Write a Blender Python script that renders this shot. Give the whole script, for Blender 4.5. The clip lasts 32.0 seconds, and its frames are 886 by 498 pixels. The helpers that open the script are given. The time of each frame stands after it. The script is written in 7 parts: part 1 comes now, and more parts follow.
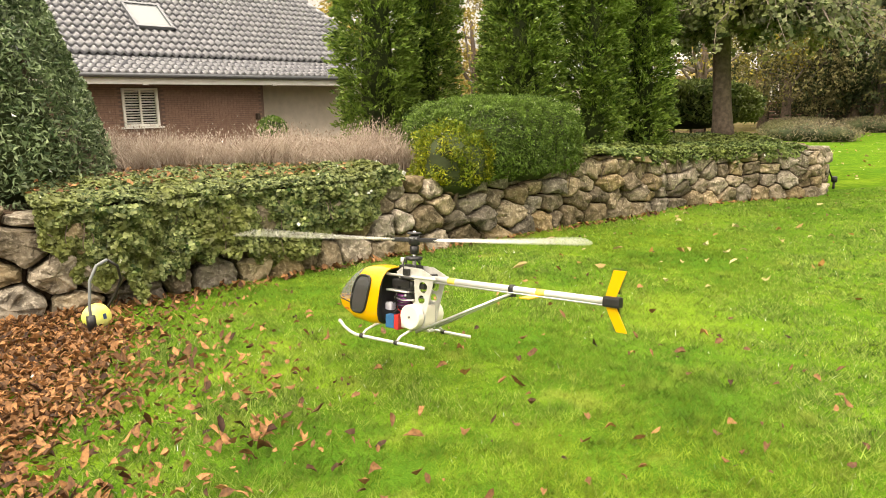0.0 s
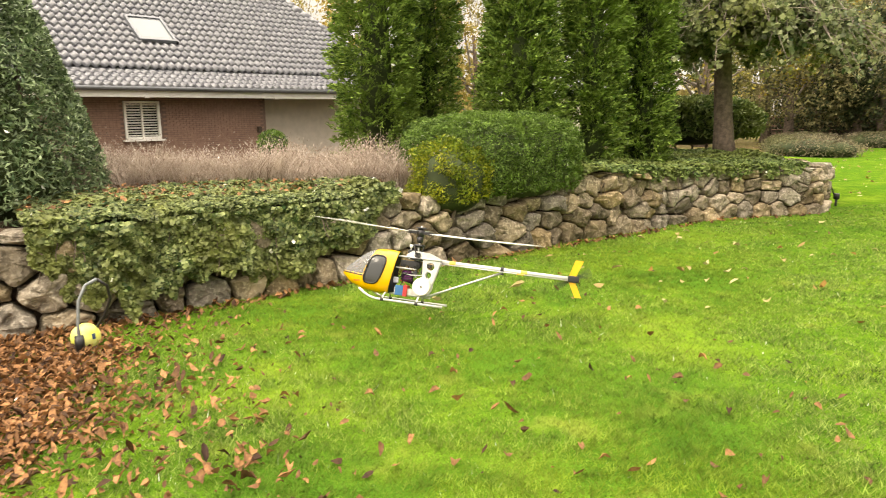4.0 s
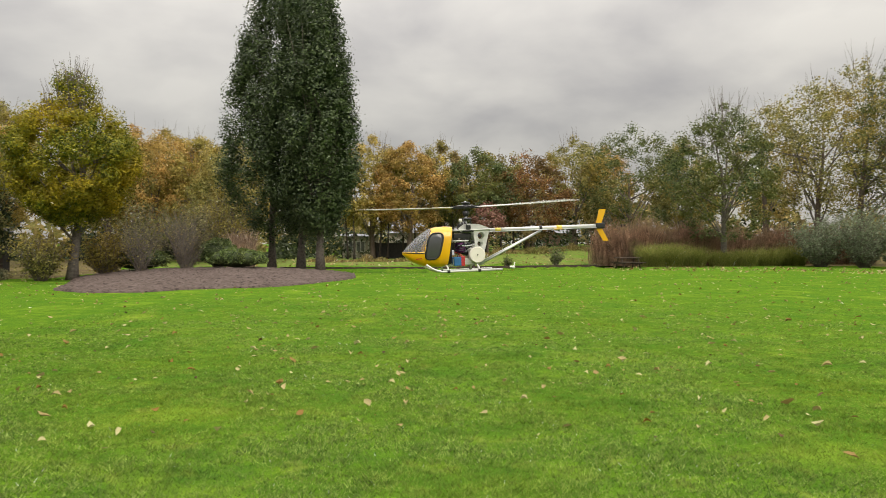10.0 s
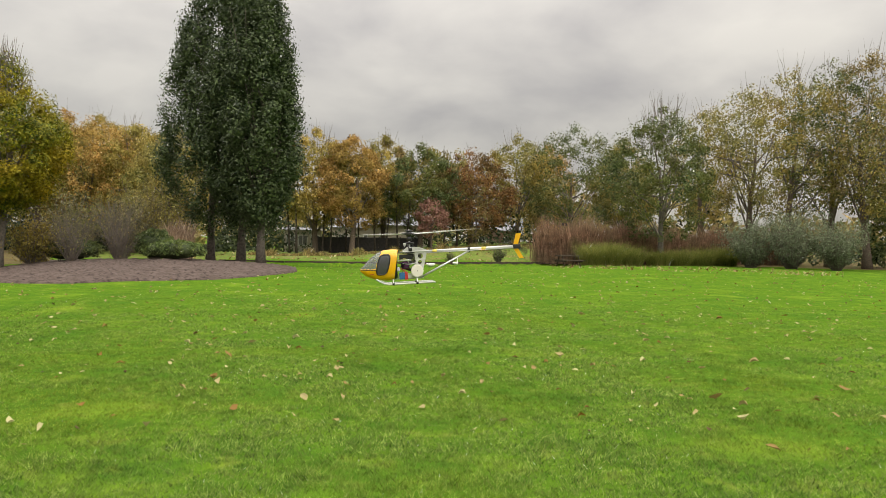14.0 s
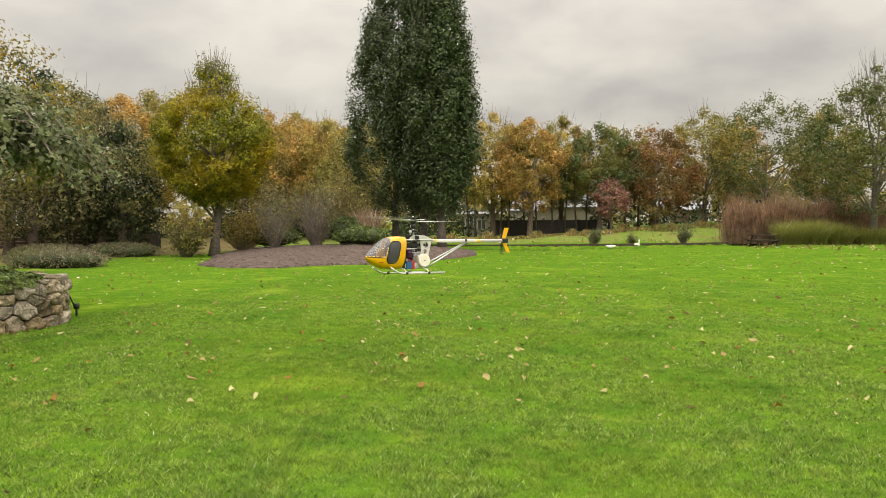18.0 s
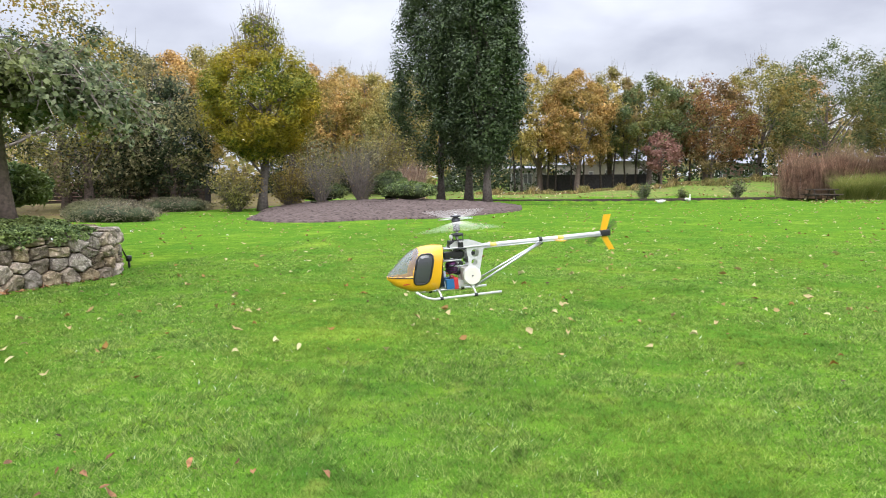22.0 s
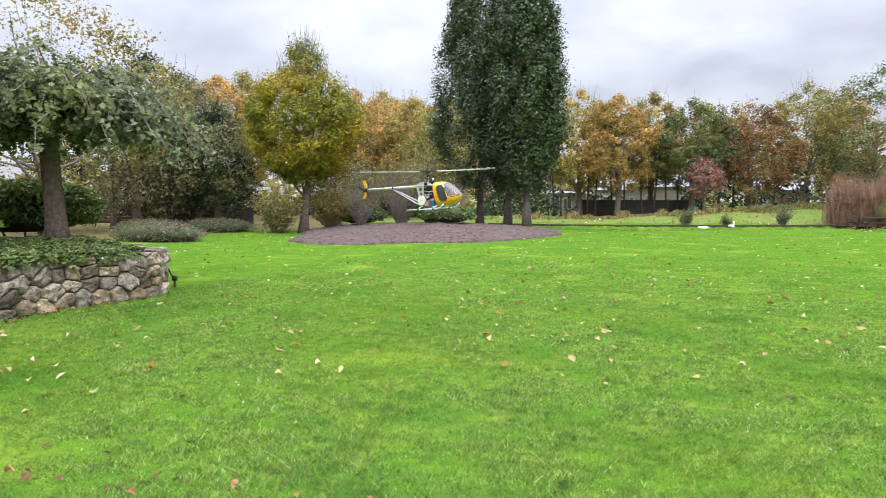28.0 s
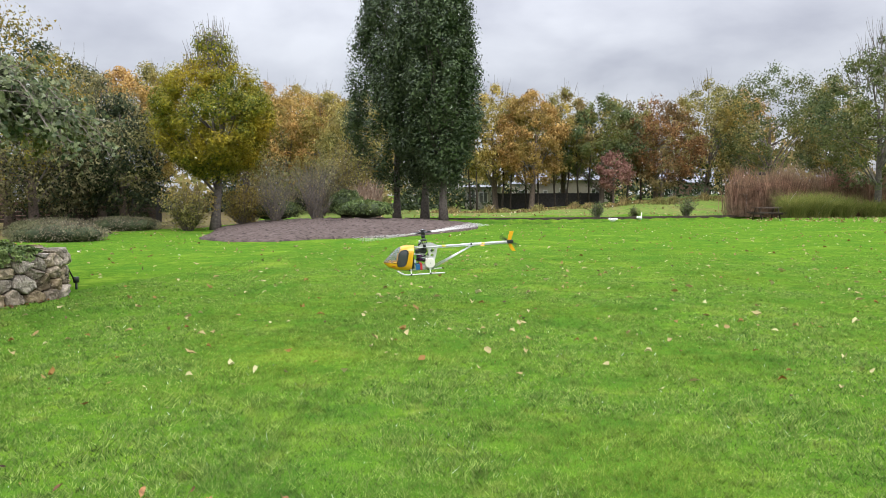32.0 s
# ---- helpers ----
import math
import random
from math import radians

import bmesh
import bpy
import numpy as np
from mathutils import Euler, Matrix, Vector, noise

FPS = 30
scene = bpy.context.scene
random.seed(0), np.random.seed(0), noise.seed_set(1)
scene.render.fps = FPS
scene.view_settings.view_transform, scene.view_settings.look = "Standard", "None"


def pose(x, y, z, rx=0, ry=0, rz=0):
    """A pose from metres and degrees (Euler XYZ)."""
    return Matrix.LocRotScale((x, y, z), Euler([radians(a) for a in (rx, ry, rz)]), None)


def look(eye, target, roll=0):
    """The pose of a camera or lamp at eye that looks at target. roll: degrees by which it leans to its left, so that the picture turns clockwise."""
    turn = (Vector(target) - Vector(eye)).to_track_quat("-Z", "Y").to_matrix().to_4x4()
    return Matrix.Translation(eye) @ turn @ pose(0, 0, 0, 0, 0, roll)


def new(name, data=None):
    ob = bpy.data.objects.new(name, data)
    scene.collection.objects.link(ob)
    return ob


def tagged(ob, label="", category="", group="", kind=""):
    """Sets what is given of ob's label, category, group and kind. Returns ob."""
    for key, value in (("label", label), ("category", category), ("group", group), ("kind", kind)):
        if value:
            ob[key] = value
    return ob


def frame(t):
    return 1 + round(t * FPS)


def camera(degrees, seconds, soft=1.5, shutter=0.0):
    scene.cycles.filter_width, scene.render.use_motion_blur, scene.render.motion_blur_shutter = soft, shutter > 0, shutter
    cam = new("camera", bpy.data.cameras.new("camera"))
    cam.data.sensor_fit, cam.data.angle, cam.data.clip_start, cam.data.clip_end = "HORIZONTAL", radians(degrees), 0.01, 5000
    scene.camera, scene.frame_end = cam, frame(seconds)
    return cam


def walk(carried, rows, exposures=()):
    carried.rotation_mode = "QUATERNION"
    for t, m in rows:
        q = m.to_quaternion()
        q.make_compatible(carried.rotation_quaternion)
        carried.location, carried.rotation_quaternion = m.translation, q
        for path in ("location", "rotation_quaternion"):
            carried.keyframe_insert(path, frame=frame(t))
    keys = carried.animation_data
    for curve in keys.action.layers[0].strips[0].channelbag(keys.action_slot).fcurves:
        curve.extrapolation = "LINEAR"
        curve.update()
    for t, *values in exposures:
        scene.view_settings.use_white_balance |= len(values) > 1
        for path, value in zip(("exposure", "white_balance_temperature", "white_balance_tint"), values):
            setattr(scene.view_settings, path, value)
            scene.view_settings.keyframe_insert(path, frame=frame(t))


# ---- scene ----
cam = camera(63.58, 32.0, soft=0.5, shutter=0.38)

# the hand-held pan: seconds, eye, heading (degrees clockwise from +y), tilt, lean
PATH = [
    (0, (-0.138, -0.304, 1.565), -68.26, -11.48, -1.08),
    (0.5, (-0.135, -0.286, 1.560), -68.46, -11.54, -1.05),
    (1, (-0.131, -0.287, 1.562), -68.61, -11.68, -1.07),
    (1.5, (-0.126, -0.282, 1.562), -69.28, -11.88, -1.12),
    (2, (-0.128, -0.279, 1.552), -70.63, -12.04, -1.23),
    (2.5, (-0.128, -0.295, 1.545), -71.98, -12.00, -1.29),
    (4.5, (-0.211, -0.176, 1.620), -64.99, -9.59, -0.80),
    (5, (-0.190, -0.139, 1.610), -59.98, -8.75, -0.82),
    (5.5, (-0.157, -0.111, 1.613), -53.91, -7.90, -0.10),
    (6, (-0.120, -0.092, 1.632), -46.94, -7.10, 0.55),
    (6.5, (-0.112, -0.049, 1.633), -39.60, -6.02, 0.66),
    (7, (-0.143, -0.013, 1.628), -31.78, -4.84, 0.70),
    (7.5, (-0.153, 0.039, 1.614), -24.52, -3.61, 0.64),
    (8, (-0.109, 0.036, 1.600), -18.84, -2.56, 0.40),
    (8.5, (-0.084, 0.034, 1.609), -14.06, -1.79, 0.33),
    (9, (-0.068, 0.060, 1.613), -9.98, -1.20, 0.22),
    (9.5, (-0.031, 0.061, 1.614), -6.63, -0.74, 0.07),
    (10, (-0.013, 0.047, 1.617), -3.79, -0.39, 0.09),
    (10.5, (0.013, 0.064, 1.621), -1.59, -0.28, 0.11),
    (11, (0.018, 0.065, 1.616), -0.00, -0.32, 0.29),
    (11.5, (0.021, 0.059, 1.608), 0.99, -0.39, 0.46),
    (12, (0.016, 0.060, 1.610), 1.46, -0.42, 0.62),
    (12.5, (0.017, 0.069, 1.608), 1.57, -0.42, 0.79),
    (13, (0.021, 0.069, 1.609), 1.46, -0.44, 0.92),
    (13.5, (0.020, 0.074, 1.602), 1.23, -0.51, 1.04),
    (15.5, (0.012, 0.030, 1.602), -3.44, -1.58, 1.12),
    (16, (-0.000, 0.015, 1.595), -5.81, -1.89, 1.09),
    (16.5, (0.002, 0.017, 1.595), -8.23, -2.09, 0.81),
    (17, (-0.001, 0.022, 1.603), -10.43, -2.18, 0.38),
    (17.5, (0.010, 0.021, 1.611), -12.13, -2.17, 0.05),
    (18, (0.018, 0.002, 1.612), -13.47, -2.18, -0.13),
    (18.5, (0.017, -0.002, 1.615), -14.94, -2.24, -0.13),
    (19, (-0.000, 0.000, 1.608), -16.81, -2.38, -0.08),
    (19.5, (-0.032, 0.006, 1.606), -18.98, -2.70, 0.00),
    (20, (-0.046, 0.016, 1.601), -20.77, -3.27, -0.01),
    (20.5, (-0.040, 0.036, 1.594), -21.58, -4.07, -0.15),
    (21, (-0.033, 0.050, 1.587), -20.99, -4.96, -0.24),
    (21.5, (-0.005, 0.079, 1.578), -19.26, -5.56, -0.30),
    (22, (0.024, 0.113, 1.575), -17.17, -5.74, -0.28),
    (22.5, (0.022, 0.109, 1.589), -15.58, -5.48, -0.27),
    (23, (0.012, 0.101, 1.600), -15.24, -5.07, -0.34),
    (23.5, (-0.004, 0.098, 1.609), -16.32, -4.78, -0.49),
    (24, (-0.023, 0.090, 1.601), -18.48, -4.81, -0.58),
    (24.5, (-0.048, 0.082, 1.592), -20.87, -5.08, -0.61),
    (25, (-0.057, 0.067, 1.591), -23.37, -5.44, -0.66),
    (25.5, (-0.077, 0.067, 1.585), -25.25, -5.69, -0.55),
    (27.5, (-0.044, 0.087, 1.583), -22.81, -4.41, 0.22),
    (28, (-0.023, 0.100, 1.589), -20.19, -3.86, 0.28),
    (28.5, (-0.007, 0.100, 1.597), -17.59, -3.39, 0.25),
    (29, (0.005, 0.095, 1.600), -15.57, -3.09, 0.22),
    (29.5, (0.010, 0.103, 1.618), -14.42, -2.98, 0.06),
    (30, (-0.003, 0.087, 1.609), -14.01, -3.01, -0.13),
    (30.5, (-0.012, 0.094, 1.605), -13.99, -3.18, -0.22),
    (31, (0.002, 0.108, 1.604), -13.95, -3.50, -0.28),
    (31.5, (0.016, 0.103, 1.598), -13.77, -3.88, -0.33),
    (32, (0.005, 0.100, 1.592), -13.62, -4.29, -0.24),
]


def aim(eye, heading, tilt, lean):
    """The camera's pose from its heading, tilt and lean."""
    h, p = radians(heading), radians(tilt)
    way = Vector((math.sin(h) * math.cos(p), math.cos(h) * math.cos(p), math.sin(p)))
    return look(eye, Vector(eye) + way, lean)


EXPOSURES = [(0.0, 0.64, 8500, 10), (5.0, 0.68, 8300, 10), (6.0, 0.75, 7700, 10), (7.0, 0.72, 6000, 12), (8.0, 0.36, 5750, 12), (8.5, 0.28, 5800, 12), (9.0, 0.1, 6000, 12), (9.7, -0.22, 7200, 9), (13.0, -0.22, 7300, 9), (16.0, -0.12, 7400, 10),
             (19.0, -0.01, 7800, 8), (20.5, 0.10, 7600, 9), (21.5, 0.33, 6100, 14), (25.0, 0.33, 5900, 14), (28.0, 0.40, 6000, 13), (32.0, 0.13, 6150, 12)]
walk(cam, [(t, aim(e, h, p, r)) for t, e, h, p, r in PATH], EXPOSURES)

# ---------------------------------------------------------------- light
world = bpy.data.worlds.new("overcast_sky")
scene.world = world
world.use_nodes = True
wn, wl = world.node_tree.nodes, world.node_tree.links
wn.clear()


def wmath(op, a, b):
    n = wn.new("ShaderNodeMath")
    n.operation = op
    for i, v in enumerate((a, b)):
        if isinstance(v, (int, float)):
            n.inputs[i].default_value = v
        else:
            wl.new(v, n.inputs[i])
    return n.outputs[0]


SUN_EL, SUN_ROT = radians(38), radians(150)
sky = wn.new("ShaderNodeTexSky")
sky.sky_type, sky.sun_disc, sky.sun_elevation, sky.sun_rotation = "NISHITA", False, SUN_EL, SUN_ROT
tc = wn.new("ShaderNodeTexCoord")
sep = wn.new("ShaderNodeSeparateXYZ")
wl.new(tc.outputs["Generated"], sep.inputs[0])
height = wmath("MAXIMUM", sep.outputs[2], 0.0)
flat = wmath("ADD", height, 0.30)
com = wn.new("ShaderNodeCombineXYZ")
wl.new(wmath("DIVIDE", sep.outputs[0], flat), com.inputs[0])
wl.new(wmath("DIVIDE", sep.outputs[1], flat), com.inputs[1])
cloud = wn.new("ShaderNodeTexNoise")
cloud.inputs["Scale"].default_value, cloud.inputs["Detail"].default_value, cloud.inputs["Roughness"].default_value = 2.0, 7, 0.48
cloud.inputs["Distortion"].default_value = 0.15
wl.new(com.outputs[0], cloud.inputs["Vector"])
ramp = wn.new("ShaderNodeValToRGB")
e = ramp.color_ramp.elements
e[0].position, e[0].color = 0.34, (0.50, 0.50, 0.535, 1)
e[1].position, e[1].color = 0.66, (0.81, 0.81, 0.815, 1)
m1 = ramp.color_ramp.elements.new(0.49)
m1.color = (0.655, 0.655, 0.675, 1)
wl.new(cloud.outputs[0], ramp.inputs[0])
# an overcast sky is brighter towards the zenith
lift = wmath("ADD", wmath("MULTIPLY", wmath("POWER", height, 2.1), 6.2), 0.74)
vm = wn.new("ShaderNodeVectorMath")
vm.operation = "SCALE"
wl.new(ramp.outputs[0], vm.inputs[0])
wl.new(lift, vm.inputs["Scale"])
b1, b2, add, out = wn.new("ShaderNodeBackground"), wn.new("ShaderNodeBackground"), wn.new("ShaderNodeAddShader"), wn.new("ShaderNodeOutputWorld")
wl.new(vm.outputs[0], b1.inputs[0])
wl.new(sky.outputs[0], b2.inputs[0])
b1.inputs[1].default_value, b2.inputs[1].default_value = 0.95, 0.012
wl.new(b1.outputs[0], add.inputs[0])
wl.new(b2.outputs[0], add.inputs[1])
wl.new(add.outputs[0], out.inputs[0])

sun = new("sun", bpy.data.lights.new("sun", "SUN"))
sun.data.energy, sun.data.angle, sun.data.color = 1.3, radians(25), (1.0, 0.97, 0.92)
sun.matrix_world = look((0, 0, 30), (30 * -math.sin(SUN_ROT) / math.tan(SUN_EL), 30 * -math.cos(SUN_ROT) / math.tan(SUN_EL), 0))


# ---------------------------------------------------------------- materials
def mat(name, color, rough=0.6, metal=0.0, second=None, scale=6.0, detail=5.0, bump=0.0, bump_scale=40.0, fine=None, coat=0.0):
    """A surface with two scales of colour variation and relief."""
    m = bpy.data.materials.new(name)
    m.use_nodes = True
    nt, b = m.node_tree, m.node_tree.nodes["Principled BSDF"]
    b.inputs["Roughness"].default_value, b.inputs["Metallic"].default_value = rough, metal
    b.inputs["Coat Weight"].default_value = coat
    if rough >= 0.9:
        b.inputs["Specular IOR Level"].default_value = 0.08
    if second is None:
        second = tuple(c * 0.82 for c in color)
    geo = nt.nodes.new("ShaderNodeNewGeometry")
    noise_a = nt.nodes.new("ShaderNodeTexNoise")
    noise_a.inputs["Scale"].default_value, noise_a.inputs["Detail"].default_value = scale, detail
    nt.links.new(geo.outputs["Position"], noise_a.inputs["Vector"])
    r = nt.nodes.new("ShaderNodeValToRGB")
    r.color_ramp.elements[0].position, r.color_ramp.elements[1].position = 0.35, 0.68
    r.color_ramp.elements[0].color, r.color_ramp.elements[1].color = (*color, 1), (*second, 1)
    nt.links.new(noise_a.outputs[0], r.inputs[0])
    colour = r.outputs[0]
    noise_b = nt.nodes.new("ShaderNodeTexNoise")
    noise_b.inputs["Scale"].default_value, noise_b.inputs["Detail"].default_value = bump_scale, 4
    nt.links.new(geo.outputs["Position"], noise_b.inputs["Vector"])
    if fine:
        mix = nt.nodes.new("ShaderNodeMix")
        mix.data_type, mix.blend_type = "RGBA", "MIX"
        r2 = nt.nodes.new("ShaderNodeMapRange")
        r2.inputs[1].default_value, r2.inputs[2].default_value = 0.5, 0.72
        nt.links.new(noise_b.outputs[0], r2.inputs[0])
        nt.links.new(r2.outputs[0], mix.inputs[0])
        nt.links.new(colour, mix.inputs[6])
        mix.inputs[7].default_value = (*fine, 1)
        colour = mix.outputs[2]
    nt.links.new(colour, b.inputs["Base Color"])
    if bump:
        bp = nt.nodes.new("ShaderNodeBump")
        bp.inputs["Strength"].default_value, bp.inputs["Distance"].default_value = bump, 0.02
        nt.links.new(noise_b.outputs[0], bp.inputs["Height"])
        nt.links.new(bp.outputs[0], b.inputs["Normal"])
    return m


def leaf_mat(name, colors, thin=0.35, rough=0.55, drift=None, drift_scale=0.4, shade_grain=0.0, patches=()):
    """Foliage: every leaf takes its own tone; a broad drift turns parts of the crown to another tone; a finer noise
    paints in the shade between clumps.
    """
    m = bpy.data.materials.new(name)
    m.use_nodes = True
    nt = m.node_tree
    b = nt.nodes["Principled BSDF"]
    b.inputs["Roughness"].default_value = rough
    b.inputs["Specular IOR Level"].default_value = 0.22
    geo = nt.nodes.new("ShaderNodeNewGeometry")
    r = nt.nodes.new("ShaderNodeValToRGB")
    els = r.color_ramp.elements
    for i, c in enumerate(colors):
        p = i / max(1, len(colors) - 1)
        el = els[0] if i == 0 else els[1] if i == len(colors) - 1 else els.new(p)
        el.position, el.color = p, (*c, 1)
    nt.links.new(geo.outputs["Random Per Island"], r.inputs[0])
    colour = r.outputs[0]
    if drift:
        n = nt.nodes.new("ShaderNodeTexNoise")
        n.inputs["Scale"].default_value, n.inputs["Detail"].default_value = drift_scale, 3
        nt.links.new(geo.outputs["Position"], n.inputs["Vector"])
        mr = nt.nodes.new("ShaderNodeMapRange")
        mr.inputs[1].default_value, mr.inputs[2].default_value, mr.inputs[4].default_value = 0.45, 0.62, 0.7
        nt.links.new(n.outputs[0], mr.inputs[0])
        mix = nt.nodes.new("ShaderNodeMix")
        mix.data_type = "RGBA"
        nt.links.new(mr.outputs[0], mix.inputs[0])
        nt.links.new(colour, mix.inputs[6])
        mix.inputs[7].default_value = (*drift, 1)
        colour = mix.outputs[2]
    # value noise: the dark and light of shaded clumps, put into the colour
    if shade_grain:
        gn = nt.nodes.new("ShaderNodeTexNoise")
        gn.inputs["Scale"].default_value, gn.inputs["Detail"].default_value, gn.inputs["Roughness"].default_value = shade_grain, 6, 0.68
        nt.links.new(geo.outputs["Position"], gn.inputs["Vector"])
        gr = nt.nodes.new("ShaderNodeMapRange")
        gr.inputs[1].default_value, gr.inputs[2].default_value, gr.inputs[3].default_value, gr.inputs[4].default_value = 0.34, 0.66, 0.42, 1.45
        nt.links.new(gn.outputs[0], gr.inputs[0])
        hs = nt.nodes.new("ShaderNodeHueSaturation")
        nt.links.new(gr.outputs[0], hs.inputs["Value"])
        nt.links.new(colour, hs.inputs["Color"])
        colour = hs.outputs[0]
    for tone, size, lo, hi, amount in patches:
        pn = nt.nodes.new("ShaderNodeTexNoise")
        pn.inputs["Scale"].default_value, pn.inputs["Detail"].default_value, pn.inputs["Roughness"].default_value = size, 4, 0.55
        nt.links.new(geo.outputs["Position"], pn.inputs["Vector"])
        pr = nt.nodes.new("ShaderNodeMapRange")
        pr.inputs[1].default_value, pr.inputs[2].default_value, pr.inputs[4].default_value = lo, hi, amount
        nt.links.new(pn.outputs[0], pr.inputs[0])
        pm = nt.nodes.new("ShaderNodeMix")
        pm.data_type = "RGBA"
        nt.links.new(pr.outputs[0], pm.inputs[0])
        nt.links.new(colour, pm.inputs[6])
        pm.inputs[7].default_value = (*tone, 1)
        colour = pm.outputs[2]
    nt.links.new(colour, b.inputs["Base Color"])
    tr = nt.nodes.new("ShaderNodeBsdfTranslucent")
    nt.links.new(colour, tr.inputs[0])
    mx = nt.nodes.new("ShaderNodeMixShader")
    mx.inputs[0].default_value = thin
    nt.links.new(b.outputs[0], mx.inputs[1])
    nt.links.new(tr.outputs[0], mx.inputs[2])
    nt.links.new(mx.outputs[0], nt.nodes["Material Output"].inputs[0])
    return m


def glass_mat(name, tint, rough=0.03, clear=0.7):
    m = bpy.data.materials.new(name)
    m.use_nodes = True
    nt = m.node_tree
    b = nt.nodes["Principled BSDF"]
    b.inputs["Base Color"].default_value = (*tint, 1)
    b.inputs["Roughness"].default_value = rough
    b.inputs["Specular IOR Level"].default_value = 0.6
    t = nt.nodes.new("ShaderNodeBsdfTransparent")
    mx = nt.nodes.new("ShaderNodeMixShader")
    mx.inputs[0].default_value = clear
    nt.links.new(b.outputs[0], mx.inputs[1])
    nt.links.new(t.outputs[0], mx.inputs[2])
    nt.links.new(mx.outputs[0], nt.nodes["Material Output"].inputs[0])
    return m


def lawn_mat():
    """Mown grass: patches of fresh, dull and yellowed green."""
    m = bpy.data.materials.new("lawn_grass")
    m.use_nodes = True
    nt = m.node_tree
    b = nt.nodes["Principled BSDF"]
    b.inputs["Roughness"].default_value = 1.0
    b.inputs["Specular IOR Level"].default_value = 0.0
    b.inputs["Sheen Weight"].default_value, b.inputs["Sheen Roughness"].default_value = 0.16, 0.5
    b.inputs["Sheen Tint"].default_value = (0.42, 0.72, 0.12, 1)
    geo = nt.nodes.new("ShaderNodeNewGeometry")

    def tone(scale, lo, hi, detail=4, rough=0.5, most=1.0):
        n = nt.nodes.new("ShaderNodeTexNoise")
        n.inputs["Scale"].default_value, n.inputs["Detail"].default_value, n.inputs["Roughness"].default_value = scale, detail, rough
        nt.links.new(geo.outputs["Position"], n.inputs["Vector"])
        mr = nt.nodes.new("ShaderNodeMapRange")
        mr.inputs[1].default_value, mr.inputs[2].default_value, mr.inputs[4].default_value = lo, hi, most
        nt.links.new(n.outputs[0], mr.inputs[0])
        return mr.outputs[0]

    def blend(f, a, c):
        mix = nt.nodes.new("ShaderNodeMix")
        mix.data_type = "RGBA"
        nt.links.new(f, mix.inputs[0])
        for i, v in ((6, a), (7, c)):
            if isinstance(v, tuple):
                mix.inputs[i].default_value = (*v, 1)
            else:
                nt.links.new(v, mix.inputs[i])
        return mix.outputs[2]

    base = blend(tone(0.35, 0.35, 0.68), LAWN_A, LAWN_B)
    base = blend(tone(1.3, 0.50, 0.72), base, LAWN_C)
    base = blend(tone(2.4, 0.45, 0.66, 5), base, LAWN_E)
    base = blend(tone(9.0, 0.48, 0.74, 4), base, LAWN_E)
    base = blend(tone(7.0, 0.46, 0.66, 9, 0.74), base, LAWN_D)
    base = blend(tone(130.0, 0.46, 0.62, 2), base, LAWN_D)
    for colour, size, lo, hi, amount in LAWN_PATCHES:
        base = blend(tone(size, lo, hi, 4, 0.55, amount), base, colour)
    nt.links.new(base, b.inputs["Base Color"])
    n = nt.nodes.new("ShaderNodeTexNoise")
    n.inputs["Scale"].default_value = 90
    nt.links.new(geo.outputs["Position"], n.inputs["Vector"])
    bp = nt.nodes.new("ShaderNodeBump")
    bp.inputs["Strength"].default_value, bp.inputs["Distance"].default_value = 0.6, 0.03
    nt.links.new(n.outputs[0], bp.inputs["Height"])
    nt.links.new(bp.outputs[0], b.inputs["Normal"])
    return m


LAWN_A, LAWN_B, LAWN_C = (0.145, 0.265, 0.016), (0.075, 0.175, 0.016), (0.20, 0.28, 0.026)
LAWN_D, LAWN_E = (0.040, 0.092, 0.008), (0.062, 0.14, 0.011)
# lush dark, yellowed and worn patches, the same on the turf and on its blades
LAWN_PATCHES = [((0.035, 0.115, 0.012), 0.75, 0.50, 0.66, 0.55), ((0.24, 0.33, 0.035), 0.55, 0.56, 0.70, 0.42), ((0.038, 0.10, 0.012), 4.2, 0.52, 0.66, 0.34), ((0.20, 0.24, 0.045), 2.6, 0.60, 0.72, 0.6)]
M = {}
M["lawn"] = lawn_mat()
M["blade"] = leaf_mat("grass_blade", [(0.035, 0.10, 0.007), (0.11, 0.25, 0.015), (0.20, 0.345, 0.032), (0.37, 0.47, 0.13)], 0.4, 0.9, (0.22, 0.32, 0.025), 0.38, 9.0, LAWN_PATCHES)
M["soil"] = mat("dark_soil", (0.05, 0.035, 0.025), 0.95, second=(0.09, 0.06, 0.04), scale=9, bump=0.8, bump_scale=60)
M["mulch"] = mat("bark_mulch", (0.085, 0.064, 0.056), 0.95, second=(0.135, 0.105, 0.092), scale=3.2, detail=9, bump=1.0, bump_scale=9, fine=(0.022, 0.016, 0.014))
M["woodfloor"] = mat("leafy_soil", (0.12, 0.082, 0.045), 0.95, second=(0.15, 0.14, 0.04), scale=0.7, bump=0.8, bump_scale=6, fine=(0.04, 0.035, 0.018))
M["bankgrass"] = mat("rough_bank_grass", (0.11, 0.20, 0.022), 0.95, second=(0.17, 0.155, 0.055), scale=0.7, detail=9, bump=0.8, bump_scale=4, fine=(0.05, 0.085, 0.014))
M["bark"] = mat("tree_bark", (0.19, 0.145, 0.12), 0.95, second=(0.10, 0.08, 0.065), scale=14, bump=0.9, bump_scale=30)
M["bark_grey"] = mat("grey_bark", (0.16, 0.14, 0.12), 0.95, second=(0.08, 0.07, 0.06), scale=9, bump=0.7, bump_scale=25)
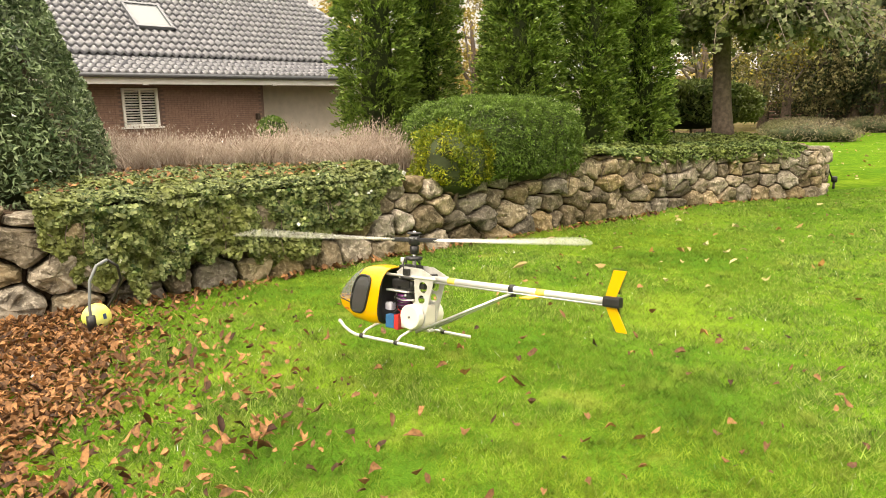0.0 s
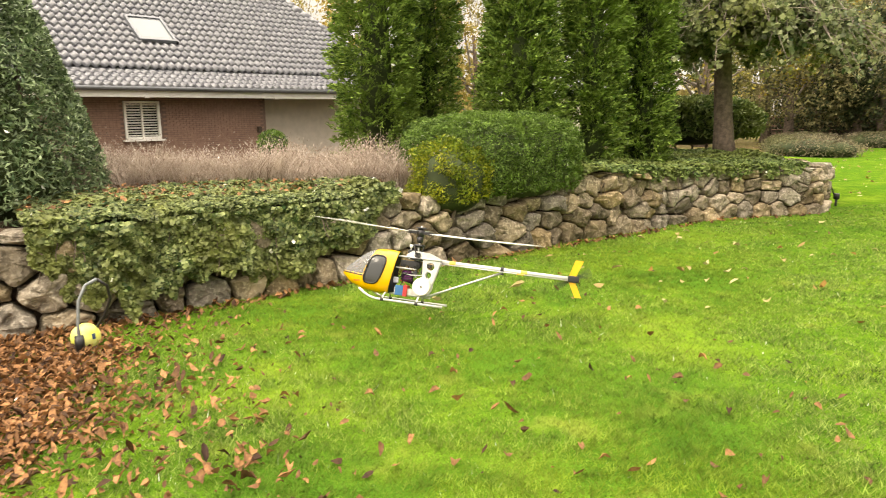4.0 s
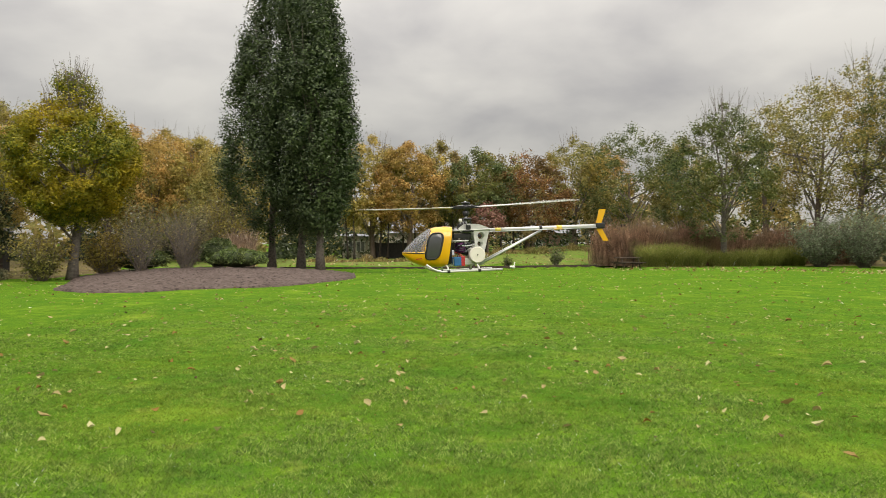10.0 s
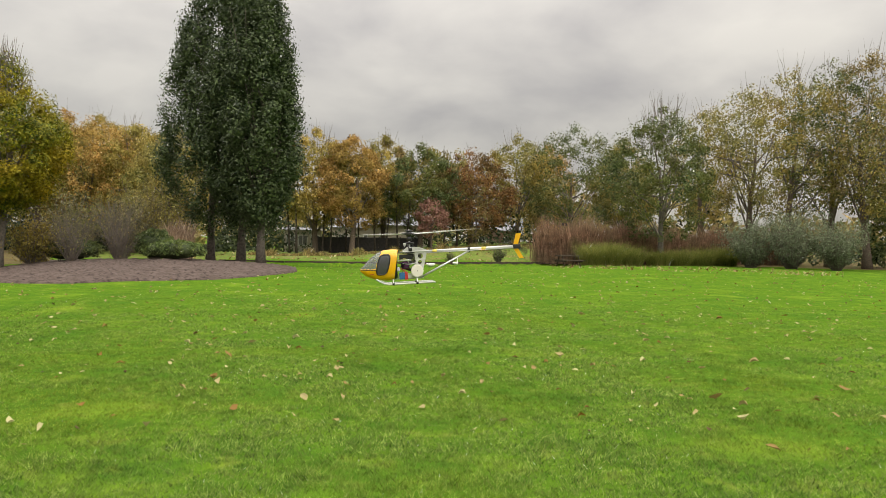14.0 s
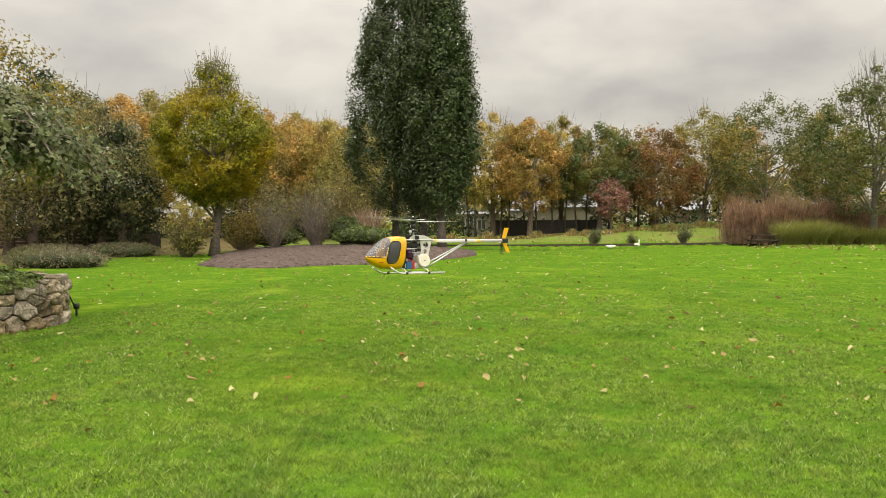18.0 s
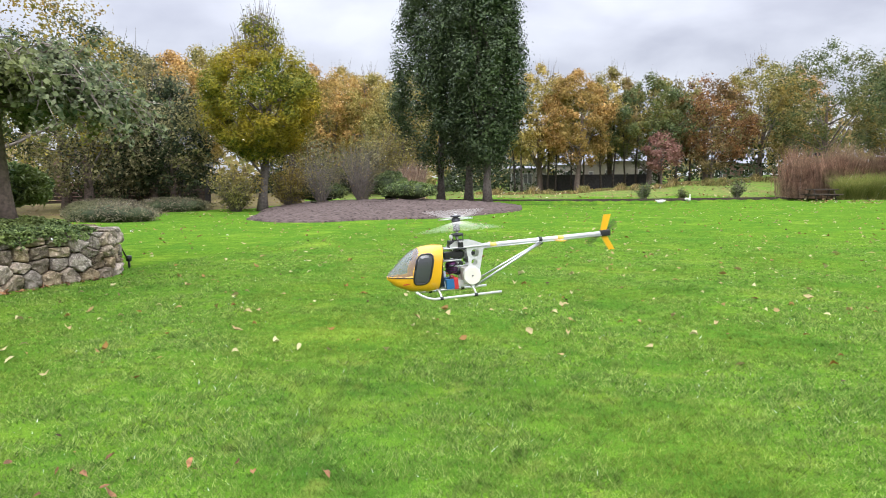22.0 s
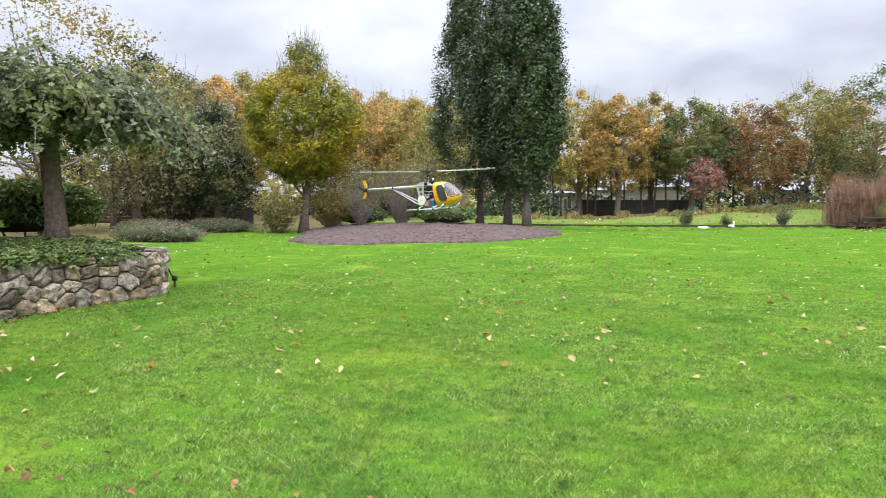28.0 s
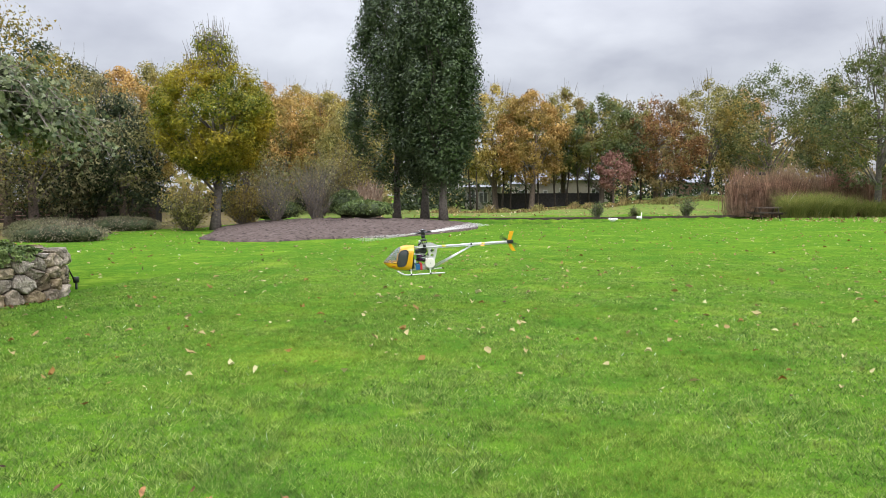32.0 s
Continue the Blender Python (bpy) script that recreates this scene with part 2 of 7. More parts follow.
M["bark_dark"] = mat("dark_bark", (0.075, 0.062, 0.05), 0.95, second=(0.04, 0.034, 0.03), scale=9, bump=0.6, bump_scale=25)
M["twig"] = mat("dry_twig", (0.21, 0.18, 0.155), 0.9, second=(0.11, 0.095, 0.08), scale=4)
M["pale_twig"] = mat("pale_twig", (0.28, 0.24, 0.205), 0.9, second=(0.14, 0.115, 0.10), scale=4)
M["thuja"] = leaf_mat("thuja_scale_leaf", [(0.030, 0.080, 0.014), (0.10, 0.20, 0.032), (0.28, 0.40, 0.085)], 0.3, 0.55, (0.15, 0.24, 0.04), 1.2, 5.0)
M["laurel"] = leaf_mat("laurel_leaf", [(0.035, 0.070, 0.030), (0.090, 0.150, 0.068), (0.27, 0.35, 0.19)], 0.15, 0.36, None, 0.4, 7.0)
M["box"] = leaf_mat("box_leaf", [(0.030, 0.075, 0.012), (0.080, 0.165, 0.028), (0.21, 0.32, 0.075)], 0.25, 0.45, (0.11, 0.19, 0.03), 2.0, 9.0)
M["goldbox"] = leaf_mat("golden_box_leaf", [(0.07, 0.13, 0.012), (0.19, 0.23, 0.018), (0.42, 0.42, 0.04)], 0.3, 0.45, (0.10, 0.17, 0.02), 2.4, 8.0)
M["ivy"] = leaf_mat("ivy_leaf", [(0.020, 0.052, 0.013), (0.045, 0.105, 0.024), (0.085, 0.16, 0.042), (0.26, 0.30, 0.12)], 0.12, 0.45, (0.14, 0.155, 0.040), 2.2, 9.0)
M["ivy_dark"] = leaf_mat("dark_ivy_leaf", [(0.035, 0.075, 0.02), (0.085, 0.155, 0.036), (0.24, 0.31, 0.10)], 0.2, 0.5, (0.14, 0.17, 0.04), 1.5, 9.0)
M["lavender"] = leaf_mat("dry_lavender", [(0.22, 0.16, 0.12), (0.40, 0.31, 0.25), (0.62, 0.53, 0.46)], 0.2, 0.8)
M["litter"] = leaf_mat("fallen_leaf", [(0.035, 0.015, 0.008), (0.09, 0.028, 0.011), (0.18, 0.050, 0.015), (0.29, 0.085, 0.023), (0.40, 0.20, 0.085)], 0.2, 0.6, None, 0.4, 40.0)
M["paleleaf"] = leaf_mat("pale_fallen_leaf", [(0.22, 0.11, 0.02), (0.36, 0.29, 0.05), (0.45, 0.42, 0.13), (0.46, 0.43, 0.22)], 0.2, 0.7)
M["darkleaf"] = leaf_mat("dark_fallen_leaf", [(0.05, 0.03, 0.02), (0.13, 0.07, 0.03)], 0.1, 0.7)
M["weeping"] = leaf_mat("weeping_leaf", [(0.034, 0.066, 0.022), (0.11, 0.16, 0.058), (0.33, 0.36, 0.19)], 0.45, 0.42, (0.19, 0.21, 0.05), 0.7, 5.0)
M["hornbeam"] = leaf_mat("hornbeam_leaf", [(0.042, 0.085, 0.010), (0.12, 0.175, 0.015), (0.36, 0.33, 0.028)], 0.3, 0.55, (0.48, 0.33, 0.020), 0.42, 2.2)
M["oak_dark"] = leaf_mat("dark_oak_leaf", [(0.010, 0.026, 0.009), (0.030, 0.062, 0.020), (0.13, 0.175, 0.075)], 0.2, 0.42, (0.06, 0.09, 0.03), 0.8, 1.9)
M["far_green"] = leaf_mat("far_green_leaf", [(0.03, 0.058, 0.018), (0.070, 0.11, 0.033), (0.20, 0.24, 0.09)], 0.35, 0.55, (0.16, 0.16, 0.035), 0.35, 1.5)
M["far_olive"] = leaf_mat("far_olive_leaf", [(0.085, 0.10, 0.025), (0.20, 0.20, 0.05), (0.46, 0.41, 0.14)], 0.4, 0.6, (0.40, 0.28, 0.06), 0.3, 1.5)
M["far_yellow"] = leaf_mat("far_yellow_leaf", [(0.21, 0.15, 0.02), (0.43, 0.30, 0.04), (0.68, 0.54, 0.17)], 0.4, 0.6, (0.20, 0.20, 0.05), 0.3, 1.5)
M["far_orange"] = leaf_mat("far_orange_leaf", [(0.24, 0.125, 0.025), (0.46, 0.25, 0.05), (0.68, 0.46, 0.16)], 0.4, 0.6, (0.28, 0.21, 0.05), 0.35, 1.5)
M["far_red"] = leaf_mat("far_red_leaf", [(0.085, 0.042, 0.018), (0.20, 0.085, 0.03), (0.42, 0.22, 0.08)], 0.35, 0.6, (0.10, 0.085, 0.03), 0.3, 1.5)
M["far_brown"] = leaf_mat("far_brown_leaf", [(0.12, 0.095, 0.04), (0.25, 0.18, 0.065), (0.46, 0.34, 0.14)], 0.4, 0.7, (0.20, 0.21, 0.06), 0.3, 1.5)
# conifer leaves; also the dark cores that stand in for shade inside bushes
M["far_dark"] = leaf_mat("conifer_leaf_and_dark_core", [(0.016, 0.028, 0.013), (0.035, 0.055, 0.025), (0.09, 0.115, 0.05)], 0.2, 0.7, shade_grain=1.3)
M["far_grey"] = leaf_mat("far_grey_leaf", [(0.085, 0.090, 0.042), (0.19, 0.185, 0.08), (0.40, 0.36, 0.18)], 0.5, 0.7, (0.20, 0.20, 0.05), 0.3, 1.5)
M["far_lime"] = leaf_mat("far_lime_leaf", [(0.09, 0.11, 0.02), (0.20, 0.21, 0.035), (0.36, 0.31, 0.06)], 0.4, 0.6, (0.33, 0.20, 0.03), 0.22, 1.3)
M["brownleaf"] = leaf_mat("brown_fallen_leaf", [(0.09, 0.045, 0.015), (0.20, 0.11, 0.03), (0.30, 0.15, 0.04)], 0.2, 0.7)
M["pink"] = leaf_mat("pink_leaf", [(0.16, 0.07, 0.055), (0.26, 0.12, 0.09), (0.34, 0.19, 0.14)], 0.3, 0.6)
M["bluegreen"] = leaf_mat("willow_leaf", [(0.13, 0.17, 0.10), (0.22, 0.27, 0.17), (0.36, 0.40, 0.27)], 0.5, 0.6)
M["reed"] = leaf_mat("dry_reed", [(0.14, 0.070, 0.045), (0.29, 0.155, 0.10), (0.50, 0.31, 0.21)], 0.35, 0.8, (0.26, 0.20, 0.12), 0.35, 2.5)
M["pampas"] = leaf_mat("pampas_plume", [(0.22, 0.14, 0.09), (0.38, 0.25, 0.17), (0.55, 0.42, 0.31)], 0.3, 0.8, None, 0.4, 3.0)
M["greengrass"] = leaf_mat("fountain_grass", [(0.12, 0.17, 0.028), (0.23, 0.28, 0.055), (0.42, 0.40, 0.13)], 0.5, 0.7)
M["heather"] = leaf_mat("grey_heather", [(0.09, 0.08, 0.055), (0.18, 0.155, 0.105), (0.33, 0.285, 0.19)], 0.3, 0.8, (0.15, 0.16, 0.07), 0.8, 5.0)
M["brick"] = mat("red_brick", (0.215, 0.135, 0.105), 0.9, second=(0.27, 0.175, 0.138), scale=10, bump=0.3, bump_scale=60)
M["mortar"] = mat("mortar", (0.17, 0.12, 0.10), 0.95, scale=20)
M["tile"] = mat("roof_tile", (0.27, 0.275, 0.30), 0.24, second=(0.145, 0.15, 0.175), scale=5, bump=0.2, bump_scale=30)
M["white"] = mat("white_paint", (0.72, 0.71, 0.68), 0.5, second=(0.62, 0.61, 0.58), scale=3)
M["cream"] = mat("cream_render", (0.50, 0.45, 0.38), 0.85, second=(0.43, 0.39, 0.33), scale=4, bump=0.2)
M["zinc"] = mat("grey_gutter", (0.16, 0.17, 0.19), 0.45, metal=0.3, scale=5)
M["slat"] = mat("shutter_slat", (0.78, 0.78, 0.75), 0.5, scale=6)
M["pane"] = glass_mat("window_glass", (0.05, 0.06, 0.06), 0.03, 0.35)
M["skypane"] = glass_mat("skylight_glass", (0.16, 0.18, 0.20), 0.05, 0.1)
M["dark"] = mat("unlit_room_black", (0.02, 0.02, 0.02), 0.9, scale=5)
M["water"] = mat("pond_water", (0.022, 0.024, 0.016), 0.05, second=(0.04, 0.045, 0.03), scale=1, bump=0.05, bump_scale=6)
M["timber"] = mat("dark_timber", (0.055, 0.042, 0.034), 0.9, second=(0.09, 0.07, 0.055), scale=9, bump=0.3)
M["fence"] = mat("dark_fence_board", (0.035, 0.032, 0.032), 0.85, second=(0.055, 0.05, 0.048), scale=6)
M["swan"] = mat("white_plumage", (0.82, 0.81, 0.77), 0.8, scale=20, bump=0.3, bump_scale=80)
M["beak"] = mat("orange_beak", (0.65, 0.25, 0.05), 0.5, scale=20)
M["black"] = mat("black_plastic", (0.015, 0.015, 0.016), 0.45, scale=30)
M["yellow"] = mat("yellow_gelcoat", (0.78, 0.42, 0.012), 0.28, second=(0.74, 0.385, 0.010), scale=3, coat=0.4)
M["alu"] = mat("brushed_aluminium", (0.62, 0.63, 0.64), 0.35, metal=0.75, second=(0.52, 0.53, 0.54), scale=25)
M["alu_white"] = mat("pale_alloy_tube", (0.62, 0.62, 0.60), 0.4, metal=0.25, second=(0.62, 0.62, 0.60), scale=18)
M["dural"] = mat("side_plate_metal", (0.64, 0.64, 0.62), 0.45, metal=0.3, second=(0.50, 0.50, 0.48), scale=24)
M["carbon"] = mat("dark_machined_metal", (0.05, 0.05, 0.055), 0.4, metal=0.6, scale=30)
M["tank"] = mat("milky_tank", (0.78, 0.75, 0.66), 0.4, second=(0.72, 0.68, 0.58), scale=6)
M["blue"] = mat("blue_battery_wrap", (0.02, 0.13, 0.30), 0.4, second=(0.015, 0.10, 0.24), scale=12)
M["red"] = mat("red_housing", (0.50, 0.03, 0.03), 0.4, second=(0.40, 0.025, 0.025), scale=14)
M["purple"] = mat("anodised_purple", (0.16, 0.03, 0.16), 0.35, metal=0.5, scale=14)
M["smoke"] = glass_mat("tinted_window", (0.06, 0.064, 0.068), 0.06, 0.06)
M["wind"] = glass_mat("clear_windshield", (0.26, 0.27, 0.29), 0.06, 0.5)
M["bladepaint"] = mat("pale_blade", (0.62, 0.62, 0.56), 0.45, scale=8)
M["ball"] = mat("pale_yellow_ball", (0.62, 0.66, 0.09), 0.5, second=(0.70, 0.72, 0.28), scale=9)
M["hose"] = mat("grey_hose", (0.20, 0.22, 0.23), 0.5, scale=12)
M["seam"] = mat("navy_panel", (0.02, 0.05, 0.12), 0.5, scale=12)
M["cloth"] = mat("pale_wrap", (0.62, 0.62, 0.72), 0.6, scale=12)


# ---------------------------------------------------------------- mesh helpers
rng = np.random.default_rng(7)


def np_mesh(name, verts, faces, material, smooth=False):
    """A mesh from arrays: verts (n, 3), faces (m, k) with k corners each."""
    verts, faces = np.asarray(verts, np.float32), np.asarray(faces, np.int32)
    me = bpy.data.meshes.new(name)
    me.vertices.add(len(verts))
    me.vertices.foreach_set("co", verts.ravel())
    k = faces.shape[1]
    me.loops.add(faces.size)
    me.loops.foreach_set("vertex_index", faces.ravel())
    me.polygons.add(len(faces))
    me.polygons.foreach_set("loop_start", np.arange(0, faces.size, k, dtype=np.int32))
    me.polygons.foreach_set("loop_total", np.full(len(faces), k, np.int32))
    if smooth:
        me.polygons.foreach_set("use_smooth", np.ones(len(faces), bool))
    me.update(calc_edges=True)
    me.materials.append(material)
    return me


def bm_mesh(name, bm, material, smooth=False):
    me = bpy.data.meshes.new(name)
    bmesh.ops.recalc_face_normals(bm, faces=bm.faces)
    if smooth:
        for f in bm.faces:
            f.smooth = True
    bm.to_mesh(me)
    bm.free()
    me.materials.append(material)
    return me


def part(name, data, parent=None, label="", m=None):
    """One mesh object, under a thing or a part."""
    ob = new(name, data)
    if parent is not None:
        ob.parent = parent
    if m is not None:
        ob.matrix_basis = m
    if label:
        ob["label"] = label
    return ob


def empty(name, m, label, category, group="", kind=""):
    ob = new(name)
    ob.empty_display_size = 0.1
    ob.matrix_basis = m
    return tagged(ob, label, category, group, kind)


def box_bm(sx, sy, sz, m=None, bevel=0.0, bm=None):
    """A box of that size centred at the origin of m, its edges rounded."""
    bm = bm or bmesh.new()
    got = bmesh.ops.create_cube(bm, size=1.0, matrix=(m or Matrix()) @ Matrix.Diagonal((sx, sy, sz, 1)))
    if bevel:
        edges = {e for v in got["verts"] for e in v.link_edges}
        bmesh.ops.bevel(bm, geom=list(edges), offset=bevel, segments=2, affect="EDGES", profile=0.7)
    return bm


def tube_arrays(points, radii, seg=6):
    """Verts and quads of a tapered tube along points."""
    pts = [Vector(p) for p in points]
    n = len(pts)
    verts, faces = [], []
    side = Vector((1, 0, 0))
    for i, p in enumerate(pts):
        d = (pts[min(i + 1, n - 1)] - pts[max(i - 1, 0)]).normalized()
        side = (side - d * side.dot(d))
        if side.length < 1e-4:
            side = d.orthogonal()
        side.normalize()
        up = d.cross(side)
        r = radii[i] if hasattr(radii, "__len__") else radii
        for k in range(seg):
            a = 2 * math.pi * k / seg
            verts.append(p + side * (math.cos(a) * r) + up * (math.sin(a) * r))
    for i in range(n - 1):
        for k in range(seg):
            a, b = i * seg + k, i * seg + (k + 1) % seg
            faces.append((a, b, b + seg, a + seg))
    return verts, faces, n


def tubes_mesh(name, tubes, material, seg=6, caps=True):
    """Several tubes, (points, radii) each, as one mesh."""
    verts, faces = [], []
    for points, radii in tubes:
        v, f, n = tube_arrays(points, radii, seg)
        o = len(verts)
        verts += v
        faces += [tuple(o + i for i in q) for q in f]
        if caps:
            faces.append(tuple(o + k for k in reversed(range(seg))))
            faces.append(tuple(o + (n - 1) * seg + k for k in range(seg)))
    me = bpy.data.meshes.new(name)
    me.from_pydata([tuple(v) for v in verts], [], faces)
    me.polygons.foreach_set("use_smooth", np.ones(len(faces), bool))
    me.update()
    me.materials.append(material)
    return me


def unit(n):
    v = rng.normal(size=(n, 3))
    return v / np.linalg.norm(v, axis=1, keepdims=True)


def leaf_arrays(centres, size, aspect=0.55, lean=None, lean_w=0.0, jitter=0.35):
    """Rhombic leaves, folded a little along the midrib: two triangles each. lean: the way that they point."""
    n = len(centres)
    d = unit(n)
    if lean is not None:
        d = d * (1 - lean_w) + np.asarray(lean) * lean_w
        d /= np.linalg.norm(d, axis=1, keepdims=True) + 1e-9
    s = np.cross(d, unit(n))
    s /= np.linalg.norm(s, axis=1, keepdims=True) + 1e-9
    u = np.cross(d, s)
    L = (size * (1 + jitter * (rng.random(n) * 2 - 1)))[:, None]
    c = np.asarray(centres)
    a, t = c - d * L * 0.5, c + d * L * 0.5
    l, r = c + s * L * aspect * 0.5 + u * L * 0.12, c - s * L * aspect * 0.5 + u * L * 0.12
    v = np.stack([a, l, t, r], 1).reshape(-1, 3)
    i = np.arange(n) * 4
    f = np.concatenate([np.stack([i, i + 1, i + 2], 1), np.stack([i, i + 2, i + 3], 1)])
    return v, f


def facing_leaves(name, centres, normals, size, material, aspect=0.7, loose=0.55, three=False):
    """Leaves that turn their upper side along the normals given, each a little off."""
    n = len(centres)
    nr = np.asarray(normals) / (np.linalg.norm(normals, axis=1, keepdims=True) + 1e-9) + loose * unit(n)
    nr /= np.linalg.norm(nr, axis=1, keepdims=True) + 1e-9
    d = np.cross(nr, unit(n))
    d /= np.linalg.norm(d, axis=1, keepdims=True) + 1e-9
    s = np.cross(nr, d)
    L = (size * (0.65 + 0.7 * rng.random(n)))[:, None]
    c = np.asarray(centres)
    if three:
        v = np.stack([c - d * L * 0.55 + s * L * 0.1, c + s * L * aspect * 0.75, c + d * L * 0.6 - s * L * aspect * 0.3], 1).reshape(-1, 3)
        return np_mesh(name, v, np.arange(3 * n).reshape(-1, 3), material)
    v = np.stack([c - d * L * 0.5, c + s * L * aspect * 0.5 + nr * L * 0.08, c + d * L * 0.5, c - s * L * aspect * 0.5 + nr * L * 0.08], 1).reshape(-1, 3)
    i = np.arange(n) * 4
    return np_mesh(name, v, np.concatenate([np.stack([i, i + 1, i + 2], 1), np.stack([i, i + 2, i + 3], 1)]), material)


def leaves_mesh(name, centres, size, material, aspect=0.55, lean=None, lean_w=0.0, three=False):
    v, f = leaf_arrays(centres, size, aspect, lean, lean_w)
    if three:
        v, f = v.reshape(-1, 4, 3)[:, :3].reshape(-1, 3), np.arange(3 * len(centres)).reshape(-1, 3)
    return np_mesh(name, v, f, material)


def blades_mesh(name, roots, height, width, material, bend=0.3, wide_top=False):
    """Upright blades or stems, one thin bent strip each."""
    n = len(roots)
    a = rng.random(n) * 2 * math.pi
    side = np.stack([np.cos(a), np.sin(a), 0 * a], 1)
    b = rng.random(n) * 2 * math.pi
    out = np.stack([np.cos(b), np.sin(b), 0 * b], 1)
    h = (height * (0.6 + 0.6 * rng.random(n)))[:, None]
    w = width * (0.7 + 0.6 * rng.random(n))[:, None]
    roots = np.asarray(roots)
    up = np.array([0, 0, 1.0])
    mid = roots + up * h * 0.6 + out * h * bend * 0.3
    tip = roots + up * h + out * h * bend
    wm = w * (1.5 if wide_top else 0.8)
    v = np.stack([roots - side * w, roots + side * w, mid + side * wm, tip, mid - side * wm], 1).reshape(-1, 3)
    i = np.arange(n) * 5
    f = np.concatenate([np.stack([i, i + 1, i + 2], 1), np.stack([i, i + 2, i + 4], 1), np.stack([i + 4, i + 2, i + 3], 1)])
    return np_mesh(name, v, f, material)


# ---------------------------------------------------------------- ground
WALL = [(-5.9, -7.0), (-6.0, -4.5), (-6.15, -2.6), (-6.35, -1.2), (-6.75, 0.2), (-7.1, 1.3), (-7.35, 2.3), (-7.7, 3.4), (-8.05, 4.6), (-8.35, 5.7),
        (-8.72, 7.0), (-8.82, 8.0), (-8.66, 8.8), (-8.58, 9.5), (-8.88, 10.08), (-9.45, 10.5), (-10.3, 10.75), (-11.6, 11.0), (-14.0, 11.4), (-18.0, 12.5)]
POND_NEAR = [(-16, 43.5), (-9.5, 40.0), (-5.4, 39.2), (-2.9, 40.9), (0.0, 43.9), (4.7, 47.3), (8.0, 49.6), (14, 53), (24, 58)]
POND_FAR = [(-20, 47.5), (-9.3, 46.5), (-5.6, 47.6), (0.0, 50.2), (5.8, 53.6), (9.0, 55.6), (14, 58), (24, 63)]


def along(line, x):
    """y of a line of points at x."""
    xs, ys = zip(*line)
    return np.interp(x, xs, ys)


def ground_height(x, y):
    """Level lawn, the pond's basin and the rising bank behind it."""
    near, far = along(POND_NEAR, x), along(POND_FAR, x)
    inside = (x > -17) & (x < 22)
    depth = np.clip(np.minimum(y - near, far - y) / 1.3, 0, 1) * 0.65 * inside
    top = np.interp(x, [-22, -8, 4, 16, 40], [0.1, 0.25, 1.25, 1.7, 0.6])
    k = np.clip((y - far - 0.2) / 15.0, 0, 1)
    rise = top * k * k * (3 - 2 * k) * (y > far)
    return rise - depth


def ripple(x, y):
    """Shallow unevenness of the lawn."""
    return 0.02 * np.sin(x * 0.9 + 1.3) * np.sin(y * 0.7) * np.clip((np.hypot(x, y) - 2) / 4, 0, 1)


def build_ground():
    rings = np.concatenate([np.linspace(0, 36, 60), np.linspace(36.4, 62, 86), np.linspace(64, 120, 18), [150, 220, 400, 900, 2500]])
    ang = np.linspace(0, 2 * math.pi, 361)[:-1]
    R, A = np.meshgrid(rings, ang, indexing="ij")
    x, y = R * np.sin(A), R * np.cos(A)
    z = ground_height(x, y)
    z += ripple(x, y)
    v = np.stack([x, y, z], -1).reshape(-1, 3)
    n = len(ang)
    i, j = np.meshgrid(np.arange(len(rings) - 1), np.arange(n), indexing="ij")
    a, b = i * n + j, i * n + (j + 1) % n
    f = np.stack([a, b, b + n, a + n], -1).reshape(-1, 4)
    part("ground", np_mesh("ground", v, f[:, ::-1], M["lawn"], True))
    tagged(bpy.data.objects["ground"], "wide mown green lawn with fallen leaves on it", "lawn", kind="structure")


def build_water():
    xs = np.linspace(-17, 23, 60)
    near, far = along(POND_NEAR, xs), along(POND_FAR, xs)
    v = np.concatenate([np.stack([xs, near - 0.1, 0 * xs - 0.2], 1), np.stack([xs, far + 0.1, 0 * xs - 0.2], 1)])
    i = np.arange(59)
    part("water", np_mesh("water", v, np.stack([i, i + 1, i + 61, i + 60], 1), M["water"]))
    tagged(bpy.data.objects["water"], "still dark pond water beyond the lawn", "pond", kind="structure")
    # timber edging along the far bank
    edging = empty("pond_edging", pose(0, 0, 0), "dark timber edging boards along the pond bank", "edging", kind="structure")
    for k in range(24):
        x0, x1 = -14 + k * 1.45, -14 + (k + 1) * 1.45 - 0.03
        y0, y1 = float(along(POND_FAR, x0)), float(along(POND_FAR, x1))
        ln = math.hypot(x1 - x0, y1 - y0)
        part("board", bm_mesh("board", box_bm(ln, 0.08, 0.30, bevel=0.012), M["timber"]), edging,
             m=pose((x0 + x1) / 2, (y0 + y1) / 2 + 0.05, -0.06, 0, 0, math.degrees(math.atan2(y1 - y0, x1 - x0))))


def wall_curve(n=400):
    p = np.array(WALL)
    s = np.concatenate([[0], np.cumsum(np.hypot(*np.diff(p, axis=0).T))])
    q = np.linspace(0, s[-1], n)
    x, y = np.interp(q, s, p[:, 0]), np.interp(q, s, p[:, 1])
    for _ in range(6):
        x[1:-1], y[1:-1] = (x[:-2] + 2 * x[1:-1] + x[2:]) / 4, (y[:-2] + 2 * y[1:-1] + y[2:]) / 4
    return np.stack([x, y], 1)


CURVE = wall_curve()
TAN = np.gradient(CURVE, axis=0)
TAN /= np.linalg.norm(TAN, axis=1, keepdims=True)
BACK = np.stack([-TAN[:, 1], TAN[:, 0]], 1)          # away from the lawn
ARC = np.concatenate([[0], np.cumsum(np.hypot(*np.diff(CURVE, axis=0).T))])


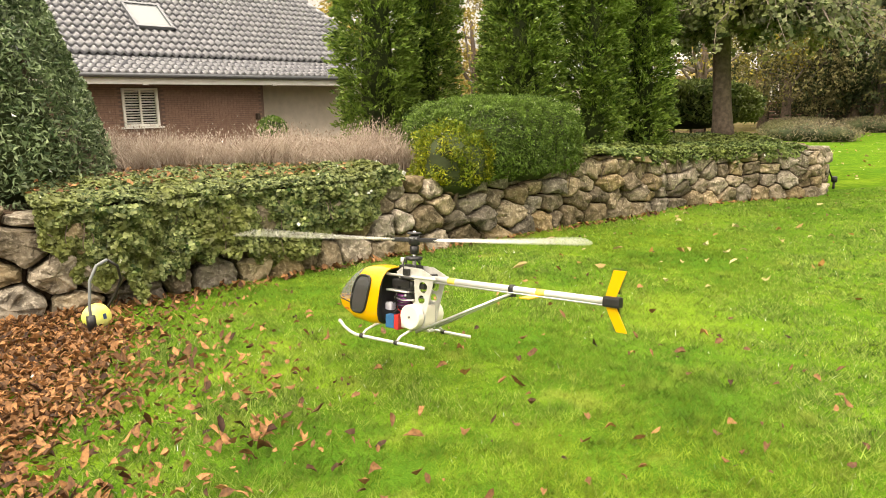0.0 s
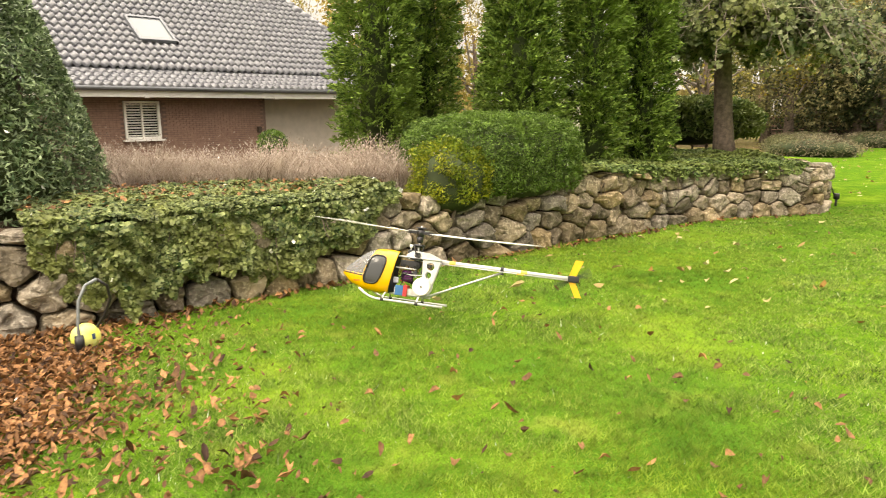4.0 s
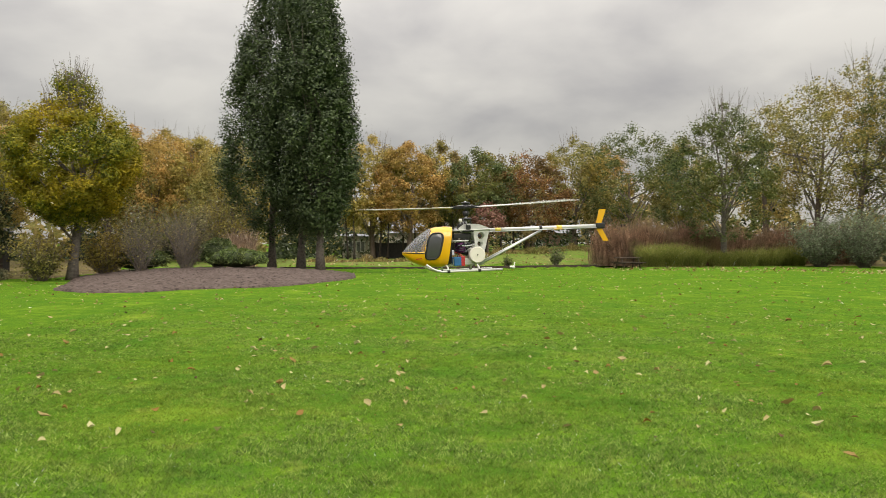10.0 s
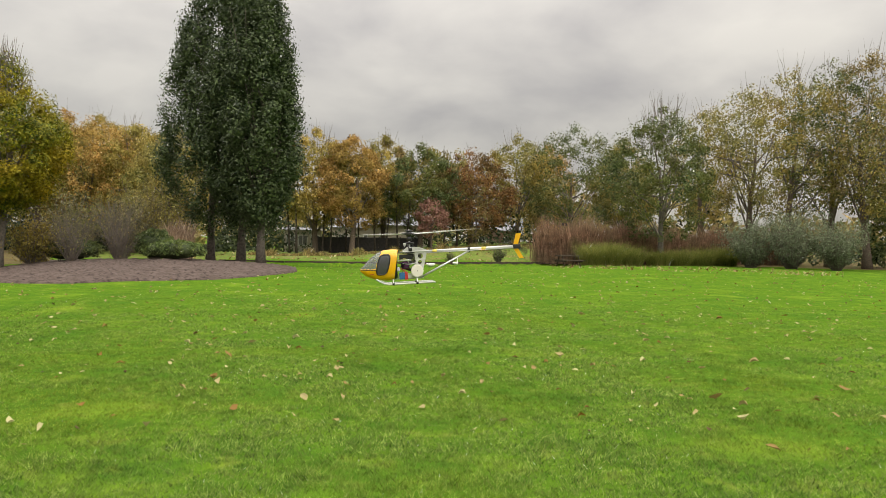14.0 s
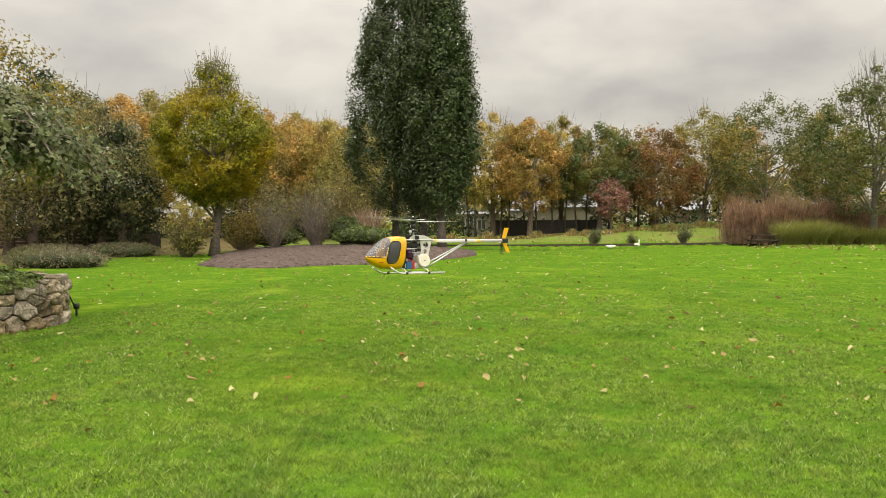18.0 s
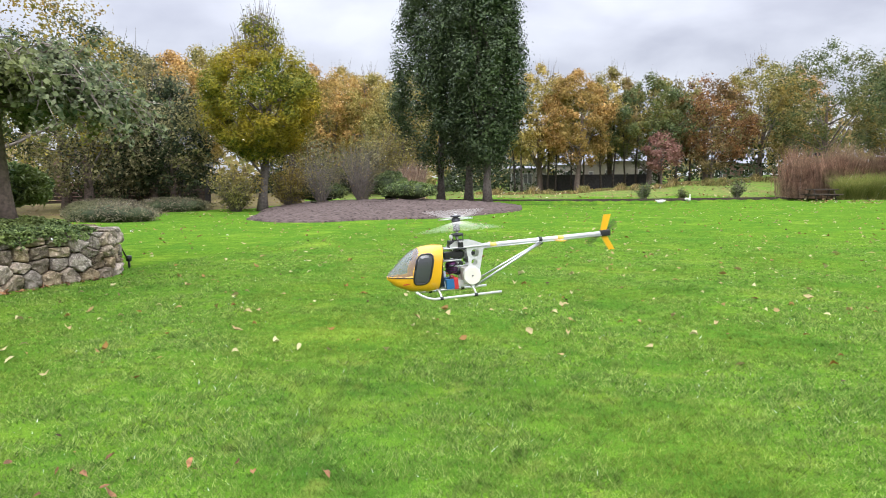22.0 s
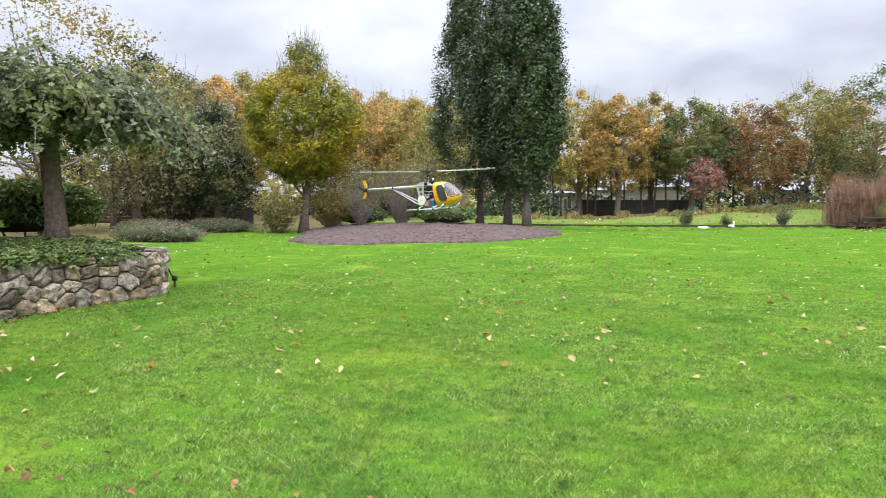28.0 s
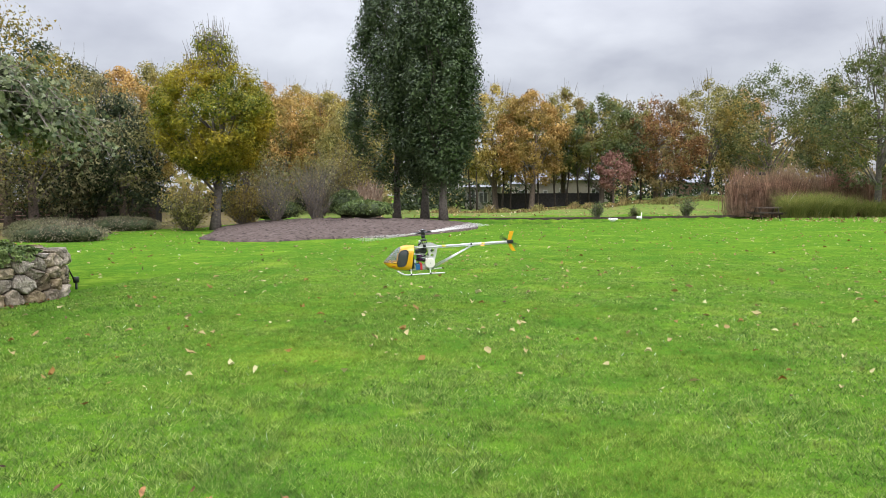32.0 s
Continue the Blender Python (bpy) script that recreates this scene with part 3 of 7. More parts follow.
def wall_at(s, back=0.0):
    """A point s metres along the wall's foot, that far behind it, with the tangent's angle."""
    p = [np.interp(s, ARC, CURVE[:, k] + BACK[:, k] * back) for k in (0, 1)]
    t = [np.interp(s, ARC, TAN[:, k]) for k in (0, 1)]
    return p[0], p[1], math.atan2(t[1], t[0])


def wall_top(y):
    """Height of the wall: lower towards its far end."""
    return float(np.interp(y, [-1.5, -1.1, 1.5, 1.9, 2.6, 4.4, 4.9, 5.8, 7.2, 9.5], [0.86, 0.79, 0.79, 0.89, 0.80, 0.74, 0.86, 0.83, 0.74, 0.75]))


def wall_s(y):
    """How far along the wall a y of the plan lies."""
    k = CURVE[:, 1] < 10.3
    return float(np.interp(y, CURVE[k][:, 1], ARC[k]))


def build_terrace():
    """The planted bank behind the wall, falling towards the house."""
    offs = [(0.18, 0.0), (0.20, 0.66), (0.5, 0.72), (1.2, 0.78), (2.5, 0.80), (4.0, 0.78), (6.0, 0.45), (9.0, 0.25), (16.0, 0.25), (30.0, 0.2)]
    n = 160
    v = []
    for o, z in offs:
        for k in np.linspace(0, len(CURVE) - 1, n).astype(int):
            p = CURVE[k] + BACK[k] * min(o, 9.0)
            if o > 9:
                p = p + np.array([-(o - 9.0), 0])
            zz = z if o > 1.0 else z * (wall_top(CURVE[k][1]) / 0.84)
            v.append((p[0], p[1], zz + (0.04 * math.sin(p[0] * 2.1 + p[1] * 1.7) if 0.3 < o < 8 else 0)))
    i, j = np.meshgrid(np.arange(len(offs) - 1), np.arange(n - 1), indexing="ij")
    a = i * n + j
    f = np.stack([a, a + 1, a + 1 + n, a + n], -1).reshape(-1, 4)
    part("terrace", np_mesh("terrace", v, f, M["soil"], True))
    tagged(bpy.data.objects["terrace"], "raised planting bed of dark soil behind the stone wall", "bed", kind="structure")


def mulch_outline():
    return [(-16.0, 26.0), (-15.1, 23.8), (-13.2, 22.6), (-11.5, 22.9), (-10.6, 24.1), (-9.3, 25.2), (-8.1, 26.3), (-7.1, 28.5), (-6.6, 31.0), (-6.5, 34.2), (-7.2, 37.5),
            (-8.8, 40.2), (-12.0, 42.5), (-15.0, 43.0), (-19.0, 40.5), (-20.6, 37.0), (-19.6, 33.5), (-18.5, 30.6), (-17.2, 28.2)]


def mulch_height(x, y):
    """Height of the mound above the lawn."""
    o = np.array(mulch_outline())
    c = o.mean(0)
    a = np.arctan2(o[:, 1] - c[1], o[:, 0] - c[0])
    k = np.argsort(a)
    r = np.hypot(*(o - c).T)
    aa = np.arctan2(y - c[1], x - c[0])
    rim = np.interp(aa, np.concatenate([a[k] - 2 * np.pi, a[k], a[k] + 2 * np.pi]), np.tile(r[k], 3))
    q = np.hypot(x - c[0], y - c[1]) / rim
    return 0.40 * np.clip(1 - q * q, 0, 1) ** 0.8


def build_mulch():
    o = np.array(mulch_outline())
    c = o.mean(0)
    n = 160
    t = np.linspace(0, len(o), n + 1)[:-1]
    oc = np.concatenate([o, o[:1]])
    edge = np.stack([np.interp(t, np.arange(len(oc)), oc[:, k]) for k in (0, 1)], 1)
    v, rings = [], np.concatenate([np.linspace(0.02, 0.95, 40), [1.0, 1.004]])
    for q in rings:
        p = c + (edge - c) * q
        z = mulch_height(p[:, 0], p[:, 1]) + 0.03 * np.sin(p[:, 0] * 3.1) * np.cos(p[:, 1] * 2.7) * (q < 0.97) + 0.035 + rng.normal(0, 0.026, n)
        if q > 1.001:
            z = z * 0 - 0.06
        v.append(np.stack([p[:, 0], p[:, 1], z], 1))
    v = np.concatenate(v)
    i, j = np.meshgrid(np.arange(len(rings) - 1), np.arange(n), indexing="ij")
    a, b = i * n + j, i * n + (j + 1) % n
    part("mulch_bed", np_mesh("mulch_bed", v, np.stack([a, b, b + n, a + n], -1).reshape(-1, 4), M["mulch"], True))
    tagged(bpy.data.objects["mulch_bed"], "low mound of brown bark mulch under the trees", "flower bed", kind="structure")


build_ground()
build_water()
build_terrace()
build_mulch()


# ---------------------------------------------------------------- trees and shrubs
def limb(p0, direction, length, r0, r1, steps=6, wander=0.12, lift=0.0):
    """A bent, tapering limb."""
    p, d = Vector(p0), Vector(direction).normalized()
    pts, rad = [p.copy()], [r0]
    for k in range(steps):
        d = (d + Vector(rng.normal(0, wander, 3)) + Vector((0, 0, lift))).normalized()
        p = p + d * (length / steps)
        pts.append(p.copy())
        rad.append(r0 + (r1 - r0) * (k + 1) / steps)
    return pts, rad


def crown_points(n, clumps, profile, z0, z1, clump_r, hollow=0.55, tall=0.8):
    """Leaf places: clumps scattered under a crown's profile (radius by height), with gaps between."""
    h = rng.random(clumps) ** (1.15 if tall == 1.2 else 0.9)
    rad = np.array([profile(v) for v in h])
    keep = rng.random(clumps) < np.clip(rad / max(rad.max(), 1e-6), 0.15, 1)
    h, rad = h[keep], rad[keep]
    a = rng.random(len(h)) * 2 * math.pi
    q = hollow + (1 - hollow) * np.sqrt(rng.random(len(h)))
    rr = np.maximum(rad * q - clump_r * 0.4, 0)
    c = np.stack([np.cos(a) * rr, np.sin(a) * rr, z0 + h * (z1 - z0)], 1)
    size = clump_r * (0.6 + 0.8 * rng.random(len(h)))
    k = rng.integers(0, len(h), n)
    off = unit(n) * (rng.random(n) ** 0.5)[:, None] * size[k][:, None]
    off[:, 2] *= tall
    way = off / (np.linalg.norm(off, axis=1, keepdims=True) + 1e-9)
    way += 0.35 * np.stack([np.cos(a[k]), np.sin(a[k]), 0.6 + 0 * a[k]], 1)
    return c[k] + off, c, way


def tree(name, x, y, z, high, trunk_r, crown_r, low, leaf, n, material, label, category="tree", clumps=160, shape="round", clump_r=0.7,
         limbs=14, bark="bark", bare=0, group="", kind="", lean=None):
    """A tree: tapered trunk, limbs and a crown of many small leaves."""
    t = empty(name, pose(x, y, z, 0, 0, float(rng.random() * 360)), label, category, group, kind)
    profiles = {
        "round": lambda v: crown_r * (max(0.0, 1 - (2 * v - 0.85) ** 2 * (0.9 if v > 0.42 else 1.2))) ** 0.5,
        "spindle": lambda v: crown_r * (min(1.0, (v + 0.06) / 0.26) ** 0.6) * max(0.0, 1 - max(0.0, (v - 0.30) / 0.73) ** 1.45),
        "cone": lambda v: crown_r * (min(1.0, (v + 0.12) / 0.2)) * max(0.0, 1 - v) ** 0.75,
        "egg": lambda v: crown_r * (max(0.0, math.sin(math.pi * min(1.0, v * 0.94 + 0.06) ** 0.62))) ** 0.8,
        "bulb": lambda v: crown_r * float(np.interp(v, [0, 0.11, 0.25, 0.42, 0.56, 0.67, 0.8, 0.9, 1.0], [0.36, 0.72, 0.95, 1.0, 0.90, 0.75, 0.55, 0.38, 0.16])),
        "column": lambda v: crown_r * min(1.0, (v + 0.05) / 0.15) ** 0.5 * min(1.0, (1.01 - v) / 0.3) ** 0.6,
    }
    prof = profiles[shape]
    pts, cl, way = crown_points(n, clumps, prof, low, high, clump_r, 0.7 if shape == "spindle" else 0.55, 2.0 if shape == "spindle" else 1.2 if shape == "bulb" else 0.8)
    if shape == "bulb":
        # the top is nearly bare
        stay = rng.random(n) < np.interp((pts[:, 2] - low) / (high - low), [0.5, 0.8, 0.97], [1.0, 0.6, 0.22])
        pts, way = pts[stay], way[stay]
    trunk_top = low + (high - low) * (0.45 if shape == "spindle" else 0.55)
    tp, tr = limb((0, 0, -0.15), (0, 0, 1), trunk_top, trunk_r, trunk_r * 0.25, 7, 0.035, 0.05)
    tr[0] = trunk_r * 1.35
    part("trunk", tubes_mesh("trunk", [(tp, tr)], M[bark], 10), t)
    tubes = []
    for k in range(limbs):
        i = 2 + int(rng.integers(0, 5))
        p0 = tp[i]
        target = Vector(cl[int(rng.integers(0, len(cl)))])
        if target.z < p0.z + 0.2:
            target.z = p0.z + 0.4
        d = target - p0
        pts_l, rad_l = limb(p0, d, d.length * 0.92, trunk_r * 0.28, trunk_r * 0.05, 5, 0.05)
        tubes.append((pts_l, rad_l))
    for k in range(bare):
        a, h = rng.random() * 2 * math.pi, 0.55 + 0.4 * rng.random()
        r = prof(h) * rng.random() * 0.7
        p0 = Vector((math.cos(a) * r, math.sin(a) * r, low + (high - low) * h))
        tubes.append(limb(p0, (math.cos(a) * 0.25, math.sin(a) * 0.25, 1), (high - low) * (0.10 + 0.12 * rng.random()), 0.017, 0.005, 4, 0.1, 0.1))
    if tubes:
        part("branchwork", tubes_mesh("branchwork", tubes, M[bark if not bare else "twig"], 5, False), t)["kind"] = "stuff"
    part("crown", facing_leaves("crown", pts, way, leaf * 1.12, M[material], 0.8, 0.55, True), t)
    return t


def shrub(name, x, y, z, rx, ry, rz, leaf, n, material, label, category="shrub", rot=0.0, power=2.6, aspect=0.55, rough=0.09, stems=True, clump=0.0, group="", bumpy=0.22):
    """A clipped or loose bush: leaves on a rounded body that stands on short stems."""
    t = empty(name, pose(x, y, z, 0, 0, rot), label, category, group)
    d = unit(n)
    d[:, 2] = np.where(d[:, 2] < -0.55, -d[:, 2], d[:, 2])
    p = np.abs(d) ** power
    k = p.sum(1) ** (-1 / power)
    s = d * k[:, None] * np.array([rx, ry, rz])
    s *= (1 - rough * rng.random(n) ** 0.7)[:, None]
    if clump:
        bumps = np.array([noise.noise(Vector(q) * (1.6 / clump)) for q in s])
        s *= (1 + bumpy * bumps)[:, None]
    s[:, 2] += rz
    part("foliage", leaves_mesh("foliage", s, leaf * 1.3, M[material], aspect * 1.2, d, 0.35, True), t)
    # dark solid body behind the leaves, in place of the bush's inner shade
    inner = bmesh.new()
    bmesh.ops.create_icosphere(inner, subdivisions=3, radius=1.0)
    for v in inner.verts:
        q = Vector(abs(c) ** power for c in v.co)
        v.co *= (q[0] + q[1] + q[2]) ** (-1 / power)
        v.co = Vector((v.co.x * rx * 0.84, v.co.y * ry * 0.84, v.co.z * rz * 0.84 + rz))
    part("shade_core", bm_mesh("shade_core", inner, M["far_dark"], True), t)
    if stems:
        tubes = [limb((rx * 0.3 * math.cos(a), ry * 0.3 * math.sin(a), -0.1), (math.cos(a) * 0.3, math.sin(a) * 0.3, 1), rz * 1.1, 0.03, 0.012, 4) for a in np.linspace(0, 5.4, 5)]
        for tb in tubes:
            part("stem", tubes_mesh("stem", [tb], M["bark"], 5), t)
    return t


def twiggy(name, x, y, z, high, spread, n, label, material="twig", leaves=0, leafmat="far_brown", leaf=0.08):
    """A leafless shrub of many upright twigs."""
    t = empty(name, pose(x, y, z), label, "shrub")
    tubes = []
    for k in range(n):
        a, r = rng.random() * 2 * math.pi, spread * rng.random() ** 0.5
        d = Vector((math.cos(a) * r * 0.9, math.sin(a) * r * 0.9, high))
        pts, rad = limb((math.cos(a) * r * 0.12, math.sin(a) * r * 0.12, -0.05), d, high * (0.6 + 0.5 * rng.random()), 0.016, 0.004, 5, 0.16, 0.03)
        tubes.append((pts, rad))
        for q in range(4):
            i = 1 + int(rng.integers(0, 4))
            tubes.append(limb(pts[i], d.normalized() + Vector(rng.normal(0, 0.45, 3)), high * 0.26, 0.008, 0.003, 3, 0.16, 0.05))
    part("branchwork", tubes_mesh("branchwork", tubes, M[material], 3, False), t)["kind"] = "stuff"
    if leaves:
        pp = np.array([tubes[int(i)][0][-1 - int(j)] for i, j in zip(rng.integers(0, len(tubes), leaves), rng.integers(0, 4, leaves))])
        part("foliage", leaves_mesh("foliage", pp + rng.normal(0, 0.08, (leaves, 3)), leaf, M[leafmat], 0.6), t)
    return t


def build_near_garden():
    # five tall columnar thujas behind the wall
    g = "row of columnar thujas behind the stone wall"
    for x, y, r, h, taper in ((-10.55, 2.86, 0.56, 6.3, 0.7), (-10.9, 3.78, 0.44, 6.0, 0.6), (-9.72, 4.80, 0.66, 4.6, 0.95), (-9.54, 5.92, 0.39, 6.0, 0.6), (-9.60, 6.86, 0.40, 5.6, 0.6)):
        t = empty("thuja", pose(x, y, 0.8), "tall dense green columnar thuja in the raised bed", "conifer", g)
        # flat upright sprays, each a fan of scale leaves
        m, per = 2800, 22
        k = rng.random(m) ** 0.85
        prof = r * np.minimum(1, (k + 0.10) / 0.16) ** 0.5 * np.minimum(1, (1.02 - k) / taper) ** 0.8
        a = rng.random(m) * 2 * math.pi
        lump = np.array([noise.noise(Vector((math.cos(b) * 1.7, math.sin(b) * 1.7, q * h * 1.9 + x * 3))) for b, q in zip(a, k)])
        rr = prof * (0.52 + 0.40 * rng.random(m)) * (1 + 0.24 * lump)
        at0 = np.stack([np.cos(a) * rr, np.sin(a) * rr, k * h], 1)
        out = np.stack([np.cos(a) * 0.9, np.sin(a) * 0.9, 0.30 + 0 * a], 1) + rng.normal(0, 0.25, (m, 3))
        out /= np.linalg.norm(out, axis=1, keepdims=True)
        side = np.cross(out, unit(m))
        side /= np.linalg.norm(side, axis=1, keepdims=True)
        f, wd = rng.random((m, per, 1)), rng.normal(0, 1, (m, per, 1))
        pts = at0[:, None] + out[:, None] * 0.24 * f + side[:, None] * wd * 0.062 * (1 - 0.75 * f) + rng.normal(0, 0.008, (m, per, 3))
        way = out[:, None] + side[:, None] * wd * 0.45
        part("crown", leaves_mesh("crown", pts.reshape(-1, 3), 0.078, M["thuja"], 0.55, way.reshape(-1, 3), 0.72, True), t)
        part("trunk", tubes_mesh("trunk", [limb((0, 0, -0.1), (0, 0, 1), h * 0.9, 0.09, 0.02, 6, 0.02)], M["bark"], 7), t)
        # dark cone whose colour stands in for shade within the column
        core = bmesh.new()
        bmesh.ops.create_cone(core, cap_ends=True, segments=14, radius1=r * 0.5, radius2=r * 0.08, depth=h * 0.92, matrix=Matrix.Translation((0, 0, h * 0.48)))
        part("shade_core", bm_mesh("shade_core", core, M["far_dark"], True), t)

    # clipped laurel cone
    t = empty("laurel_bush", pose(-8.2, -2.15, 0.66), "large clipped cone-shaped laurel with glossy dark leaves", "bush")
    n = 70000
    k = rng.random(n) ** 0.8
    prof = 1.48 * np.minimum(1, (k + 0.12) / 0.16) ** 0.5 * np.clip(1 - k ** 1.7, 0, 1) ** 0.62
    a = rng.random(n) * 2 * math.pi
    bump = np.array([noise.noise(Vector((math.cos(b) * 2.2, math.sin(b) * 2.2, q * 5))) for b, q in zip(a, k)])
    rr = prof * (0.91 + 0.09 * rng.random(n) + 0.08 * bump)
    pts = np.stack([np.cos(a) * rr, np.sin(a) * rr, k * 3.0], 1)
    out = np.stack([np.cos(a), np.sin(a), 0.3 + 0 * a], 1)
    part("foliage", leaves_mesh("foliage", pts, 0.070, M["laurel"], 0.55, out, 0.3, True), t)
    # dark cone under the leaves, coloured as the laurel's shaded inside
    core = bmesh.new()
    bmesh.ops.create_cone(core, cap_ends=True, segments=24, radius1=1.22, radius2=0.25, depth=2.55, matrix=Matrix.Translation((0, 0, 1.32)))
    part("shade_core", bm_mesh("shade_core", core, M["far_dark"], True), t)
    for q in range(5):
        part("stem", tubes_mesh("stem", [limb((0.2 * math.cos(q), 0.2 * math.sin(q), -0.1), (math.cos(q) * 0.3, math.sin(q) * 0.3, 1), 2.0, 0.05, 0.02)], M["bark"]), t)

    ang = math.degrees(wall_at(wall_s(3.0))[2])
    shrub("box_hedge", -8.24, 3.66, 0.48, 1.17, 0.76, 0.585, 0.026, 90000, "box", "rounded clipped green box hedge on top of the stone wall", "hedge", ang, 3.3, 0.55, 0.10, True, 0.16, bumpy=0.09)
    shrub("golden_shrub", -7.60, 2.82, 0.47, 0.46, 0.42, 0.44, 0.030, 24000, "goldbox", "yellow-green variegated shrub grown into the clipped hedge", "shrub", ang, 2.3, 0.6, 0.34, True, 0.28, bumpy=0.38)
    shrub("dark_hedge", -12.5, 10.3, 0.85, 1.5, 0.8, 0.55, 0.11, 7000, "ivy_dark", "dark glossy evergreen hedge behind the weeping tree", "hedge", 60, 2.4, 0.6, 0.15)
    shrub("pot_plant", -15.2, 2.0, 0.8, 0.32, 0.32, 0.30, 0.06, 1500, "box", "small green bush before the house wall", "shrub", 0, 2.0, 0.5, 0.2)

    # weeping tree: stout trunk, umbrella of hanging twigs and leaves
    t = empty("weeping_tree", pose(-10.15, 9.06, 0.92), "weeping grafted tree with a stout trunk and umbrella crown", "tree")
    pts, rad = limb((0, 0, -0.1), (-0.05, -0.057, 1), 1.95, 0.165, 0.14, 6, 0.004, 0.02)
    rad[0], rad[1] = 0.21, 0.175
    part("trunk", tubes_mesh("trunk", [(pts, rad)], M["bark"], 14), t)
    top = pts[-1]
    tubes, ends = [], []
    for k in range(210):
        a = rng.random() * 2 * math.pi
        reach = 2.55 * (0.35 + 0.65 * rng.random() ** 0.6)
        rise = (1.15 * (1 - (reach / 3.0) ** 2) + 0.15) * (0.45 + 0.55 * rng.random())
        drop = 0.25 + 0.75 * rng.random() * (reach / 2.5)
        line, q = [], 8
        for i in range(q + 1):
            f = i / q
            z = top.z + rise * math.sin(min(1.0, f * 1.45) * math.pi / 2) - drop * max(0.0, f - 0.55) ** 1.3 * 3.0
            w = Vector(rng.normal(0, 0.085, 3)) if i else Vector((0, 0, 0))
            line.append(Vector((math.cos(a) * reach * f, math.sin(a) * reach * f, z)) + w)
        tubes.append((line, [0.034 * (1 - i / q) ** 1.4 + 0.0045 for i in range(q + 1)]))
        ends += line[2:]
        for i in (3, 5, 6):
            d = Vector(rng.normal(0, 1, 3)) + Vector((0, 0, -0.5))
            ln = limb(line[i], d, 0.45, 0.010, 0.004, 4, 0.25, -0.22)
            tubes.append(ln)
            ends += ln[0][1:]
    part("branchwork", tubes_mesh("branchwork", tubes, M["pale_twig"], 4, False), t)["kind"] = "stuff"
    ends = np.array([tuple(e) for e in ends])
    n = 34000
    c = ends[rng.integers(0, len(ends), n)] + rng.normal(0, 0.05, (n, 3))
    part("crown", facing_leaves("crown", c, c - np.array([0, 0, top.z - 1.2]), 0.088, M["weeping"], 0.8, 0.9), t)

    # ivy over the wall and the bed
    def ivy(name, y0, y1, n, material, label, size, hang_y, hang_by, spread=1.7, thick=0.09):
        """Ivy on the bed and hanging down the wall's face, as deep as hang_by says along hang_y."""
        t = empty(name, pose(0, 0, 0), label, "ground cover", kind="stuff")
        s = wall_s(y0) + (wall_s(y1) - wall_s(y0)) * rng.random(n)
        plan_y = np.interp(s, ARC, CURVE[:, 1])
        top = np.array([wall_top(c) for c in plan_y])
        fringe = np.array([0.13 * noise.noise(Vector((q * 2.3, 3.7, 0))) + 0.15 * noise.noise(Vector((q * 7.0, 1.7, 0))) for q in s])
        hang = np.clip(np.interp(plan_y, hang_y, hang_by) * (1 + 1.6 * fringe) + 0.4 * fringe * (np.interp(plan_y, hang_y, hang_by) > 0.03), 0.0, 0.86)
        q = -hang + (hang + spread) * rng.random(n)
        face_on = q < 0
        lump = np.array([noise.noise(Vector((w * 3.2, b * 3.2, 1))) + 0.6 * noise.noise(Vector((w * 8.5, b * 8.5, 5))) for w, b in zip(s, q)])
        # the mat swells and thins in cushions; the wall's face leans back a little
        back = np.where(face_on, 0.12 * (top + q) - 0.105 - thick * (0.35 + 0.65 * rng.random(n)) * np.clip(1 + 1.1 * lump, 0.15, 2.0), -0.10 + q)
        z = np.where(face_on, top + 0.02 + q, top + 0.02 + (0.03 + (0.86 - top)) * np.clip(q * 0.8, 0, 1) + 0.05 * lump + 0.04 * rng.random(n))
        keep = np.where(face_on, lump > -0.95 + 0.4 * np.clip((plan_y - 0.6) / 0.6, 0, 1), lump > -0.9)
        s, back, z, face_on = s[keep], back[keep], z[keep], face_on[keep]
        x = np.interp(s, ARC, CURVE[:, 0]) + np.interp(s, ARC, BACK[:, 0]) * back
        y = np.interp(s, ARC, CURVE[:, 1]) + np.interp(s, ARC, BACK[:, 1]) * back
        # leaves face outwards and hang tip down
        front = -np.stack([np.interp(s, ARC, BACK[:, 0]), np.interp(s, ARC, BACK[:, 1]), 0 * s], 1)
        face = np.where(face_on[:, None], front + np.array([0, 0, 0.55]), front * 0.25 + np.array([0, 0, 1.0]))
        part("ivy_leaves", facing_leaves("ivy_leaves", np.stack([x, y, z], 1), face, size, M[material], 0.9, 0.8), t)
        stems = []
        for k in range(24):
            q = wall_s(y0) + (wall_s(y1) - wall_s(y0)) * rng.random()
            px, py, _ = wall_at(q, -0.10)
            stems.append(limb((px, py, 0.72), (0.02, 0.02, -1), 0.5 * rng.random() + 0.1, 0.005, 0.003, 5, 0.2))
        part("ivy_stems", tubes_mesh("ivy_stems", stems, M["bark"], 4, False), t)

    ivy("ivy", -1.2, 2.0, 84000, "ivy", "green ivy with yellowing leaves hanging over the stone wall", 0.043,
        [-1.2, -1.0, -0.5, 0.1, 0.4, 0.6, 0.85, 1.1, 1.75, 2.0], [0.24, 0.42, 0.62, 0.58, 0.58, 0.74, 0.56, 0.54, 0.36, 0.08], 1.55, 0.14)
    ivy("ivy", 4.5, 9.3, 38000, "ivy_dark", "dark green ivy mat on top of the wall's end", 0.048,
        [4.5, 5.5, 5.9, 6.6, 7.5, 8.6, 9.0, 9.3], [0.0, 0.0, 0.14, 0.13, 0.10, 0.19, 0.10, 0.03], 2.3, 0.09)
    # brown leaves caught in the ivy before the lavender
    n = 900
    s = wall_s(-1.2) + (wall_s(2.2) - wall_s(-1.2)) * rng.random(n)
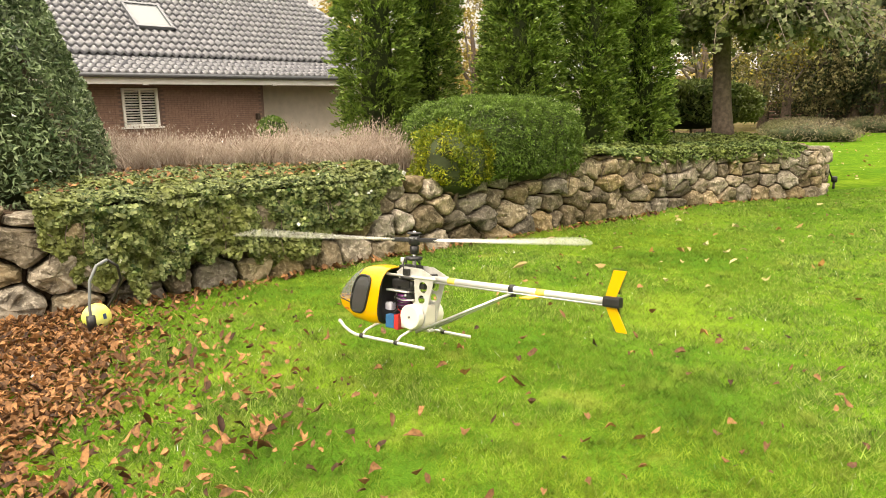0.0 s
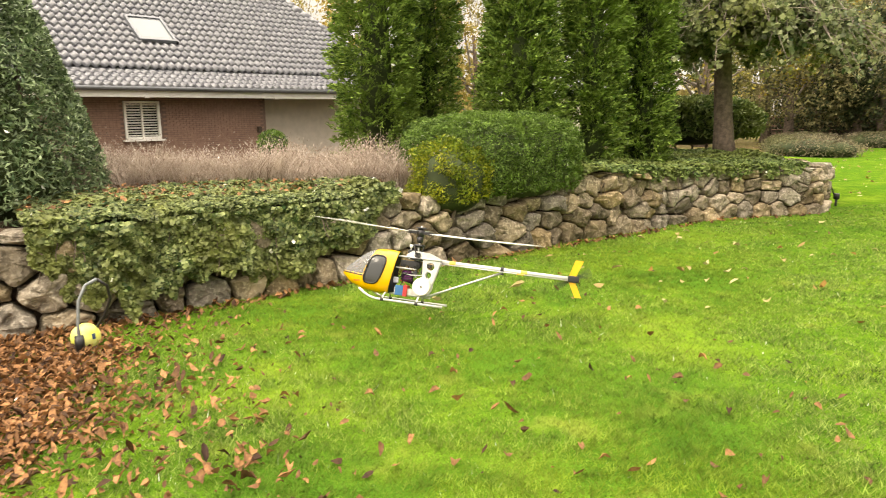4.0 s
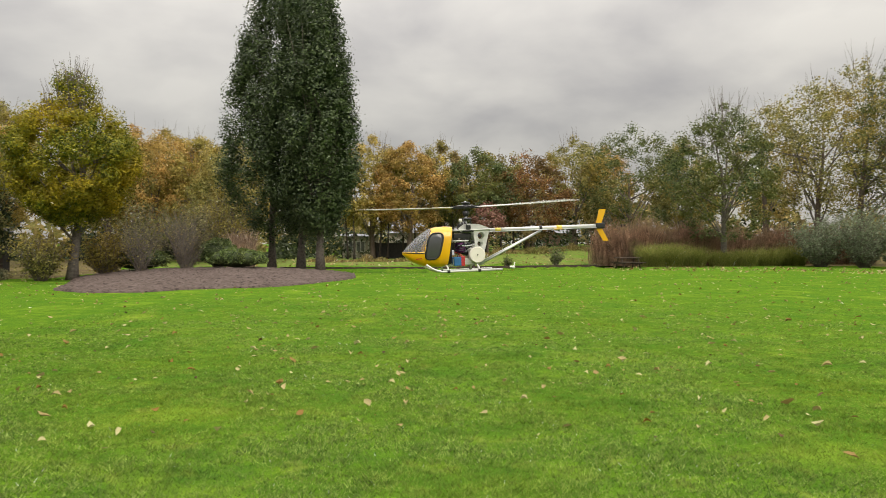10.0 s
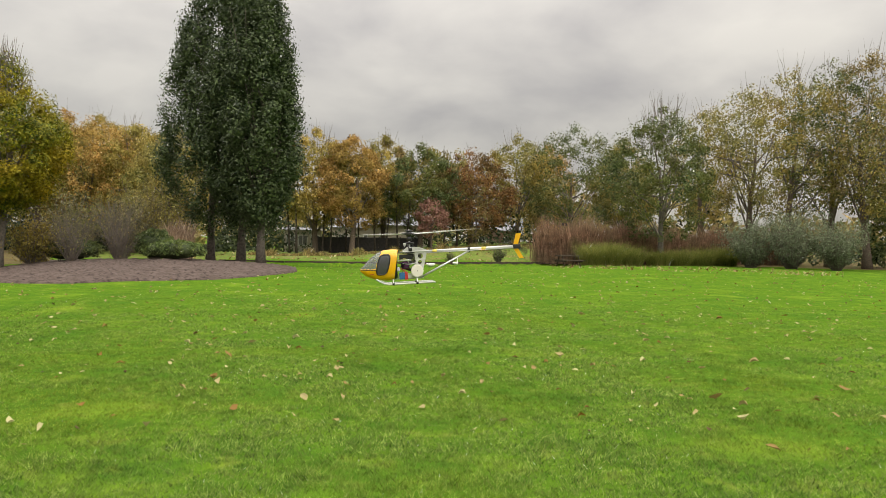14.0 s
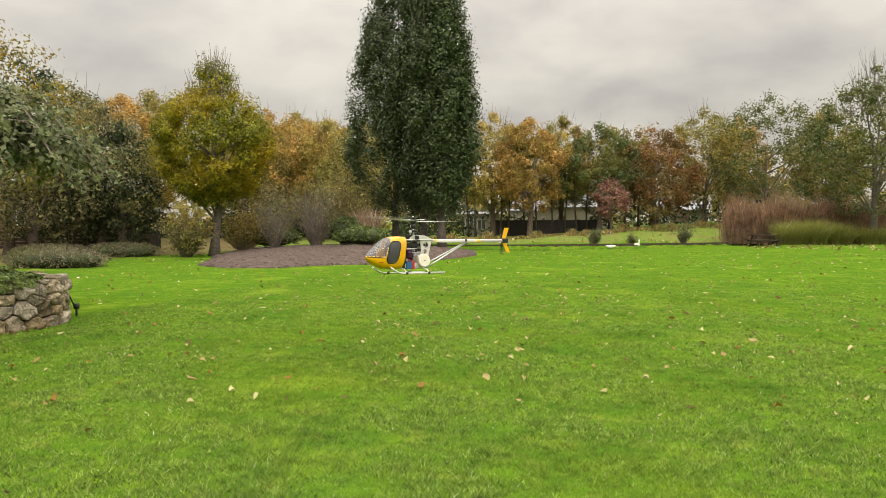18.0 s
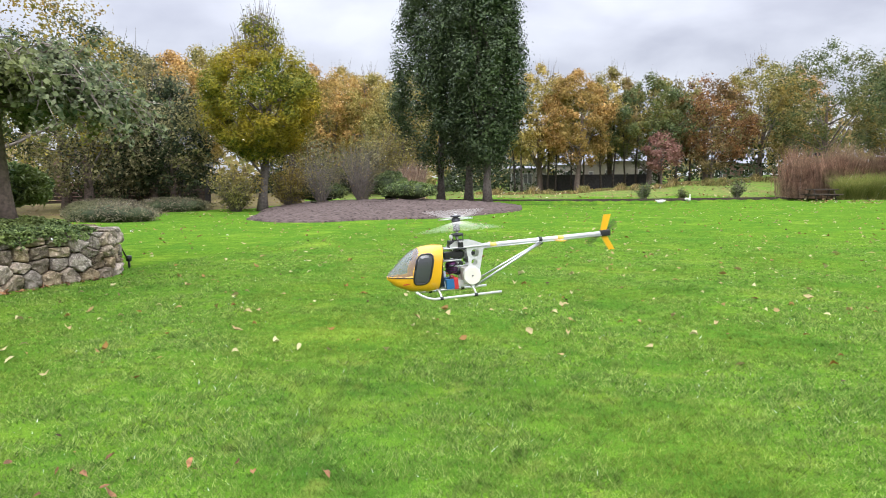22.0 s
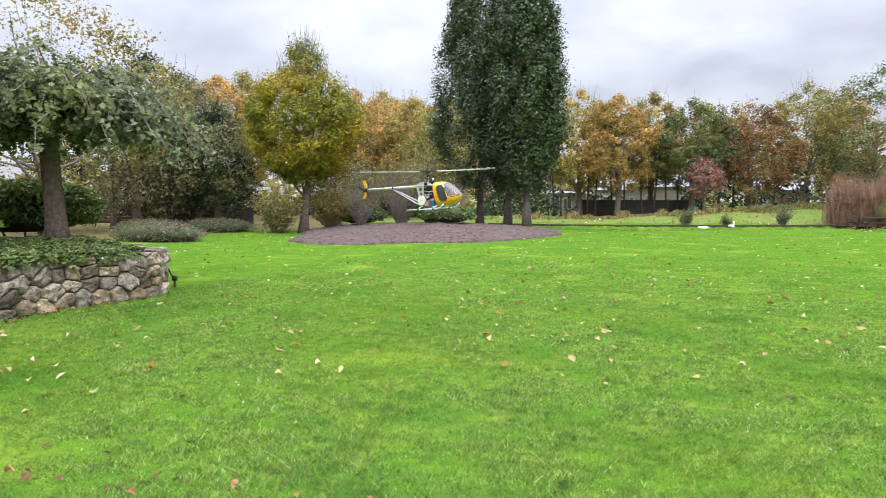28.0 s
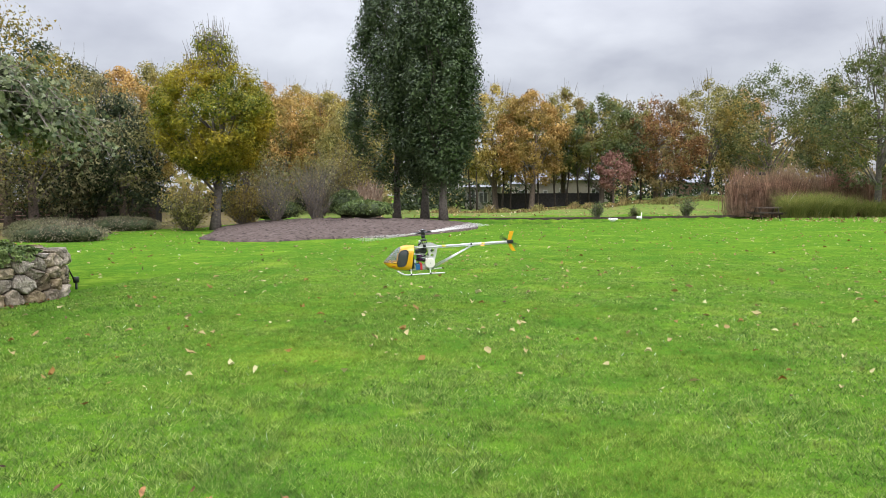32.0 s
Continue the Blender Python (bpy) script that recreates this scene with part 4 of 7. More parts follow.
    b = 0.25 + 1.35 * rng.random(n) ** 0.6
    c = np.stack([np.interp(s, ARC, CURVE[:, k]) + np.interp(s, ARC, BACK[:, k]) * b for k in (0, 1)] + [0.90 + 0.05 * np.clip(b - 0.6, 0, 1) + 0.04 * rng.random(n)], 1)
    caught = part("caught_leaves", facing_leaves("caught_leaves", c, np.tile([0.1, 0, 1.0], (n, 1)), 0.050, M["litter"], 0.7, 0.7))
    tagged(caught, "brown fallen leaves caught in the ivy", "leaves", kind="stuff")

    # dry lavender behind the ivy
    n = 26000
    s = wall_s(-1.6) + (wall_s(2.75) - wall_s(-1.6)) * rng.random(n)
    b = np.interp(s, [wall_s(-1.6), wall_s(0.4), wall_s(2.75)], [2.0, 1.5, 0.45]) + 1.2 * rng.random(n)
    lump = np.array([0.75 + 0.5 * noise.noise(Vector((q * 2.2, w * 2.0, 4))) for q, w in zip(s, b)])
    x = np.interp(s, ARC, CURVE[:, 0]) + np.interp(s, ARC, BACK[:, 0]) * b
    y = np.interp(s, ARC, CURVE[:, 1]) + np.interp(s, ARC, BACK[:, 1]) * b
    lav = part("lavender", blades_mesh("lavender", np.stack([x, y, 0 * x + 0.76], 1), 0.52 * lump, 0.0026, M["lavender"], 0.55, True))
    pick = rng.integers(0, n, 600)
    stalks = part("lavender_stalks", blades_mesh("lavender_stalks", np.stack([x[pick], y[pick], 0 * pick + 0.76], 1), 0.72 * lump[pick], 0.003, M["lavender"], 0.4, True))
    tagged(stalks, "tall loose stalks above the lavender row", "lavender", kind="stuff")
    heads = part("lavender_seed_heads", leaves_mesh("lavender_seed_heads", np.stack([x, y, 0.78 + (0.18 + 0.42 * rng.random(n)) * lump], 1) + rng.normal(0, 0.06, (n, 3)), 0.028, M["lavender"], 0.4,
                 np.tile([0, 0, 1.0], (n, 1)), 0.6))
    tagged(heads, "pale dry seed heads of the lavender row", "lavender", kind="stuff")
    tagged(lav, "row of dry faded lavender stems in the bed", "lavender", kind="stuff")

    # bent hose with its ball at the foot of the wall
    t = empty("garden_hose", pose(-5.55, -0.82, 0), "grey bent hose with a dark connector standing in the grass", "hose")
    arc = [(0, 0, 0.0), (0.0, 0.0, 0.22), (0.0, 0.02, 0.40), (-0.03, 0.07, 0.50), (-0.06, 0.14, 0.53), (-0.10, 0.20, 0.47), (-0.14, 0.21, 0.36), (-0.18, 0.16, 0.24), (-0.22, 0.08, 0.12), (-0.25, 0.0, 0.02)]
    part("tube", tubes_mesh("tube", [(arc[:5], 0.011)], M["hose"], 8), t)
    part("flexible_end", tubes_mesh("flexible_end", [(arc[4:], 0.010)], M["black"], 8), t, "black flexible end")
    part("connector", tubes_mesh("connector", [([(0, 0, -0.03), (0, 0, 0.06), (0, 0, 0.065), (0, 0, 0.15)], [0.024, 0.026, 0.034, 0.03])], M["black"], 10), t, "black connector")
    ball = bmesh.new()
    bmesh.ops.create_uvsphere(ball, u_segments=24, v_segments=16, radius=0.13)
    t = empty("toy_ball", pose(-5.75, -0.80, 0.085) @ Matrix.Scale(0.78, 4), "pale yellow ball with a dark panel lying by the wall", "ball")
    part("shell", bm_mesh("shell", ball, M["ball"], True), t)
    patch = bmesh.new()
    bmesh.ops.create_uvsphere(patch, u_segments=24, v_segments=16, radius=0.1315)
    bmesh.ops.delete(patch, geom=[v for v in patch.verts if v.co.normalized().dot(Vector((0.75, 0.62, 0.2)).normalized()) < 0.95], context="VERTS")
    part("panel", bm_mesh("panel", patch, M["seam"], True), t, "dark blue panel")
    # spike light and its cable at the wall's end
    t = empty("spike_light", pose(-9.12, 10.62, 0), "black garden spike light at the end of the wall", "garden light")
    part("spike", tubes_mesh("spike", [([(0, 0, -0.05), (0, 0, 0.1)], 0.02)], M["black"], 8), t)
    part("head", tubes_mesh("head", [([(0, 0, 0.10), (0, 0, 0.11), (0, 0, 0.2), (0, 0, 0.205)], [0.03, 0.05, 0.05, 0.04])], M["black"], 12), t)
    part("cable", tubes_mesh("cable", [([(0, 0, 0.12), (0.02, -0.08, 0.18), (0.05, -0.22, 0.36), (0.03, -0.42, 0.58), (-0.10, -0.68, 0.72), (-0.4, -0.8, 0.78)], 0.013)], M["black"], 6), t)


# ---------------------------------------------------------------- the house
def build_house():
    """A low brick house under a tiled hip roof; u runs along its front, v up the roof."""
    ang = 115.5
    h = empty("house", pose(-21.98, -1.45, 0.22, 0, 0, ang), "low brick house with a grey tiled roof behind the garden", "house")
    # local x: along the front; local y: backwards (away from the lawn); local z: up, 0 at the floor
    u0, u1, eave = -7.0, 12.32, 2.18
    deep = 14.0

    def wall_piece(name, x0, x1, z0, z1, y, material, thick=0.25, label=""):
        return part(name, bm_mesh(name, box_bm(x1 - x0, thick, z1 - z0), M[material]), h, label, pose((x0 + x1) / 2, y + thick / 2, (z0 + z1) / 2))

    wx0, wx1, wz0, wz1 = 0.74, 1.80, 0.86, 1.95
    y0 = 0.55
    wall_piece("wall", u0, wx0, -0.2, eave + 0.1, y0, "mortar")
    wall_piece("wall", wx1, 5.45, -0.2, eave + 0.1, y0, "mortar")
    wall_piece("wall", wx0, wx1, -0.2, wz0, y0, "mortar")
    wall_piece("wall", wx0, wx1, wz1, eave + 0.1, y0, "mortar")
    wall_piece("rendered_wall", 5.45, 11.6, -0.2, eave + 0.1, y0 + 0.5, "cream", label="cream rendered recessed wall")
    part("rendered_wall", bm_mesh("rendered_wall", box_bm(0.25, 1.2, eave + 0.3), M["cream"]), h, m=pose(5.33, y0 + 0.86, (eave + 0.1) / 2 - 0.05))
    wall_piece("wall", u0, u1 - 0.6, -0.2, eave + 0.1, deep, "mortar")
    part("wall", bm_mesh("wall", box_bm(0.25, deep - 0.8, eave + 0.3), M["mortar"]), h, m=pose(u1 - 0.75, deep / 2 + 0.6, (eave + 0.1) / 2 - 0.05))
    part("wall", bm_mesh("wall", box_bm(0.25, deep - 0.8, eave + 0.3), M["mortar"]), h, m=pose(u0 + 0.12, deep / 2 + 0.6, (eave + 0.1) / 2 - 0.05))
    # the shuttered window
    w = part("window_frame", bm_mesh("window_frame", box_bm(0.07, 0.09, wz1 - wz0, Matrix.Translation((wx0 + 0.035, 0, 0)), 0.008,
             box_bm(0.07, 0.09, wz1 - wz0, Matrix.Translation((wx1 - 0.035, 0, 0)), 0.008,
             box_bm(wx1 - wx0, 0.09, 0.07, Matrix.Translation(((wx0 + wx1) / 2, 0, (wz1 - wz0) / 2 - 0.035)), 0.008,
             box_bm(wx1 - wx0, 0.09, 0.07, Matrix.Translation(((wx0 + wx1) / 2, 0, -(wz1 - wz0) / 2 + 0.035)), 0.008,
             box_bm(0.05, 0.07, wz1 - wz0 - 0.1, Matrix.Translation(((wx0 + wx1) / 2, 0.01, 0)), 0.006))))), M["white"]), h, "white painted window frame",
             pose(0, y0 - 0.02, (wz0 + wz1) / 2))
    part("pane", bm_mesh("pane", box_bm(wx1 - wx0 - 0.12, 0.012, wz1 - wz0 - 0.12), M["pane"]), w, m=pose((wx0 + wx1) / 2, 0.10, 0))
    sl = bm_mesh("slat", box_bm((wx1 - wx0) / 2 - 0.10, 0.012, 0.040, pose(0, 0, 0, 38)), M["slat"])
    for side in (0, 1):
        for k in range(13):
            part("slat", sl, w, m=pose(wx0 + 0.285 + side * 0.49, 0.05, -0.44 + k * 0.0735))
    part("window_sill", bm_mesh("window_sill", box_bm(wx1 - wx0 + 0.16, 0.2, 0.05, None, 0.01), M["white"]), h, m=pose((wx0 + wx1) / 2, y0 - 0.05, wz0 - 0.03))
    # near-black sheet behind the pane, standing in for the unlit room
    part("dark_backing", bm_mesh("dark_backing", box_bm(1.4, 0.04, 1.4), M["dark"]), h, m=pose((wx0 + wx1) / 2, y0 + 0.5, 1.4))
    part("wall_lamp", bm_mesh("wall_lamp", box_bm(0.12, 0.14, 0.2, None, 0.03), M["timber"]), h, m=pose(5.15, y0 - 0.07, 1.05))
    part("fascia", bm_mesh("fascia", box_bm(u1 - u0, 0.06, 0.24, None, 0.008), M["white"]), h, "pale fascia board", pose((u0 + u1) / 2, -0.02, eave - 0.02))
    part("soffit", bm_mesh("soffit", box_bm(u1 - u0 - 0.1, 1.4, 0.04), M["cream"]), h, m=pose((u0 + u1) / 2, 0.68, eave - 0.10))
    part("gutter", tubes_mesh("gutter", [([(u0, -0.12, eave + 0.11), (u1, -0.12, eave + 0.11)], 0.075)], M["zinc"], 10), h, "grey zinc gutter")
    for k in (1.2, 5.5):
        part("bracket", bm_mesh("bracket", box_bm(0.16, 0.04, 0.07, None, 0.01), M["white"]), h, m=pose(k, -0.06, eave - 0.13))
    # roof: front slope with a kink near the eave, hip to the right-hand end
    pitch, kink = radians(40), radians(24)
    y_k, z_k = 0.75, eave + 0.13 + 0.9 * math.tan(kink)

    def roof_z(y):
        return eave + 0.13 + (y + 0.15) * math.tan(kink) if y < y_k else z_k + (y - y_k) * math.tan(pitch)

    ridge_y = 7.2
    ridge_z = roof_z(ridge_y)
    hip = 4.46
    V = [(u0, -0.15, roof_z(-0.15)), (u1, -0.15, roof_z(-0.15)), (u1 - 0.9 * 0.607, y_k, z_k), (u0, y_k, z_k), (u1 - hip, ridge_y, ridge_z), (u0, ridge_y, ridge_z),
         (u1, deep + 0.6, eave + 0.1), (u0, deep + 0.6, eave + 0.1)]
    me = bpy.data.meshes.new("roof_deck")
    me.from_pydata([(a, b, c - 0.05) for a, b, c in V], [], [(0, 1, 2, 3), (3, 2, 4, 5), (1, 6, 4, 2), (6, 7, 5, 4), (0, 3, 5, 7)])
    me.materials.append(M["tile"])
    roof = part("roof", me, h, "grey pantiled hip roof")
    # pantiles
    tw, tl = 0.245, 0.33
    prof = []
    for k in range(9):
        f = k / 8
        prof.append((f * tw * 1.08 - tw / 2, 0.047 * math.sin(f * 2 * math.pi + 0.6) + 0.02))
    v, f = [], []
    for yy, dz in ((0, 0.0), (tl * 1.12, -0.012)):
        v += [(a, yy, b + dz + (0.080 if yy == 0 else 0)) for a, b in prof]
    v += [(a, 0, b - 0.01) for a, b in prof]
    for k in range(8):
        f += [(k, k + 1, k + 10, k + 9), (k + 18, k + 19, k + 1, k)]
    tile_me = bpy.data.meshes.new("tile")
    tile_me.from_pydata(v, [], f)
    tile_me.polygons.foreach_set("use_smooth", np.ones(len(f), bool))
    tile_me.materials.append(M["tile"])
    base = np.array(v)
    fa = np.array(f)
    rest_v, rest_f, count = [], [], 0
    sy = 1.75
    y, row = -0.15, 0
    while y < ridge_y - 0.1:
        s = kink if y < y_k - 0.01 else pitch
        lim = u1 - 0.607 * (y + 0.15) - 0.02
        x = u0 + tw / 2
        while x + tw / 2 < lim:
            if abs(x - 2.65) < 0.62 and sy + 0.12 < y < sy + 1.1:
                x += tw
                continue
            m = pose(x, y, roof_z(y), math.degrees(s), 0, 0)
            near = -1.2 < x < u1 and row < 9 and count < 300
            if near:
                part("tile", tile_me, roof, m=m @ pose(0, 0, 0, float(rng.normal(0, 0.5)), 0, 0))
                count += 1
            else:
                mm = np.array(m)
                rest_f.append(fa + len(rest_v) * len(base))
                rest_v.append(base @ mm[:3, :3].T + mm[:3, 3])
            x += tw
        y += tl * math.cos(s) * 0.94
        row += 1
    rest = part("roof_tiles", np_mesh("roof_tiles", np.concatenate(rest_v), np.concatenate(rest_f), M["tile"], True), roof)
    rest["kind"] = "stuff"
    for k in range(26):
        y_a, y_b = -0.1 + 0.28 * k, -0.1 + 0.28 * (k + 1.12)
        a = Vector((u1 - 0.607 * (y_a + 0.15), y_a, roof_z(y_a)))
        b = Vector((u1 - 0.607 * (y_b + 0.15), y_b, roof_z(y_b)))
        part("ridge_tile", tubes_mesh("ridge_tile", [([a + Vector((0, 0, 0.03)), b + Vector((0, 0, 0.0))], [0.13, 0.11])], M["tile"], 10), roof)
    # skylight
    sk = part("skylight", bm_mesh("skylight", box_bm(1.2, 0.09, 0.10, Matrix.Translation((0, -0.60, 0)), 0.01, box_bm(1.2, 0.09, 0.10, Matrix.Translation((0, 0.60, 0)), 0.01,
              box_bm(0.09, 1.2, 0.10, Matrix.Translation((-0.57, 0, 0)), 0.01, box_bm(0.09, 1.2, 0.10, Matrix.Translation((0.57, 0, 0)), 0.01)))), M["zinc"]), roof, "grey framed roof window",
              pose(2.65, sy + 0.66, roof_z(sy + 0.66) + 0.13, 40))
    part("pane", bm_mesh("pane", box_bm(1.08, 1.14, 0.02), M["skypane"]), sk)
    # the brick front, course by course
    bl, bh = 0.21, 0.0625
    br = bm_mesh("brick", box_bm(bl - 0.01, 0.03, bh - 0.010, None, 0.004), M["brick"])
    plain = bm_mesh("brick", box_bm(bl - 0.01, 0.03, bh - 0.010), M["brick"])
    bb = np.array([tuple(q.co) for q in plain.vertices])
    bf = [tuple(p.vertices) for p in plain.polygons]
    vv, ff = [], []
    singles = 0
    for r in range(36):
        z = 0.0 + r * bh
        x = -4.2 + (bl / 2 if r % 2 else 0)
        while x < 5.35:
            if not (wx0 - bl / 2 < x < wx1 + bl / 2 and wz0 - 0.03 < z < wz1 + 0.03):
                if singles < 290 and z > 0.9 and 1.9 < x < 5.3:
                    part("brick", br, h, m=pose(x, y0 - 0.005, z))
                    singles += 1
                else:
                    o = len(vv) * len(bb)
                    vv.append(bb + np.array([x, y0 - 0.005, z]))
                    ff += [tuple(i + o for i in q) for q in bf]
            x += bl
    me = bpy.data.meshes.new("brickwork")
    me.from_pydata(np.concatenate(vv).tolist(), [], ff)
    me.materials.append(M["brick"])
    part("brickwork", me, h)["kind"] = "stuff"


# ---------------------------------------------------------------- the stone wall
def build_wall():
    wall = empty("garden_wall", pose(0, 0, 0), "dry-stacked retaining wall of rough grey and tan field stones", "stone wall", kind="structure")
    # dark earth core behind the stones
    n = 160
    ks = np.linspace(0, len(CURVE) - 1, n).astype(int)
    v = []
    for o, z in ((0.05, -0.1), (0.12, 0.80), (0.35, 0.80), (0.4, -0.1)):
        v += [(*(CURVE[k] + BACK[k] * o), z * wall_top(CURVE[k][1]) / 0.84) for k in ks]
    i, j = np.meshgrid(np.arange(3), np.arange(n - 1), indexing="ij")
    a = i * n + j
    part("core", np_mesh("core", v, np.stack([a, a + 1, a + 1 + n, a + n], -1).reshape(-1, 4), M["soil"]), wall, "dark earth between the stones")
    s0 = wall_s(-3.6)
    s1 = float(ARC[np.argmin(np.hypot(CURVE[:, 0] + 11.6, CURVE[:, 1] - 11.3))])
    # seeds in loose courses: large stones at the near end, flatter ones at the far end
    seeds, FLAT = [], 1.32
    rowcount = lambda q: np.interp(q, [s0, wall_s(1), wall_s(5), wall_s(9)], [3.6, 4.0, 4.7, 5.3])
    for level in range(7):
        q = s0 + 0.2 * rng.random()
        while q < s1:
            rows = rowcount(q)
            if level < rows:
                z = (level + 0.5 + 0.40 * (rng.random() - 0.5) + 0.25 * math.sin(q * 1.7)) * 0.90 / rows
                seeds.append((q, z))
            q += 0.90 / rows * (1.0 + 1.3 * rng.random()) * np.interp(q, [wall_s(2), wall_s(6)], [1.0, 1.25])
    seeds = np.array(seeds) / np.array([FLAT, 1.0])
    weight = 0.017 * rng.random(len(seeds)) ** 1.5 * np.interp(seeds[:, 0] * FLAT, [s0, wall_s(6)], [1.5, 0.6])

    def cell(i):
        """The polygon of points nearer to seed i than to any other, flattened to lie in courses."""
        p = seeds[i]
        top = wall_top(np.interp(p[0] * FLAT, ARC, CURVE[:, 1])) - 0.02 + 0.07 * noise.noise(Vector((p[0] * 2.0, 0, 2)))
        poly = [(p[0] - 0.6, -0.06), (p[0] + 0.6, -0.06), (p[0] + 0.6, top), (p[0] - 0.6, top)]
        d = np.hypot(*(seeds - p).T)
        for j in np.argsort(d)[1:22]:
            nrm = seeds[j] - p
            m = p + nrm * (0.5 + (weight[i] - weight[j]) / (2 * (nrm @ nrm)))
            out = []
            for k in range(len(poly)):
                a, b = np.array(poly[k]), np.array(poly[(k + 1) % len(poly)])
                da, db = (a - m) @ nrm, (b - m) @ nrm
                if da <= 0:
                    out.append(tuple(a))
                if da * db < 0:
                    out.append(tuple(a + (b - a) * da / (da - db)))
            poly = out
            if len(poly) < 3:
                return None
        return np.array(poly) * np.array([FLAT, 1.0])

    def stone_mesh(poly, c):
        """A fitted stone: worn outline, a broken and pitted face, sides running back into the wall."""
        for k in (0.05 + 0.08 * rng.random(), 0.15, 0.22):
            nxt = np.roll(poly, -1, 0)
            poly = np.stack([poly * (1 - k) + nxt * k, poly * k + nxt * (1 - k)], 1).reshape(-1, 2)
            if len(poly) > 26:
                break
        pts = poly - c
        n = len(pts)
        size = np.sqrt(np.abs(np.sum(pts[:, 0] * np.roll(pts[:, 1], -1) - np.roll(pts[:, 0], -1) * pts[:, 1])) / 2)
        bulge = 0.05 + 0.09 * rng.random() + 0.12 * size
        tilt = rng.normal(0, 0.16, 2)
        sd = Vector((float(c[0]) * 3, float(c[1]) * 5, 0))
        rings = []
        for f, dep in ((0.84, -0.20), (0.925, -0.03), (0.93, bulge * 0.42), (0.89, bulge * 0.82), (0.72, bulge * 0.98), (0.42, bulge * 1.02)):
            ring = []
            for x, z in pts * f:
                w = noise.noise(Vector((x * 8, z * 8, f)) + sd) * 0.055 + noise.noise(Vector((x * 21, z * 21, f * 3)) + sd) * 0.034
                ring.append((x * (1 + w * 1.6), -(dep + (w + x * tilt[0] + z * tilt[1]) * (1 if dep > 0 else 0)), z * (1 + w * 1.6)))
            rings.append(ring)
        v = [p for r in rings for p in r] + [(0, -bulge * 1.05, 0)]
        m = len(rings) - 1
        fcs = [(k * n + i, k * n + (i + 1) % n, (k + 1) * n + (i + 1) % n, (k + 1) * n + i) for k in range(m) for i in range(n)]
        fcs += [(m * n + i, m * n + (i + 1) % n, (m + 1) * n) for i in range(n)]
        me = bpy.data.meshes.new("stone")
        me.from_pydata(v, [], fcs)
        me.polygons.foreach_set("use_smooth", np.arange(len(fcs)) % 5 < (3 if c[0] < wall_s(1.5) else 5))
        me.update()
        me.materials.append(M["stone_var"])
        return me

    for i in range(len(seeds)):
        poly = cell(i)
        if poly is None:
            continue
        c = poly.mean(0)
        x, y, a = wall_at(c[0], 0.0 + 0.12 * max(0.0, c[1]) + float(rng.normal(0, 0.016)))
        part("stone", stone_mesh(poly, c), wall, m=pose(x, y, float(c[1]), 0, 0, math.degrees(a) + 180) @ Matrix.Diagonal((-1, -1, 1, 1)))


def stone_var():
    m = mat("field_stone_var", (0.285, 0.228, 0.152), 0.92, second=(0.10, 0.081, 0.056), scale=9, detail=9, bump=1.0, bump_scale=30, fine=(0.41, 0.345, 0.25))
    nt = m.node_tree
    b = nt.nodes["Principled BSDF"]
    src = b.inputs["Base Color"].links[0].from_socket
    info = nt.nodes.new("ShaderNodeObjectInfo")
    hsv = nt.nodes.new("ShaderNodeHueSaturation")
    r1, r2 = nt.nodes.new("ShaderNodeMapRange"), nt.nodes.new("ShaderNodeMapRange")
    r1.inputs[3].default_value, r1.inputs[4].default_value = 0.58, 1.5
    r2.inputs[3].default_value, r2.inputs[4].default_value = 0.6, 1.25
    w = nt.nodes.new("ShaderNodeTexWhiteNoise")
    w.noise_dimensions = "1D"
    nt.links.new(info.outputs["Random"], r1.inputs[0])
    nt.links.new(info.outputs["Random"], w.inputs["W"])
    nt.links.new(w.outputs["Value"], r2.inputs[0])
    nt.links.new(src, hsv.inputs["Color"])
    nt.links.new(r1.outputs[0], hsv.inputs["Value"])
    nt.links.new(r2.outputs[0], hsv.inputs["Saturation"])
    nt.links.new(hsv.outputs[0], b.inputs["Base Color"])
    return m


M["stone_var"] = stone_var()


